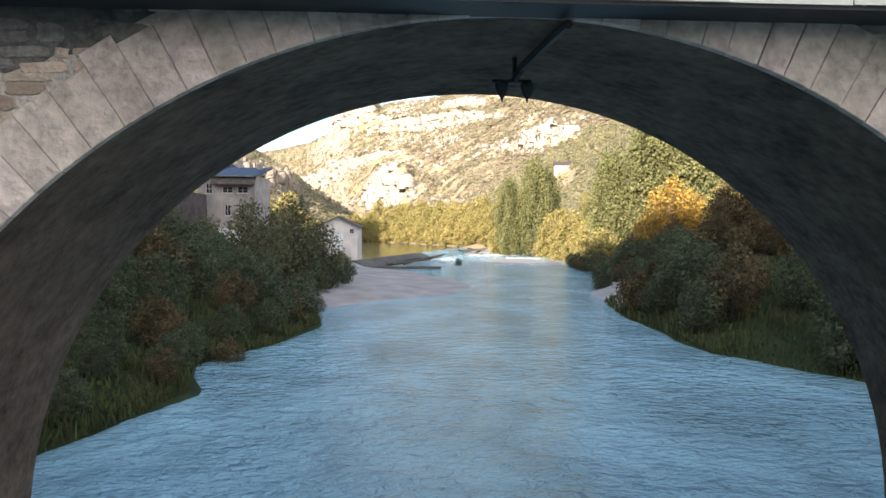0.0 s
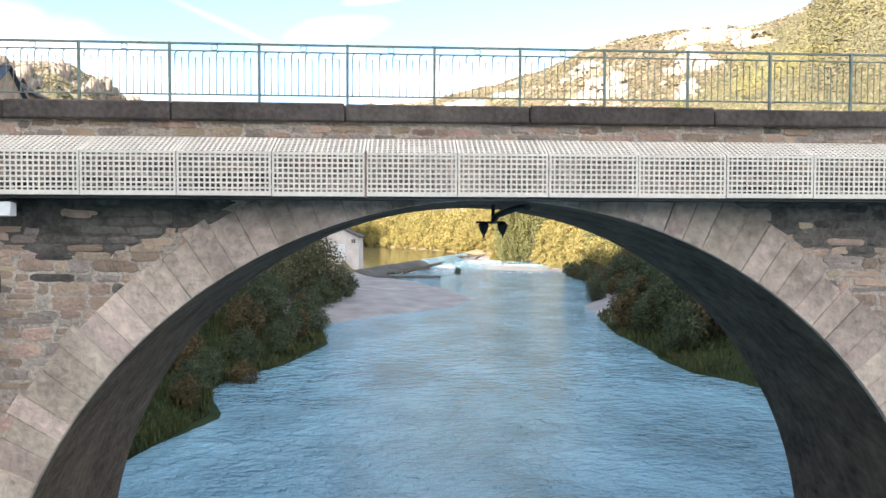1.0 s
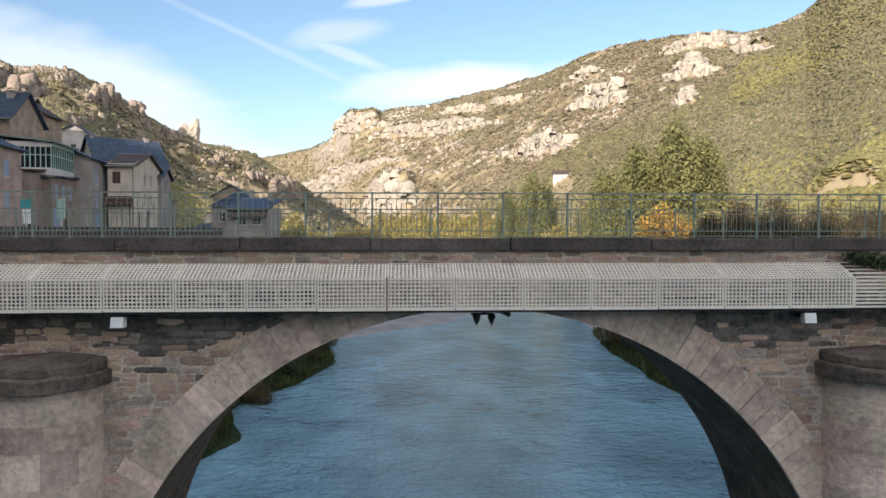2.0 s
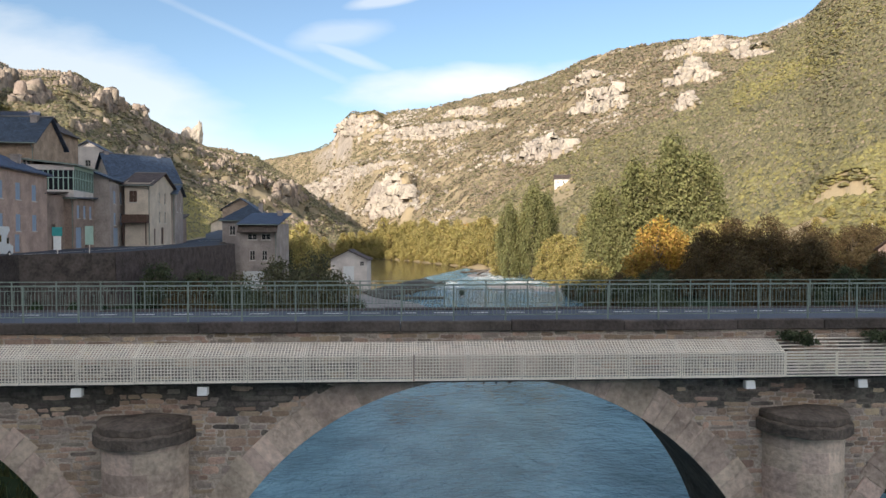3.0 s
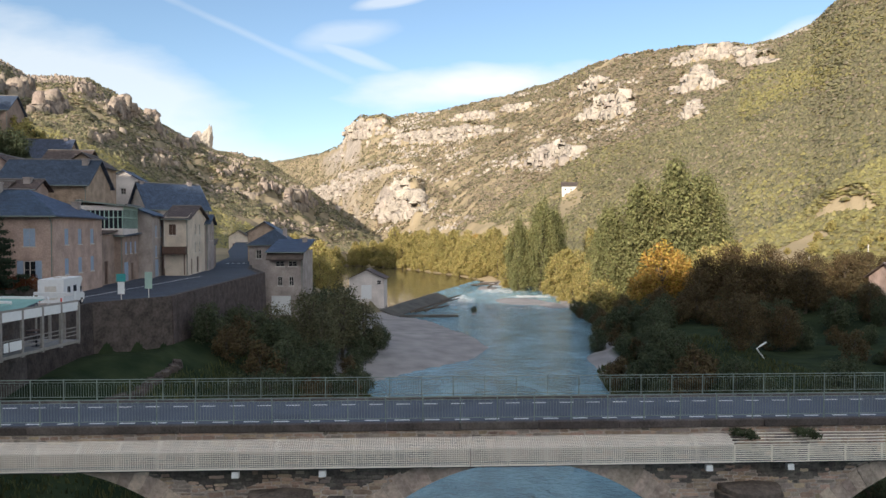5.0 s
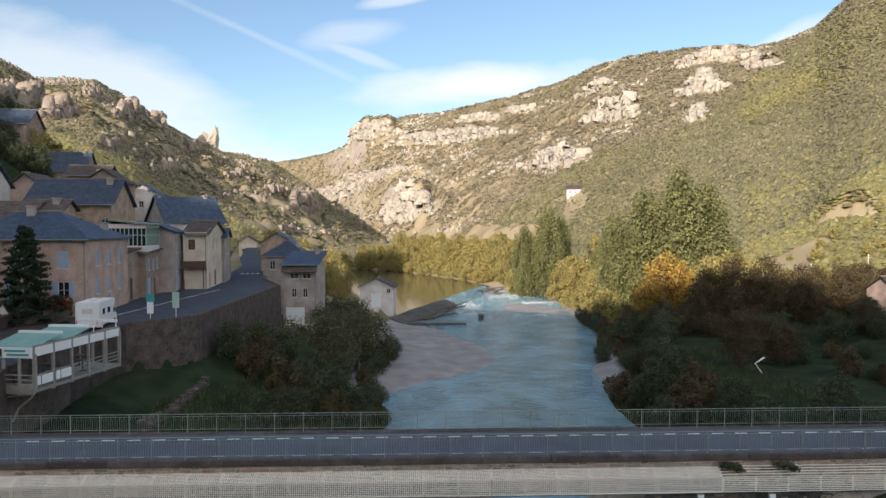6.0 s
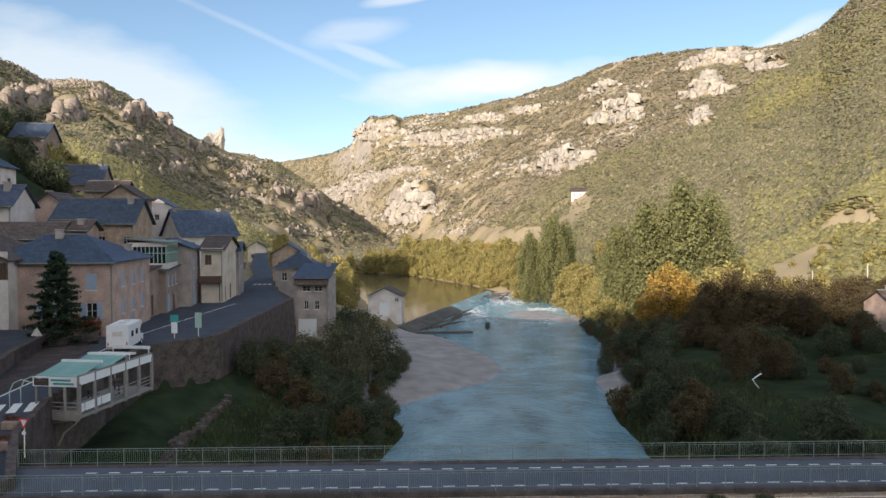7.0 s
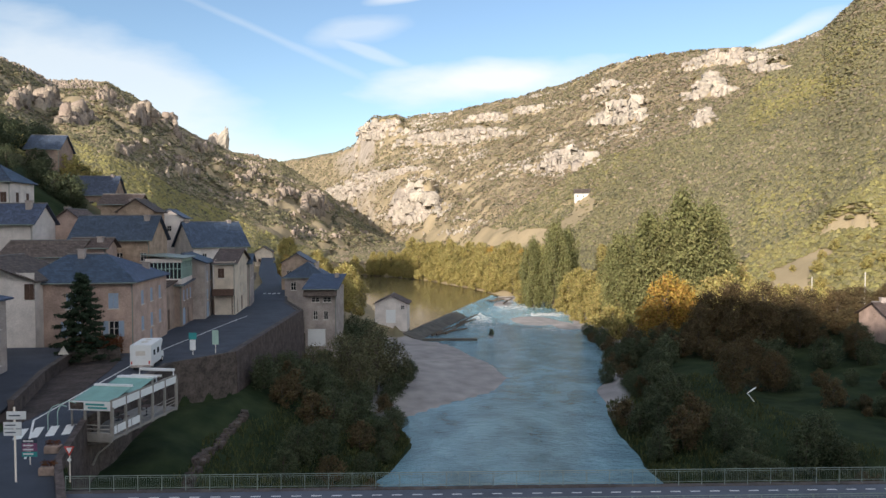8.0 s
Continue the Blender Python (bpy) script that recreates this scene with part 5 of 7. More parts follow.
def outcrops():
    """Pale crags on the right-hand mountain's bluffs and ledges, browner upright ones on the left-hand ridge."""
    g = np.random.default_rng(12)
    for side, rows in (("r", BLUFFS_R[:-1]), ("l", BLUFFS_L)):
        us, Ds, sz = [], [], []
        for u0, d0, wu, h in rows:
            n = int((95 if side == "r" else 45) * max(1, wu / .02) * min(1.6, h / 14))
            v = u0 + wu * g.normal(0, .55, n)
            us.append(v)
            Ds.append(np.interp(v, *d0) + h * g.uniform(-.2, .6, n))
            sz.append(np.full(n, min(6.0, 1.3 + h * .09)) * g.uniform(.35, 1.2, n))
        n = 60000
        u = g.uniform(-.25, .60, n) if side == "r" else g.uniform(-.70, -.08, n)
        D = 330 + 820 * g.random(n)
        x, y = PX + u * D, PY + D
        z = ground_z(x, y)
        if side == "r":
            up = (z - 24) / D - np.interp(u, TREE_LINE_R[:, 0], TREE_LINE_R[:, 1])
            inside = (slope_right(u, D)[1] < 1.02) & ((u > 0) | (slope_left(u, D)[0] < slope_right(u, D)[0]))
        else:
            up = (z - 24) / D - np.interp(u, TREE_LINE_L[:, 0], TREE_LINE_L[:, 1])
            inside = (slope_left(u, D)[1] < 1.02) & (slope_left(u, D)[0] > slope_right(u, D)[0])
        ledge = fbm(u * 16, z / 9, 71, 4) + .35 * fbm(x / 120, y / 120, 73, 2)
        ok = inside & (up > .004) & (g.random(n) < np.clip((ledge - (.21 if side == "r" else .25)) * 1.6, 0, .5))
        us.append(u[ok])
        Ds.append(D[ok])
        sz.append((.4 + D[ok] * .0012) * g.uniform(.35, 1.2, ok.sum()))
        u, D, s = np.concatenate(us), np.concatenate(Ds), np.concatenate(sz)
        if side == "r":
            crags("limestone_crags", "pale bedded limestone crags and ledges on the mountain", u, D, s, 1.0, "rock", 12)
        else:
            crags("limestone_crags", "brown weathered limestone crags on the wooded ridge", u, D, s, 1.5, "rock_brown", 13)


outcrops()


# ---- the weir ----
def weir():
    w = tagged(empty("weir", pose(0, 0, 0)), "old oblique concrete weir with a sloping apron", "weir")
    (ax, ay), (bx, by) = WEIR[0], WEIR[1]
    d = Vector((bx - ax, by - ay, 0)).normalized()
    nrm = Vector((d.y, -d.x, 0))
    L = math.hypot(bx - ax, by - ay)
    rnd = random.Random(4)
    k, n = 0.0, 0
    while k < L:
        seg = min(rnd.uniform(5, 7), L - k)
        bm = bmesh.new()
        o = Vector((ax, ay, 0)) + d * (k + 0.02)
        prof = ((-0.5, -1.5), (-0.5, 1.32 + rnd.uniform(-.05, .05)), (0.5, 1.38 + rnd.uniform(-.05, .05)), (3.4, 0.18), (3.8, -1.5))
        a = [bm.verts.new(o + nrm * q + Vector((0, 0, z))) for q, z in prof]
        b = [bm.verts.new(o + d * (seg - 0.04) + nrm * q + Vector((0, 0, z))) for q, z in prof]
        for i in range(5):
            bm.faces.new((a[i], a[(i + 1) % 5], b[(i + 1) % 5], b[i]))
        bm.faces.new(a[::-1])
        bm.faces.new(b)
        bmesh.ops.recalc_face_normals(bm, faces=bm.faces)
        part("apron_slab", bm, M["concrete"], w)
        k += seg
    # the river slides over the far half of the apron in a thin sheet
    bm = bmesh.new()
    rows = []
    for k in range(41):
        o = Vector((ax, ay, 0)) + d * (L * (0.46 + 0.54 * k / 40))
        rows.append([bm.verts.new(o + nrm * q + Vector((0, 0, z + .03 * math.sin(k * 2.1 + q)))) for q, z in ((-.6, 1.30), (.5, 1.46), (2.0, 1.0), (3.5, .28), (4.6, .02))])
    for p, q in zip(rows, rows[1:]):
        for i in range(4):
            bm.faces.new((p[i], q[i], q[i + 1], p[i + 1]))
    bmesh.ops.recalc_face_normals(bm, faces=bm.faces)
    tagged(part("water", bm, M["water"]), "thin sheet of water sliding over the weir", "water", kind="structure")
    low = tagged(empty("groyne", pose(0, 0, 0)), "low concrete wall running out into the river", "wall")
    boxpart("wall_block", (-5.2, 116.6, -1.2, 6.4, 117.8, 0.45), M["concrete"], low, bevel=0.08)
    for x0, y0, x1, y1 in ((-3, 121, 3, 131), (0, 123, 5.5, 136), (-2, 122, 5, 126), (4, 140, 9, 150), (3, 136, 8, 141), (13, 182, 20, 186), (12, 187, 17, 181), (16, 190, 22, 183), (19, 180, 23, 189), (11, 178, 16, 184), (14, 191, 24, 192)):
        log = tagged(empty("drift_log", pose(0, 0, 0)), "grey driftwood trunk stranded on the weir", "log", "driftwood on the weir")
        bm = bmesh.new()
        tube(bm, [(x0, y0, .55), ((x0 + x1) / 2, (y0 + y1) / 2 + .3, .95), (x1, y1, 1.25)], 0.28, 8, 0.12)
        part("trunk", bm, M["bark"], log)


weir()


def white_water():
    """Broken white water on the shallows below the weir."""
    g = np.random.default_rng(5)
    spots = []
    for cx, cy, rx, ry, n in ((28, 158, 5, 3, 260), (22, 176, 6, 7, 300), (9, 152, 3, 14, 260), (24, 132, 8, 3, 70), (20, 190, 8, 3, 260)):
        spots.append(np.stack([cx + rx * g.normal(size=n) * .6, cy + ry * g.normal(size=n) * .6], -1))
    p = np.concatenate(spots)
    keep = ground_z(p[:, 0], p[:, 1]) < -0.02
    p = p[keep]
    n = len(p)
    L, W = g.uniform(.15, .7, n), g.uniform(.04, .14, n)
    a = g.normal(0, .35, n)
    d = np.stack([np.cos(a), np.sin(a)], -1)
    q = np.stack([-d[:, 1], d[:, 0]], -1)
    z = g.uniform(.012, .06, n)
    v = np.stack([np.c_[p - d * L[:, None], z], np.c_[p + q * W[:, None], z + .03], np.c_[p + d * L[:, None], z], np.c_[p - q * W[:, None], z + .01]], 1).reshape(-1, 3)
    me = mesh_from("white_water", v, np.arange(4 * n).reshape(-1, 4).tolist(), M["line"])
    tagged(new("white_water", me), "broken white water on the shallows below the weir", "water", kind="stuff")


white_water()


# ---- houses ----
def wall_panel(bm, w, h, holes, m, deep=0.16, gable=0.0):
    """A wall of width w and height h in the plane y = 0 (outside towards -y), with real openings and reveals; gable adds a triangle."""
    xs = sorted({0.0, w, *[v for q in holes for v in (q[0], q[2])]})
    zs = sorted({0.0, h, *[v for q in holes for v in (q[1], q[3])]})

    def quad(*p):
        vs = [bm.verts.new(m @ Vector(q)) for q in p]
        bm.faces.new(vs)
    for a, b in zip(xs, xs[1:]):
        for c, d in zip(zs, zs[1:]):
            mx, mz = (a + b) / 2, (c + d) / 2
            if not any(q[0] < mx < q[2] and q[1] < mz < q[3] for q in holes):
                quad((a, 0, c), (b, 0, c), (b, 0, d), (a, 0, d))
    for x0, z0, x1, z1 in holes:
        quad((x0, 0, z0), (x0, deep, z0), (x0, deep, z1), (x0, 0, z1))
        quad((x1, deep, z0), (x1, 0, z0), (x1, 0, z1), (x1, deep, z1))
        quad((x0, 0, z1), (x0, deep, z1), (x1, deep, z1), (x1, 0, z1))
        quad((x0, deep, z0), (x0, 0, z0), (x1, 0, z0), (x1, deep, z0))
    if gable:
        vs = [bm.verts.new(m @ Vector(q)) for q in ((0, 0, h), (w, 0, h), (w / 2, 0, h + gable))]
        bm.faces.new(vs)


def roof_mesh(bm, w, d, h, rise, kind, over=0.45, thick=0.14):
    """Gable along x or y, hip, or a single slope, with overhang and thickness."""
    x0, x1, y0, y1 = -over, w + over, -over, d + over
    k = rise / (min(w, d) / 2)
    ze = h - over * k * 0.8
    zt = h + rise
    if kind == "gable_x":
        ps = [[(x0, y0, ze), (x1, y0, ze), (x1, d / 2, zt), (x0, d / 2, zt)], [(x1, y1, ze), (x0, y1, ze), (x0, d / 2, zt), (x1, d / 2, zt)]]
    elif kind == "gable_y":
        ps = [[(x0, y1, ze), (x0, y0, ze), (w / 2, y0, zt), (w / 2, y1, zt)], [(x1, y0, ze), (x1, y1, ze), (w / 2, y1, zt), (w / 2, y0, zt)]]
    elif kind == "hip_x":
        a, b = (2.2, d / 2, zt), (w - 4.6, d / 2, zt)
        ps = [[(x0, y0, ze), (x1, y0, ze), b, a], [(x1, y0, ze), (x1, y1, ze), b], [(x1, y1, ze), (x0, y1, ze), a, b], [(x0, y1, ze), (x0, y0, ze), a]]
    elif kind == "hip":
        i = min(w, d) / 2 * 0.95
        if d >= w:
            a, b = (w / 2, i, zt), (w / 2, d - i, zt)
            ps = [[(x0, y0, ze), (x1, y0, ze), a], [(x1, y0, ze), (x1, y1, ze), b, a], [(x1, y1, ze), (x0, y1, ze), b], [(x0, y1, ze), (x0, y0, ze), a, b]]
        else:
            a, b = (i, d / 2, zt), (w - i, d / 2, zt)
            ps = [[(x0, y0, ze), (x1, y0, ze), b, a], [(x1, y0, ze), (x1, y1, ze), b], [(x1, y1, ze), (x0, y1, ze), a, b], [(x0, y1, ze), (x0, y0, ze), a]]
    else:
        ps = [[(x0, y0, ze), (x1, y0, ze), (x1, y1, zt), (x0, y1, zt)]]
    for p in ps:
        top = [bm.verts.new((a, b, c + thick)) for a, b, c in p]
        bot = [bm.verts.new(q) for q in p]
        bm.faces.new(top)
        bm.faces.new(bot[::-1])
        n = len(p)
        for i in range(n):
            bm.faces.new((bot[i], bot[(i + 1) % n], top[(i + 1) % n], top[i]))


def window(parent, m, q, shutters=None, closed=False, door=None, sill=True, bars=1):
    x0, z0, x1, z1 = q
    w = empty("door" if door else "window")
    w.parent = parent
    w.matrix_basis = m
    if door:
        boxpart("door_leaf", (x0, 0.1, z0, x1, 0.15, z1), door, w, bevel=0.01)
        return w
    if closed and shutters:
        for a, b in ((x0, (x0 + x1) / 2 - 0.01), ((x0 + x1) / 2 + 0.01, x1)):
            boxpart("shutter", (a, 0.03, z0, b, 0.07, z1), shutters, w, "closed painted shutter", bevel=0.01)
    else:
        boxpart("pane", (x0, 0.13, z0, x1, 0.14, z1), M["glass"], w, bevel=0)
        bm = bmesh.new()
        t = 0.05
        for d in ((x0, 0.08, z0, x0 + t, 0.13, z1), (x1 - t, 0.08, z0, x1, 0.13, z1), (x0, 0.08, z1 - t, x1, 0.13, z1), (x0, 0.08, z0, x1, 0.13, z0 + t)):
            box(bm, *d)
        for k in range(1, bars + 1):
            x = x0 + (x1 - x0) * k / (bars + 1)
            box(bm, x - 0.03, 0.08, z0, x + 0.03, 0.13, z1)
        box(bm, x0, 0.09, (z0 + z1) / 2 - 0.02, x1, 0.13, (z0 + z1) / 2 + 0.02)
        part("window_frame", bm, M["trim"], w)
        if shutters:
            ww = (x1 - x0) / 2 + 0.03
            for a in (x0 - ww, x1):
                boxpart("shutter", (a, -0.05, z0 - 0.02, a + ww, -0.01, z1 + 0.02), shutters, w, "open painted shutter", bevel=0.01)
    if sill:
        boxpart("sill", (x0 - 0.08, -0.07, z0 - 0.09, x1 + 0.08, 0.1, z0), M["trim"], w, bevel=0.012)
    return w


def house(label, x, y, turn, w, d, z0, h, rise, roof="gable_x", walls="pink", roofing="slate", front=(), side=(), category="house", chimneys=(), name="house", over=0.45):
    """front: openings in the wall towards -y, side: in the wall towards +x; each (x0, z0, x1, z1, kind)."""
    e = tagged(empty(name, pose(x, y, z0, 0, 0, turn)), label, category)
    bm = bmesh.new()
    gf = rise if roof == "gable_y" else 0
    gs = rise if roof == "gable_x" else 0
    below = 3.0
    mf = Matrix.Identity(4)
    ms = Matrix.Translation((w, 0, 0)) @ pose(0, 0, 0, 0, 0, 90)
    mb = Matrix.Translation((w, d, 0)) @ pose(0, 0, 0, 0, 0, 180)
    ml = Matrix.Translation((0, d, 0)) @ pose(0, 0, 0, 0, 0, -90)
    for m, L, holes, gb in ((mf, w, front, gf), (ms, d, side, gs), (mb, w, (), gf), (ml, d, (), gs)):
        wall_panel(bm, L, h, [q[:4] for q in holes], m, gable=gb)
        vs = [bm.verts.new(m @ Vector(q)) for q in ((0, 0, -below), (L, 0, -below), (L, 0, 0), (0, 0, 0))]
        bm.faces.new(vs)
    bmesh.ops.remove_doubles(bm, verts=bm.verts, dist=0.002)
    part("wall", bm, M[walls], e)
    bm = bmesh.new()
    roof_mesh(bm, w, d, h, rise, roof, over)
    rf = part("roof", bm, M[roofing], e)
    zt = h + rise + .14
    span = {"gable_x": ((-over, d / 2), (w + over, d / 2)), "gable_y": ((w / 2, -over), (w / 2, d + over)), "hip_x": ((2.2, d / 2), (w - 4.6, d / 2))}.get(roof)
    if span:
        bm = bmesh.new()
        tube(bm, [(*span[0], zt), (*span[1], zt)], .11, 6)
        part("ridge_tiles", bm, M["ridge"], rf, "grey mortared ridge tiles")
    if roof != "gable_y":
        ze = h - over * rise / (min(w, d) / 2) * .8 + .03
        bm = bmesh.new()
        tube(bm, [(-over, -over - .07, ze), (w + over, -over - .07, ze)], .075, 6)
        part("gutter", bm, M["zinc"], e, "grey zinc gutter")
        bm = bmesh.new()
        tube(bm, [(w - .12, -over - .02, ze - .05), (w - .12, -.09, ze - .5), (w - .12, -.09, .1)], .05, 6)
        part("downpipe", bm, M["zinc"], e, "grey zinc downpipe")
    for m, holes in ((mf, front), (ms, side)):
        for q in holes:
            kind = q[4] if len(q) > 4 else "win"
            if kind.startswith("door"):
                window(e, m, q[:4], door=M["shutter"] if kind == "door_blue" else M["lampbox"] if kind == "door_white" else M["wood"])
            elif kind == "open":
                window(e, m, q[:4], M["shutter"])
            elif kind == "shut":
                window(e, m, q[:4], M["shutter"], closed=True)
            elif kind == "brown":
                window(e, m, q[:4], M["wood"], closed=True)
            else:
                window(e, m, q[:4])
    for cx, cy, ch in chimneys:
        bm = bmesh.new()
        box(bm, cx - .35, cy - .3, h + rise * 0.3, cx + .35, cy + .3, h + rise + ch, 0.02)
        box(bm, cx - .42, cy - .37, h + rise + ch - 0.15, cx + .42, cy + .37, h + rise + ch, 0.02)
        part("chimney", bm, M["mauve"], rf)
    return e


def row(n, x0, x1, z0, wd, ht, kind):
    return [(x0 + (x1 - x0) * (k / max(1, n - 1)) - wd / 2, z0, x0 + (x1 - x0) * (k / max(1, n - 1)) + wd / 2, z0 + ht, kind) for k in range(n)]


def veranda(x, y, turn, w, d, z):
    """A glazed timber gallery on top of a house."""
    e = tagged(empty("veranda", pose(x, y, z, 0, 0, turn)), "pale green glazed timber veranda on top of the stone house", "veranda")
    h = 3.3
    bm = bmesh.new()
    prism(bm, [(-.5, -.5), (w + .5, -.5), (w + .5, d + .5), (-.5, d + .5)], h + .05, h + .22)
    for v in bm.verts:
        v.co.z += 0.1 * (w - v.co.x)
    part("roof", bm, M["zinc"], e)
    boxpart("parapet", (-.05, -.05, 0, w + .05, .1, .75), M["white"], e, bevel=.01)
    boxpart("parapet", (w - .1, .1, 0, w + .05, d, .75), M["white"], e, bevel=.01)
    boxpart("fascia", (-.1, -.1, h - .45, w + .1, .02, h + .1), M["white"], e, bevel=.01)
    boxpart("fascia", (w - .02, .02, h - .35, w + .1, d, h + .05), M["veranda"], e, bevel=.01)
    boxpart("back_wall", (0, 1.2, 0, .2, d, h), M["mauve"], e, bevel=.01)
    boxpart("glazing", (.05, .0, .75, w, .02, h - .4), M["glass"], e, bevel=0)
    boxpart("glazing", (w - .03, 0.1, .75, w - .01, d, h - .3), M["glass"], e, bevel=0)
    n = 9
    for k in range(n + 1):
        a = w * k / n
        boxpart("mullion", (a - .05, -.05, .7, a + .05, .0, h - .4), M["veranda"], e, bevel=.006)
    for k in range(13):
        a = d * k / 12
        boxpart("mullion", (w, a - .05, .7, w + .06, a + .05, h - .3), M["veranda"], e, bevel=.006)
    boxpart("rail", (0, -.04, 2.0, w, .0, 2.08), M["veranda"], e, bevel=0)
    boxpart("rail", (w, 0, 2.0, w + .04, d, 2.08), M["veranda"], e, bevel=0)


def balcony(x, y, turn, w, z):
    e = tagged(empty("balcony", pose(x, y, z, 0, 0, turn)), "dark timber balcony across the cream house front", "balcony")
    boxpart("floor_slab", (-.1, -1.1, 0, w * .85, -.01, .14), M["wood"], e, bevel=.01)
    boxpart("front_panel", (-.1, -1.14, .1, w * .85, -1.08, 1.05), M["wood"], e, bevel=.01)
    boxpart("side_panel", (w * .85 - .04, -1.1, .1, w * .85, -.02, 1.05), M["wood"], e, bevel=.01)
    for a in (0.1, w * .8):
        boxpart("prop", (a - .06, -1.0, -2.7, a + .06, -.88, 0), M["wood"], e, bevel=.01)


def village():
    # tall pink house with the blue slate hip roof
    house("tall pink-rendered house with blue shutters and slate hip roof", -45.6, 46.4, 6, 11.0, 12.5, 10.7, 7.4, 2.5, "hip_x", "pink", "slate",
          front=row(2, 4.9, 9.0, 4.6, 1.0, 1.6, "shut") + row(2, 4.9, 9.0, 1.7, 1.0, 1.6, "open"),
          side=row(3, 3, 9.6, 4.7, .95, 1.5, "shut") + row(3, 3, 9.6, 1.9, .95, 1.5, "shut") + [(5.6, .05, 6.7, 1.6, "door_blue")], chimneys=((4.0, 5.4, .75), (9.7, 9, -.9)))
    house("small brown-roofed house between the slate roofs", -47.9, 60.6, 5, 4.3, 3.6, 13, 8.3, 1.0, "gable_x", "pink", "slate_brown", front=row(2, 1.4, 3.0, 6.6, .6, 1.0, "win"), chimneys=((3.3, 1, .3),))
    house("low house with a long brown roof behind the white gable", -54.4, 57.6, 4, 8.4, 6.4, 13, 7.3, 1.7, "gable_x", "white", "slate_brown")
    house("brown stone house under a green glazed veranda", -40.6, 65.3, 8, 4.4, 7.0, 10.7, 5.4, 0.3, "shed", "brown", "slate", side=[(.6, .05, 2.6, 2.3, "door_blue"), (3.6, .05, 4.6, 2.1, "door")] + row(3, 1.4, 5.6, 3.3, .8, 1.4, "shut"), front=[(1.4, .05, 2.4, 2.0, "door")])
    veranda(-40.6, 65.3, 8, 4.4, 6.6, 16.25)
    house("dark recessed stone annex between two houses", -39.6, 59.6, 7, 3.2, 5.8, 10.7, 5.6, 0.4, "shed", "brown", "slate_brown", side=[(2.2, .05, 3.5, 2.6, "door")])
    house("narrow grey-rendered house with blue shutters", -41.5, 72.3, 8, 6.0, 6.6, 10.7, 8.0, 1.2, "gable_y", "mauve", "slate", side=row(2, 2, 4.8, 5.2, .9, 1.5, "shut") + row(2, 2, 4.8, 2.6, .9, 1.5, "shut") + [(1.4, .05, 3.6, 2.3, "door_blue")])
    house("cream-rendered house with a dark balcony on the street", -35.6, 77.5, 5, 3.0, 12.0, 10.8, 7.8, 1.6, "gable_x", "cream", "slate_brown", front=row(1, 1.0, 1.0, 5.4, .9, 1.4, "brown"), side=row(2, 4.4, 7.0, 5.4, .8, 1.5, "win") + row(2, 4.4, 7.0, 2.9, .8, 1.5, "win") + [(1.6, .05, 2.5, 2.1, "door"), (5.0, .05, 6.4, 2.3, "door")])
    balcony(-35.6, 77.5, 5, 3.4, 13.6)
    house("narrow rendered house with a green shopfront", -36.6, 87.5, 9, 3.6, 7.0, 10.9, 7.0, 1.2, "gable_x", "mauve", "slate", side=row(2, 2, 5, 4.4, .8, 1.3, "win"))
    house("low stone outbuilding on the street", -38.0, 95.5, 12, 3.4, 6.0, 11.0, 3.6, .6, "shed", "brown", "slate_brown")
    house("stone house with a white gable and steep slate roof", -44.8, 95.9, 40, 10, 9, 12.5, 7.9, 4.2, "gable_x", "white", "slate", chimneys=((.5, 4.5, .4), (8.5, 4.5, .5)), front=row(3, 2, 8, 5.4, .8, 1.2, "win"))
    house("long ochre stone house with a slate roof", -50.2, 65.5, 4, 9.8, 7.4, 13, 9.2, 3.0, "gable_x", "ochre", "slate", front=row(3, 3, 9, 6.3, .8, 1.1, "win"), chimneys=((8.6, 3, .2),))
    house("white-rendered house with a brown gabled roof", -54.6, 44.2, 3, 11.3, 9, 11.9, 6.5, 2.2, "gable_y", "white", "slate_brown",
          front=[(10.4, 4.6, 11.4, 6.2, "brown"), (6.6, 4.4, 7.7, 5.6, "brown"), (4.4, 6.4, 5.3, 7.3, "brown"), (7.4, .05, 8.3, 2.1, "door"), (3.0, 1.8, 4.1, 3.2, "win")])
    house("grey stone house beside the lane", -50, 24.5, 4, 10, 11, 11.0, 6.6, 2.0, "hip", "mauve", "slate", side=row(4, 2, 9.5, 4.0, 1.0, 1.6, "brown") + row(4, 2, 9.5, .9, 1.0, 1.7, "win"))
    # the mill by the water
    house("narrow grey mill house with slate roof and white garage door", -24.1, 88.0, -1, 5.1, 9, 4.1, 9.6, 1.6, "shed", "mauve", "slate",
          front=row(2, 1.7, 3.6, 7.3, 1.3, .8, "win") + row(2, 1.7, 3.4, 4.4, .7, 1.4, "win") + [(.4, 0.05, 3.3, 2.9, "door_white")], chimneys=((4.2, 7, .4),))
    pent = tagged(empty("pent_roof", pose(-24.1, 88.0, 4.1, 0, 0, -1)), "brown pent roof across the mill's front", "roof")
    bm = bmesh.new()
    prism(bm, [(-.85, 8.3), (-.01, 9.3), (-.01, 9.42), (-.85, 8.42)], -.2, 5.3, "x")
    part("tiles", bm, M["slate_brown"], pent)
    house("low stone boathouse with a gabled roof and a pale door", -15.3, 122.5, -4, 7.0, 6.0, 3.0, 4.2, 1.7, "gable_y", "white", "slate_brown", front=[(2.4, 0.05, 4.5, 2.9, "door_white"), (5.6, 3.0, 6.4, 3.8, "win")])
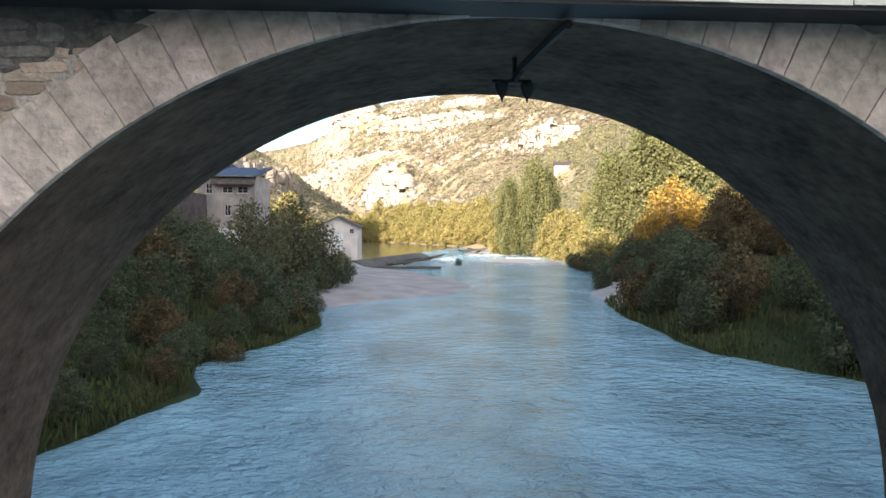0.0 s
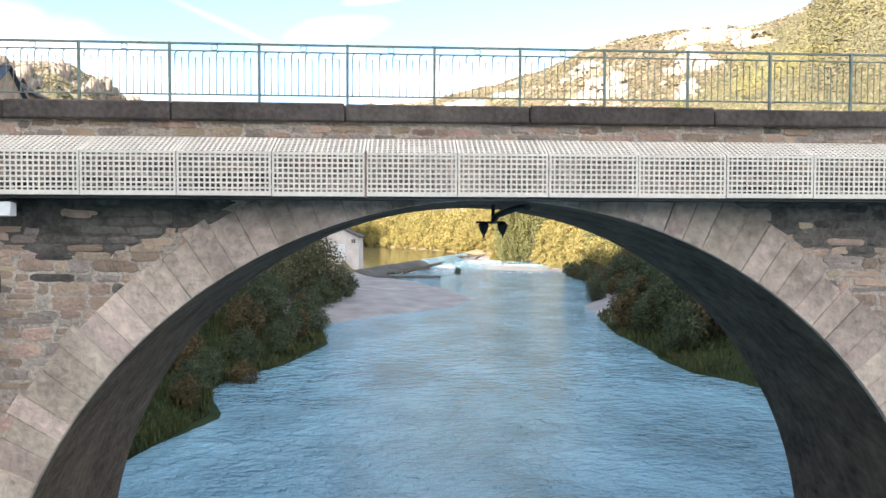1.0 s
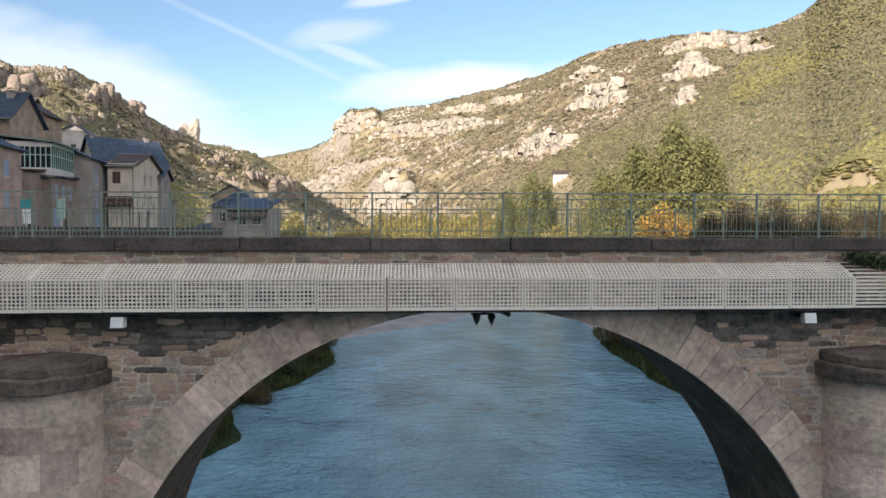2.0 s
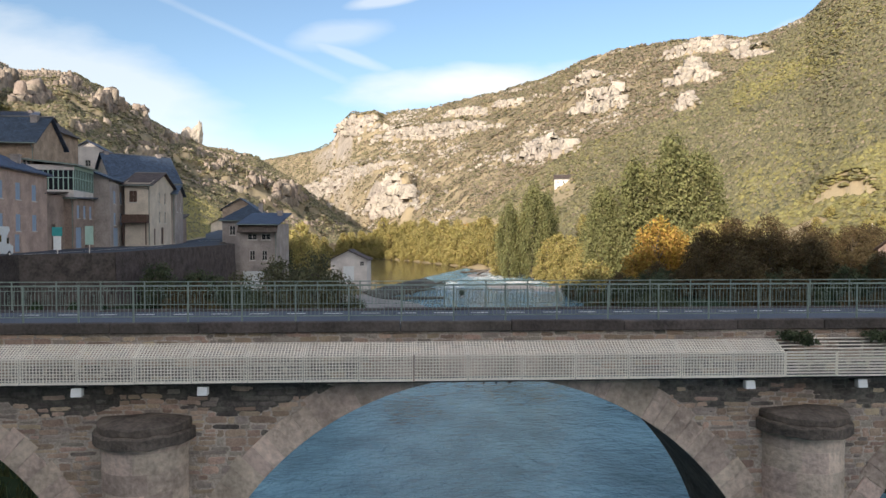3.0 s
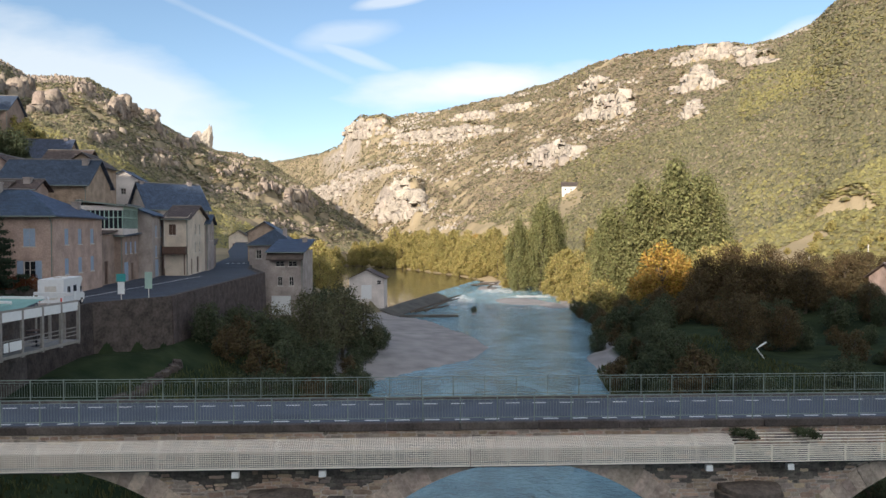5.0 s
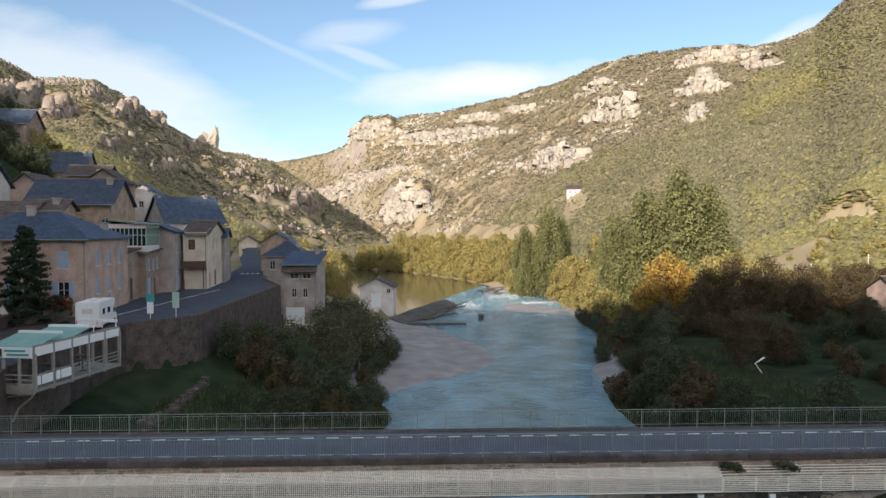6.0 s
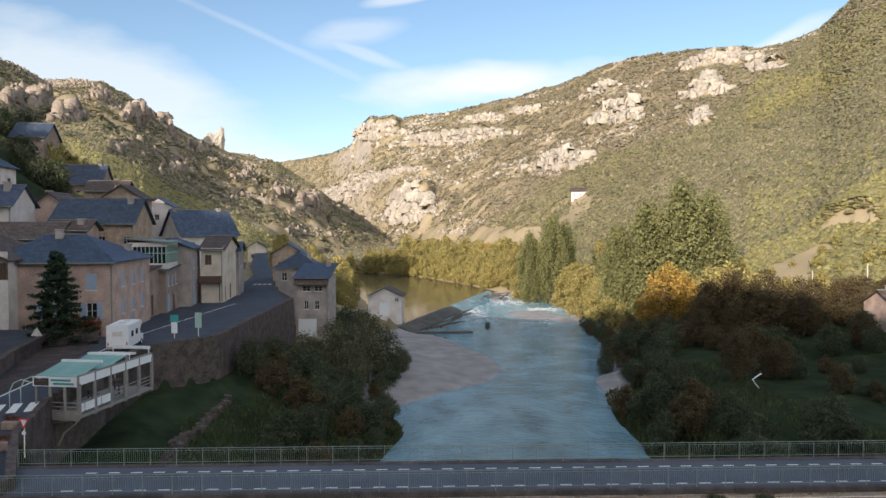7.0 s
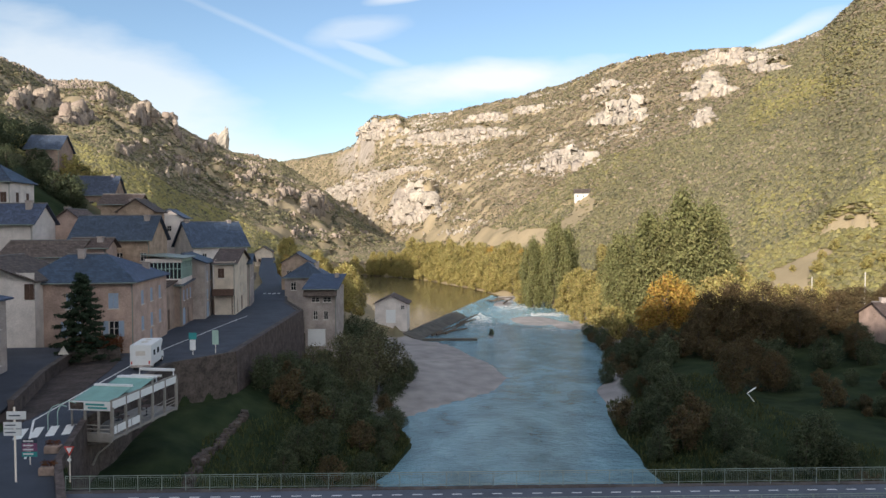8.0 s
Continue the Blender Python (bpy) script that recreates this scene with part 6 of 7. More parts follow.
    # houses along the upper street
    house("rendered house at the street's far end", -33.4, 114, 6, 6, 9, 10.9, 5.6, 1.9, "gable_y", "ochre", "slate", front=row(2, 1.5, 4.5, 2.6, .9, 1.4, "win"))
    house("dark-roofed house behind the mill", -30.4, 102.5, 2, 7.4, 8, 7, 7.5, 2.5, "hip", "mauve", "slate", front=row(2, 1.6, 4.2, 5.0, .9, 1.5, "win"), chimneys=((5.6, 3, .2),))
    house("sunlit cream house at the end of the street", -64, 215, 8, 6, 7, max(9.0, gz(-61, 218) - .3), 5.2, 1.8, "gable_y", "cream", "slate_brown", front=row(2, 1.6, 3.8, 1.6, .8, 1.2, "brown"))
    house("stone house up the hill with a long slate roof", -76.5, 116, 5, 8.6, 7, 25.5, 5.0, 3.8, "gable_x", "brown", "slate", chimneys=((7.4, 3.5, .4),), front=row(3, 1.6, 7, 2.4, .8, 1.2, "win"))
    house("tall dark gabled house among the trees", -86, 118, 6, 6.4, 7, 33.5, 6.5, 3.0, "gable_x", "brown", "slate", front=row(2, 1.8, 4.6, 3.4, .8, 1.2, "win"))
    house("stone barn on the hillside", -58.8, 92, 5, 6, 5, 20.5, 7.2, 1.6, "gable_x", "ochre", "slate_brown", front=row(2, 1.6, 4.4, 4.4, .7, .9, "win"))
    house("ochre gabled house above the long roof", -54.6, 89, 5, 5.6, 6, 19, 7.4, 1.9, "gable_y", "ochre", "slate_brown", chimneys=((1.2, 3, .2),), front=row(2, 1.8, 3.8, 4.8, .7, 1.0, "win"))
    house("small gabled house above the roofs", -54.2, 103, 8, 5.0, 6, 18, 7.5, 1.5, "gable_y", "white", "slate", front=row(1, 2.5, 2.5, 5.0, .8, 1.0, "win"))
    house("old house with a dormer high in the village", -73.2, 78, 4, 7.6, 7, 21.5, 9.2, 2.6, "hip", "white", "slate", front=row(3, 3.0, 6.6, 6.0, .9, 1.5, "brown"), side=row(2, 2, 5, 6.0, .9, 1.5, "brown"))
    house("slate-roofed house among the roofs", -62.2, 62, 4, 8.8, 6, 16, 8.3, 2.4, "gable_x", "white", "slate", chimneys=((7.4, 2.2, .5),))
    house("gabled pink house tucked between the roofs", -56.5, 72, 4, 5, 6, 16, 8.2, 2.0, "gable_y", "pink", "slate_brown", chimneys=((1.2, 3, .5),))
    house("farmhouse on the sunny slope", 90, 405, -10, 12, 7, gz(95, 406) - .3, 3.6, 2.6, "gable_x", "white", "slate_brown", front=row(3, 2, 9, .9, .9, 1.2, "win"))


village()


def rock_pinnacle():
    """The leaning limestone needle on the left-hand ridge."""
    bm = bmesh.new()
    bmesh.ops.create_icosphere(bm, subdivisions=4, radius=1.0)
    for v in bm.verts:
        c = v.co.copy()
        k = 1 + 0.35 * noise.noise(c * 1.6) + 0.18 * noise.noise(c * 4.0)
        w = 1.0 - 0.55 * max(0, c.z)
        v.co = Vector((c.x * 10 * k * w + 5 * max(0, c.z), c.y * 9 * k * w, c.z * 22 * k))
    o = part("rock_pinnacle", bm, M["rock"])
    o.matrix_basis = pose(-308, 1010, gz(-308, 1010) + 8)
    tagged(o, "leaning limestone rock needle on the ridge", "rock")
    bm = bmesh.new()
    bmesh.ops.create_icosphere(bm, subdivisions=3, radius=1.0)
    for v in bm.verts:
        c = v.co.copy()
        k = 1 + 0.4 * noise.noise(c * 1.9 + Vector((5, 2, 1))) + 0.2 * noise.noise(c * 5.0)
        v.co = Vector((c.x * 8 * k, c.y * 8 * k, c.z * 15 * k))
    o = part("rock_pinnacle", bm, M["rock"])
    o.matrix_basis = pose(-322, 1008, gz(-322, 1008) + 2)
    tagged(o, "smaller limestone stump beside the rock needle", "rock")


rock_pinnacle()


# ---- street and its retaining wall ----
def ribbon(name, left, right, z, material, label, cat, kind="structure", thick=0.12):
    bm = bmesh.new()
    a = [bm.verts.new((x, y, zz)) for (x, y), zz in zip(left, z)]
    b = [bm.verts.new((x, y, zz)) for (x, y), zz in zip(right, z)]
    for i in range(len(a) - 1):
        bm.faces.new((a[i], b[i], b[i + 1], a[i + 1]))
    bmesh.ops.recalc_face_normals(bm, faces=bm.faces)
    for f in bm.faces:
        if f.normal.z < 0:
            f.normal_flip()
    r = bmesh.ops.extrude_face_region(bm, geom=bm.faces[:])
    for v in [v for v in r["geom"] if isinstance(v, bmesh.types.BMVert)]:
        v.co.z += thick
    return tagged(part(name, bm, material), label, cat, kind=kind)


EDGE = ((-24.5, -6), (-21.2, 8), (-24.6, 14), (-27.2, 22.2), (-28.2, 31), (-28.4, 41), (-24.0, 46.5), (-23.5, 82), (-28.8, 96), (-35.5, 130), (-42, 150), (-61, 232))
HOUSE_SIDE = ((-34, -6), (-33, 8), (-32.2, 14), (-31.8, 23.4), (-32, 31), (-34.4, 40.5), (-36.6, 46.6), (-37.0, 76.6), (-36.0, 96), (-41, 130), (-46.8, 150), (-65.5, 232))
ribbon("lane", ((-40, 20), (-42.5, 34), (-47.5, 44)), ((-33.4, 21), (-36.9, 34), (-38.9, 44.6)), [9.1, 9.75, 10.5], M["asphalt"], "narrow grey lane climbing between the houses", "road", thick=1.32)
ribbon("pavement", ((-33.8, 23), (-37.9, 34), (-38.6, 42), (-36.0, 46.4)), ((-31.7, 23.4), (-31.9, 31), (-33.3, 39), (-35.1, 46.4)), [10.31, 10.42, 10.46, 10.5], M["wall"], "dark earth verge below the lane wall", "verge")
ribbon("road", HOUSE_SIDE, EDGE, [10.25, 10.25, 10.28, 10.3, 10.35, 10.44, 10.5, 10.6, 10.7, 11.2, 11.9, 13.2], M["asphalt"], "grey asphalt village street above the river", "road")


def retaining_wall():
    w = tagged(empty("wall_street", pose(0, 0, 0)), "long dark stone retaining wall below the street", "wall", kind="structure")
    bm = bmesh.new()
    for (x0, y0), (x1, y1) in zip(EDGE[:-2], EDGE[1:-2]):
        d = Vector((x1 - x0, y1 - y0, 0)).normalized()
        nrm = Vector((d.y, -d.x, 0))
        for a, b, top in (((x0, y0), (x1, y1), 10.9),):
            p = [Vector((*a, 2.5)) + nrm * 0.45, Vector((*b, 2.5)) + nrm * 0.45, Vector((*b, top)) + nrm * 0.15, Vector((*a, top)) + nrm * 0.15,
                 Vector((*a, top)) - nrm * 0.25, Vector((*b, top)) - nrm * 0.25, Vector((*b, 2.5)) - nrm * 0.25, Vector((*a, 2.5)) - nrm * 0.25]
            v = [bm.verts.new(q) for q in p]
            for f in ((0, 1, 2, 3), (3, 2, 5, 4), (4, 5, 6, 7), (0, 3, 4, 7), (1, 6, 5, 2)):
                bm.faces.new([v[i] for i in f])
    bmesh.ops.recalc_face_normals(bm, faces=bm.faces)
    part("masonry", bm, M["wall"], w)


retaining_wall()



# ---- the village street's furniture ----
def terrace_cafe():
    """A steel and timber terrace built out from the retaining wall, with roller awnings."""
    e = tagged(empty("cafe_terrace", pose(-28.0, 21.9, 9.75, 0, 0, -10) @ Matrix.Diagonal((1, 1, .88, 1))), "grey timber cafe terrace with green canvas awnings jutting from the wall", "terrace")
    L, W = 8.0, 3.0

    def bx(name, dims, mt, label="", bv=0.01):
        return boxpart(name, dims, M[mt], e, label, bv)
    bx("deck", (0, 0, -.2, W, L, 0), "deckwood")
    for k in range(6):
        y = L * k / 5
        bx("post", (W - .16, y - .08 if k else 0, -.3, W, y + .08, 2.75), "deckwood")
        if k < 5:
            y1 = L * (k + 1) / 5
            for z in (.35, .62, .9):
                bx("rail", (W - .1, y + .08, z, W - .05, y1 - .08, z + .07), "deckwood")
            bx("valance", (W - .06, y + .06, 2.15, W - .01, y1 - .06, 2.75), "lampbox", "pale canvas valance")
            if k < 2:
                for q in (0.12, 0.55):
                    bx("banner", (W + .005, y + q, .25, W + .03, y + q + (.35 if q < .2 else .9), .85), "lampbox", "white printed banner")
    for k in range(4):
        bx("post", (W * k / 3 - (.08 if k else 0), 0, 0, W * k / 3 + .08, .12, 2.3), "deckwood")
        bx("post", (W * k / 3 - (.08 if k else 0), L - .12, 0, W * k / 3 + .08, L, 2.5), "deckwood")
    for z in (.3, .58, .88):
        bx("rail", (.1, .02, z, W - .16, .08, z + .07), "deckwood")
    bx("skirt", (0, -.03, -.35, W, .01, .28), "deckwood")
    board = bx("sign_board", (-.1, -.06, 2.05, W - .1, -.01, 2.75), "lampbox", "white banner with green lettering bars and a picture")
    for k, (a, b, z) in enumerate(((1.15, 2.5, 2.45), (1.3, 2.7, 2.2))):
        boxpart("text_bar", (a, -.075, z, b, -.062, z + .14), M["teal"], board, bevel=0)
    boxpart("picture", (0, -.075, 2.12, 1.0, -.062, 2.66), M["slate_brown"], board, bevel=0)
    for k, (y0, y1) in enumerate(((.1, 2.4), (2.6, 5.0), (5.3, 7.8))):
        if k < 2:
            bm = bmesh.new()
            prism(bm, [(y0, 2.72), (y1, 3.25), (y1, 3.29), (y0, 2.76)], .05, W - .05, "x")
            part("awning", bm, M["awning"], e, "faded green canvas awning")
        bx("awning_box", (.05, y1 - .1, 3.2, W - .1, y1 + .12, 3.42), "lampbox", "white awning casing")
        bx("tie_beam", (.0, y0, 2.72, .1, y1, 2.84), "deckwood")
        if k == 2:
            for px, py in ((.06, 5.4), (W - .12, 5.4), (.06, 7.74), (W - .12, 7.74)):
                bx("awning_post", (px - .03, py - .03, 2.7, px + .03, py + .03, 3.3), "lampbox")
            bx("awning_box", (.05, 5.3, 3.2, W - .1, 5.5, 3.36), "lampbox", "white awning casing")
            bx("rolled_canvas", (.3, 6.2, 3.05, W - .3, 6.5, 3.2), "trim", "rolled pale canvas")
    bx("tie_beam", (W - .14, 0, 2.75, W - .02, L, 2.88), "deckwood")
    bm = bmesh.new()
    for x in (.3, 1.9):
        tube(bm, [(x - .5, .2, -2.2), (x - .1, .2, -1.3), (x + .7, .2, -.6), (W - .2, .2, -.3)], .07, 6)
    tube(bm, [(.0, .2, -2.0), (.1, .2, -.3)], .06, 6)
    tube(bm, [(.7, .2, -1.0), (1.0, .2, -.3)], .04, 6)
    part("bracket", bm, M["deckwood"], e, "curved iron bracket")
    bm = bmesh.new()
    for y in (-1.0, -.1):
        tube(bm, [(-.9, y, .0), (-.9, y, 1.9), (-.6, y, 2.5), (-.1, y, 2.75), (.5, y, 2.6)], .035, 6)
    part("entrance_hoop", bm, M["veranda"], e, "green steel entrance hoop")
    for k in range(5):
        t = tagged(empty("cafe_table", pose(-28.0, 21.9, 9.75, 0, 0, -10) @ pose(0.8 + (k % 2) * 1.3, 1.0 + k * 1.45, 0)), "small dark cafe table on the terrace", "table", "tables on the terrace")
        boxpart("tabletop", (-.35, -.35, .7, .35, .35, .74), M["wood"], t)
        boxpart("leg", (-.04, -.04, 0, .04, .04, .7), M["dark"], t)
        boxpart("foot", (-.2, -.2, 0, .2, .2, .03), M["dark"], t)


def camper():
    e = tagged(empty("camper_van", pose(-30.4, 38.8, 10.56, 0, 0, 8) @ Matrix.Scale(.83, 4)), "white camper van on the village street", "vehicle")
    bm = bmesh.new()
    prism(bm, [(0, .45), (4.6, .45), (4.6, 1.9), (5.3, 2.5), (5.1, 2.85), (0.05, 2.85)], -1.12, 1.12, "x")
    bmesh.ops.bevel(bm, geom=bm.edges[:], offset=.06, segments=2, affect="EDGES")
    part("body", bm, M["lampbox"], e)
    bm = bmesh.new()
    prism(bm, [(4.55, .4), (6.2, .4), (6.25, 1.1), (5.6, 1.3), (5.0, 2.0), (4.55, 2.0)], -1.0, 1.0, "x")
    bmesh.ops.bevel(bm, geom=bm.edges[:], offset=.05, segments=2, affect="EDGES")
    part("cab", bm, M["lampbox"], e)
    for y0, y1 in ((1.0, 1.8), (2.6, 3.5)):
        boxpart("side_window", (1.115, y0, 1.5, 1.13, y1, 2.1), M["glass"], e)
    boxpart("cab_window", (1.0, 4.75, 1.3, 1.012, 5.3, 1.85), M["glass"], e)
    boxpart("rear_window", (-.5, -.015, 1.7, .5, .0, 2.2), M["trim"], e)
    boxpart("bumper", (-1.05, -.1, .4, 1.05, .0, .65), M["mauve"], e)
    boxpart("number_plate", (-.26, -.115, .52, .26, -.1, .62), M["trim"], e, bevel=0)
    for x in (-1.0, .85):
        boxpart("rear_light", (x, -.03, .75, x + .14, -.0, 1.1), M["red"], e)
    boxpart("roof_vent", (-.3, 1.5, 2.85, .3, 2.1, 2.97), M["trim"], e)
    boxpart("roof_vent", (-.25, 3.3, 2.85, .25, 3.8, 2.95), M["trim"], e)
    for x in (-.92, .92):
        for y in (1.1, 5.3):
            bm = bmesh.new()
            bmesh.ops.create_cone(bm, cap_ends=True, segments=18, radius1=.34, radius2=.34, depth=.24, matrix=Matrix.Translation((x, y, .34)) @ pose(0, 0, 0, 0, 90, 0))
            w = part("wheel", bm, M["rubber"], e)
            bm = bmesh.new()
            bmesh.ops.create_cone(bm, cap_ends=True, segments=14, radius1=.2, radius2=.18, depth=.26, matrix=Matrix.Translation((x, y, .34)) @ pose(0, 0, 0, 0, 90, 0))
            part("rim", bm, M["grille"], w)


def post_sign(name, label, x, y, z, boards, height, r=.035):
    e = tagged(empty(name, pose(x, y, z)), label, "sign")
    bm = bmesh.new()
    tube(bm, [(0, 0, -.2), (0, 0, height)], r, 8)
    part("pole", bm, M["grille"], e)
    for dims, mt, lab in boards:
        boxpart("board", dims, M[mt], e, lab, .008)
    return e


def signs():
    post_sign("information_board", "white and teal information board by the street wall", -28.2, 46.3, 10.6, (((-.4, -.05, 1.6, .4, -.02, 2.3), "teal", "teal header"), ((-.3, -.05, .5, .3, -.02, 1.58), "lampbox", "white panel")), 2.3)
    post_sign("information_board", "pale teal bus stop board by the street wall", -26.2, 47.3, 10.6, (((-.33, -.05, .9, .33, -.02, 2.4), "veranda", "pale green panel"),), 2.4)
    p = post_sign("direction_sign", "tall pole with white direction arrows at the bridge end", -25.75, 12.0, 10.35, (((-.38, -.06, 3.35, .62, -.03, 3.78), "lampbox", "white arrow board"), ((-.55, -.06, 2.88, .38, -.03, 3.22), "lampbox", "white arrow board"), ((-.55, -.06, 2.5, .38, -.03, 2.84), "lampbox", "white arrow board")), 4.0, .05)
    for z, a, b in ((3.5, -.25, .45), (3.0, -.45, .2), (2.62, -.45, .2)):
        boxpart("text_bar", (a, -.075, z + .03, b - .12, -.062, z + .09), M["slate"], p, "dark lettering bar", 0)
    h = post_sign("hotel_sign", "purple and teal panel of local businesses on a post", -26.5, 14.6, 10.3, (((-.42, -.05, .86, .42, -.02, 1.08), "purple", ""), ((-.42, -.05, 1.1, .42, -.02, 1.32), "purple", ""), ((-.42, -.05, 1.34, .42, -.02, 1.55), "slate", ""), ((-.42, -.05, .56, .42, -.02, .84), "teal", "")), 1.6)
    for z in (.93, 1.17, 1.41, .68):
        boxpart("text_bar", (-.34, -.062, z, .22, -.051, z + .08), M["lampbox"], h, "white lettering bar", 0)
    g = tagged(empty("give_way_sign", pose(-22.95, 12.0, 10.35) @ Matrix.Scale(.8, 4)), "red and white triangular give-way sign by the railing's end", "sign")
    bm = bmesh.new()
    tube(bm, [(0, 0, 0), (0, 0, 2.3)], .035, 8)
    part("pole", bm, M["grille"], g)
    bm = bmesh.new()
    prism(bm, [(-.34, 2.38), (0, 1.72), (.34, 2.38)], -.06, -.04, "y")
    part("triangle", bm, M["red"], g)
    bm = bmesh.new()
    prism(bm, [(-.2, 2.3), (0, 1.9), (.2, 2.3)], -.072, -.061, "y")
    part("triangle_face", bm, M["lampbox"], g)
    bm = bmesh.new()
    bmesh.ops.create_cone(bm, cap_ends=True, segments=16, radius1=.13, radius2=.13, depth=.02, matrix=Matrix.Translation((0, -.05, 1.5)) @ pose(0, 0, 0, 90, 0, 0))
    part("plate", bm, M["lampbox"], g)
    t = tagged(empty("warning_sign", pose(-38.4, 40.8, gz(-38.4, 40.8))), "white triangular sign seen from behind at the lane", "sign")
    bm = bmesh.new()
    tube(bm, [(0, 0, 0), (0, 0, 2.2)], .035, 8)
    part("pole", bm, M["grille"], t)
    bm = bmesh.new()
    prism(bm, [(-.5, 1.5), (.5, 1.5), (0, 2.35)], -.03, -.01, "y")
    part("triangle", bm, M["trim"], t)


def planter(x, y, z):
    e = tagged(empty("planter", pose(x, y, z)), "stone trough with dark red autumn flowers", "planter", "planters at the bridge end")
    bm = bmesh.new()
    box(bm, -.45, -.25, 0, .45, .25, .45, .04)
    part("trough", bm, M["brown"], e)
    o = new("flowers", leaf_cloud("flowers", [((-.2, 0, .6), (.25, .2, .2)), ((.2, 0, .6), (.25, .2, .2))], 160, .06, M["hedge_leaf"], 5))
    o.parent = e


def fir_tree(x, y, z, h):
    e = tagged(empty("fir_tree", pose(x, y, z)), "dark green fir tree in front of the pink house", "tree")
    bm = bmesh.new()
    tube(bm, [(0, 0, -.4), (0, 0, h * .95)], .18, 7, .02)
    rnd = random.Random(2)
    blobs = []
    for k in range(60):
        f = .06 + .92 * k / 60
        r = (1 - f) ** .75 * 3.3 * rnd.uniform(.75, 1.15)
        a = k * 2.4
        for q in (.45, .9):
            c = (math.cos(a) * r * q, math.sin(a) * r * q, h * f - .25 * r * q)
            blobs.append((c, (.42 + .3 * (1 - f), .42 + .3 * (1 - f), .22)))
        tube(bm, [(0, 0, h * f), (math.cos(a) * r, math.sin(a) * r, h * f - .25 * r)], .03, 4, .01)
    part("trunk", bm, M["bark"], e)
    o = new("crown", leaf_cloud("crown", blobs, 11000, .14, M["leaf_fir"], 9))
    o.parent = e


def hedge(x0, y0, x1, y1, z, h, mt, label):
    e = tagged(empty("hedge", pose(x0, y0, z)), label, "hedge")
    n = 9
    blobs = []
    for k in range(n):
        t = (k + .5) / n
        for zz in (.3, .75):
            blobs.append((((x1 - x0) * t, (y1 - y0) * t, h * zz), (math.hypot(x1 - x0, y1 - y0) / n * .75, .55, h * .32)))
    o = new("foliage", leaf_cloud("foliage", blobs, 3600, .11, M[mt], 13))
    o.parent = e
    bm = bmesh.new()
    for k in range(5):
        t = k / 4
        tube(bm, [((x1 - x0) * t, (y1 - y0) * t, -.2), ((x1 - x0) * t, (y1 - y0) * t, h * .7)], .03, 5)
    part("stems", bm, M["bark"], e)


def low_wall(name, pts, z0, z1, thick, mt, label):
    """A low wall through the points, capped with slabs."""
    w = tagged(empty(name, pose(0, 0, 0)), label, "wall", kind="structure")
    for (x0, y0), (x1, y1) in zip(pts, pts[1:]):
        L = math.hypot(x1 - x0, y1 - y0)
        m = pose(x0, y0, 0, 0, 0, math.degrees(math.atan2(y1 - y0, x1 - x0)))
        boxpart("masonry", (0, -thick / 2, z0, L, thick / 2, z1), M[mt], w, bevel=.02, m=m)
        k = 0
        while k < L:
            s = min(1.3, L - k)
            boxpart("coping_slab", (k + .005, -thick / 2 - .04, z1 + .003, k + s - .005, thick / 2 + .04, z1 + .09), M["trim" if mt == "mauve" else "coping"], w, bevel=.012, m=m)
            k += s


def utility_pole(x, y, h, label):
    e = tagged(empty("utility_pole", pose(x, y, gz(x, y))), label, "pole", "poles on the right bank road")
    bm = bmesh.new()
    tube(bm, [(0, 0, -.5), (0, 0, h)], .14, 8, .09)
    part("pole", bm, M["trim"], e)
    boxpart("arm", (-.6, -.05, h - .6, .6, .05, h - .5), M["dark"], e)


def garden_rubble():
    w = tagged(empty("rubble_wall", pose(0, 0, 0)), "tumbledown dry-stone wall in the riverside garden", "wall")
    rnd = random.Random(17)
    for k in range(110):
        f = k / 110
        x, y = -21.0 - 1.2 * math.sin(f * 2.6) + rnd.uniform(-.25, .25), 21 + 21 * f
        s = rnd.uniform(.16, .34)
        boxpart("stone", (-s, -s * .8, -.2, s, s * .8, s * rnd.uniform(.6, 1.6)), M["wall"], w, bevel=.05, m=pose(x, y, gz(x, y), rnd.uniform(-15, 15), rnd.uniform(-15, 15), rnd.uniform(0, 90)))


def dead_branch():
    o = bmesh.new()
    tube(o, [(.9, .1, 1.9), (.2, 0, 1.5), (-.1, 0, 1.3), (.3, .1, .8), (.9, .2, .1), (1.2, .2, -.6)], .09, 7, .05)
    ob = part("dead_branch", o, M["lampbox"])
    ob.matrix_basis = pose(31.6, 50.6, 3.8)
    tagged(ob, "bleached white dead branch among the dark bushes", "branch")


def duct_plants():
    for x, z, s in ((8.3, 10.12, .42), (10.35, 10.12, .45)):
        e = tagged(empty("wall_plant", pose(x, FACE - .25, z)), "dark creeping plant growing over the duct and parapet", "plant", "plants on the bridge")
        o = new("foliage", leaf_cloud("foliage", [((0, 0, 0), (s, .2, s * .3)), ((s * .6, -.05, -.1), (s * .5, .2, s * .25)), ((-.5 * s, 0, .05), (s * .6, .2, s * .2))], 420, .055, M["leaf_dark"], int(x * 10)))
        o.parent = e
        bm = bmesh.new()
        tube(bm, [(0, .25, -.1), (0, .1, 0), (s * .6, 0, -.05)], .012, 5)
        part("stem", bm, M["bark"], e)


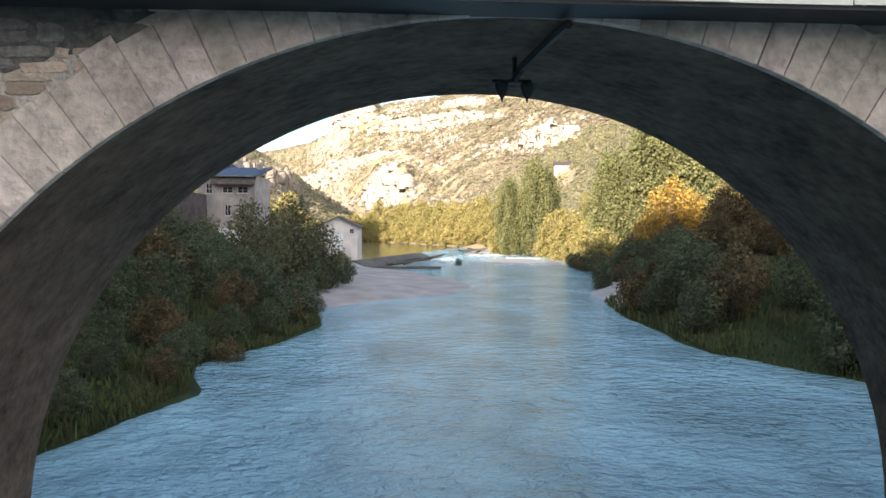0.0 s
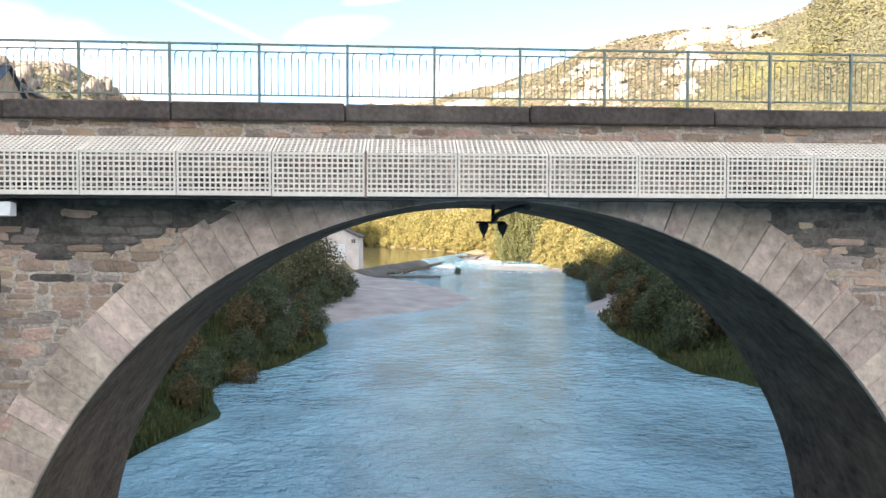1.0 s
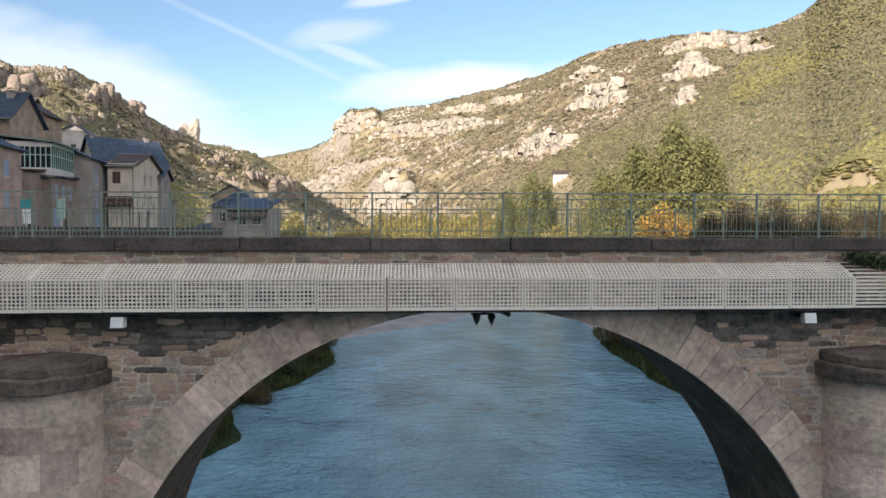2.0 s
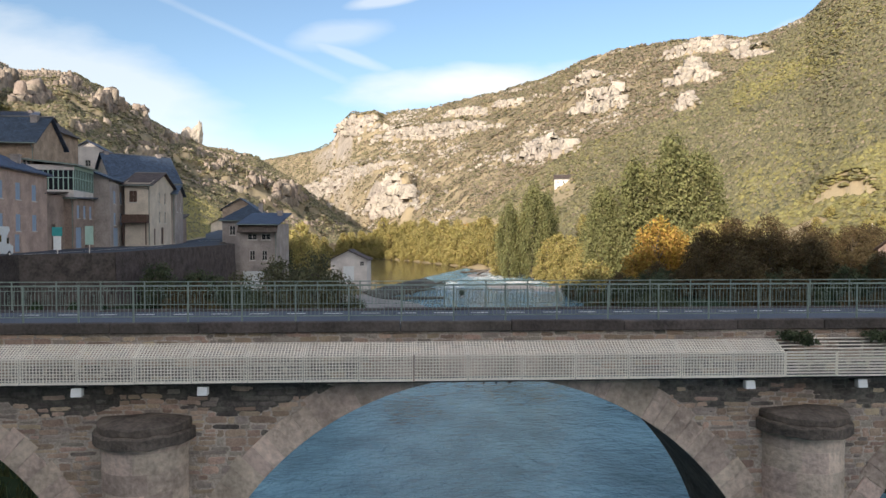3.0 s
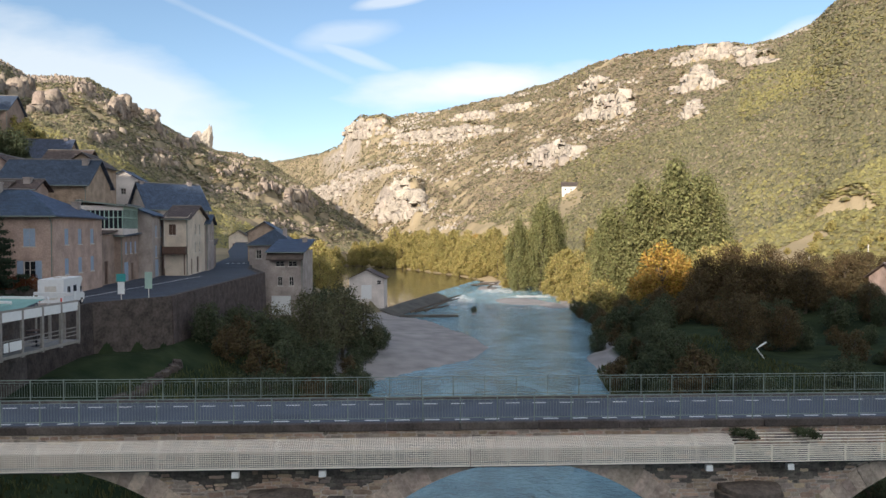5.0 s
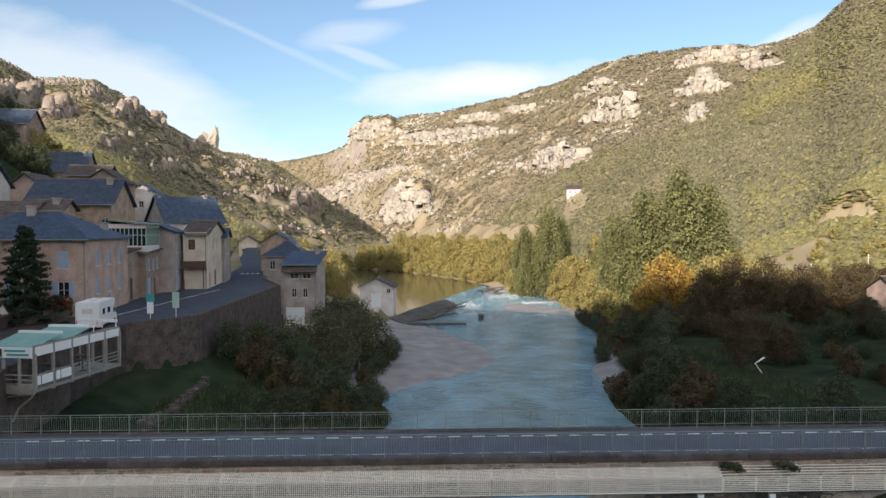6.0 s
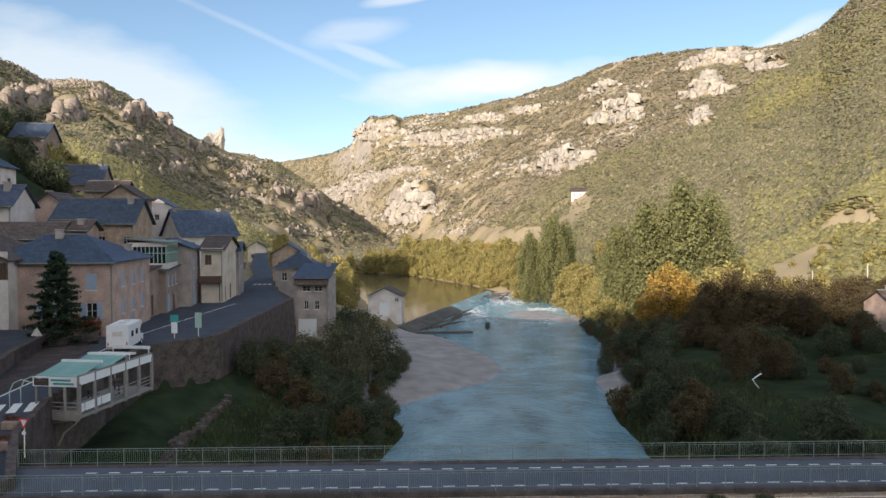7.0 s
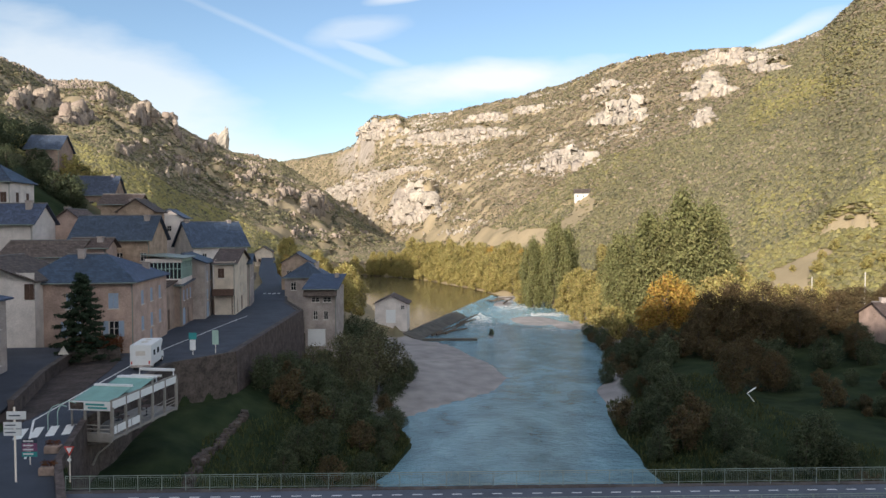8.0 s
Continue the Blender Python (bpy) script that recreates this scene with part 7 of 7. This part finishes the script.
def street_line():
    line = tagged(empty("road_marking", pose(0, 0, 0)), "white edge line along the village street", "road marking")
    pts = ((-27.3, 15.5), (-31.3, 23.4), (-31.8, 31), (-32.6, 46.6), (-31.0, 70), (-30.4, 76))
    zs = (10.42, 10.43, 10.48, 10.63, 10.72, 10.74)
    for (a, b), za, zb in zip(zip(pts, pts[1:]), zs, zs[1:]):
        d = Vector((b[0] - a[0], b[1] - a[1], 0)).normalized()
        nrm = Vector((-d.y, d.x, 0)) * .07
        bm = bmesh.new()
        vs = [bm.verts.new(v) for v in (Vector((*a, za)) + nrm, Vector((*a, za)) - nrm, Vector((*b, zb)) - nrm, Vector((*b, zb)) + nrm)]
        f = bm.faces.new(vs)
        r = bmesh.ops.extrude_face_region(bm, geom=[f])
        for v in r["geom"]:
            if isinstance(v, bmesh.types.BMVert):
                v.co.z += .006
        bmesh.ops.recalc_face_normals(bm, faces=bm.faces)
        part("line", bm, M["line"], line)
    cross = tagged(empty("pedestrian_crossing", pose(-30.6, 20.2, 10.43, 0, 0, 20)), "white zebra crossing at the bridge end", "road marking")
    far = tagged(empty("pedestrian_crossing", pose(-35.3, 106.5, 11.03, 0, 0, 4)), "worn white crossing at the top of the street", "road marking")
    for k in range(4):
        boxpart("stripe", (0.9 * k, -.9, 0, 0.9 * k + .5, .9, .012), M["line"], far, bevel=0)
    for k in range(4):
        boxpart("stripe", (0.9 * k, -1.2, 0, 0.9 * k + .5, 1.2, .006), M["line"], cross, bevel=0)


terrace_cafe()
camper()
signs()
planter(-26.3, 16.6, 10.4)
planter(-24.6, 13.0, 10.4)
fir_tree(-38.0, 43.6, 10.8, 8.6)
hedge(-40.2, 45.3, -35.2, 45.9, 10.9, 1.8, "hedge_leaf", "clipped red-brown beech hedge below the pink house")
low_wall("wall_lane", ((-33.2, 24), (-36.6, 34), (-38.6, 42.4), (-35.0, 45.0)), 9.5, 11.6, .4, "wall", "dark stone wall between the lane and the street")
low_wall("wall_parapet", ((-28.8, 31), (-29.0, 41), (-24.6, 46.7), (-24.1, 82), (-29.4, 96)), 10.2, 10.72, .35, "wall", "low stone parapet along the street edge")
utility_pole(87, 115, 11, "pale utility pole beside the road")
utility_pole(74, 112, 6, "slim timber pole on the grassy bank")
utility_pole(96, 150, 7, "lamp post on the slope")
garden_rubble()
dead_branch()
duct_plants()
street_line()
house("pink house at the edge of the trees", 62.5, 72, -4, 8, 8, 5.0, 5.2, 2.0, "gable_x", "pink", "slate_brown", front=row(2, 2, 5.5, 2.6, .9, 1.3, "win"), chimneys=((1.2, 4, .8),))
house("small white shelter by the road", 84, 118, -8, 3, 3, gz(84, 118), 2.6, .5, "shed", "white", "slate_brown")
house("white farm cottage above the pool", 27, 300, -14, 7, 6, gz(29, 303), 4, 2.2, "gable_y", "white", "slate_brown")

# ---- pieces of the bridge's masonry ----
arch_rings()
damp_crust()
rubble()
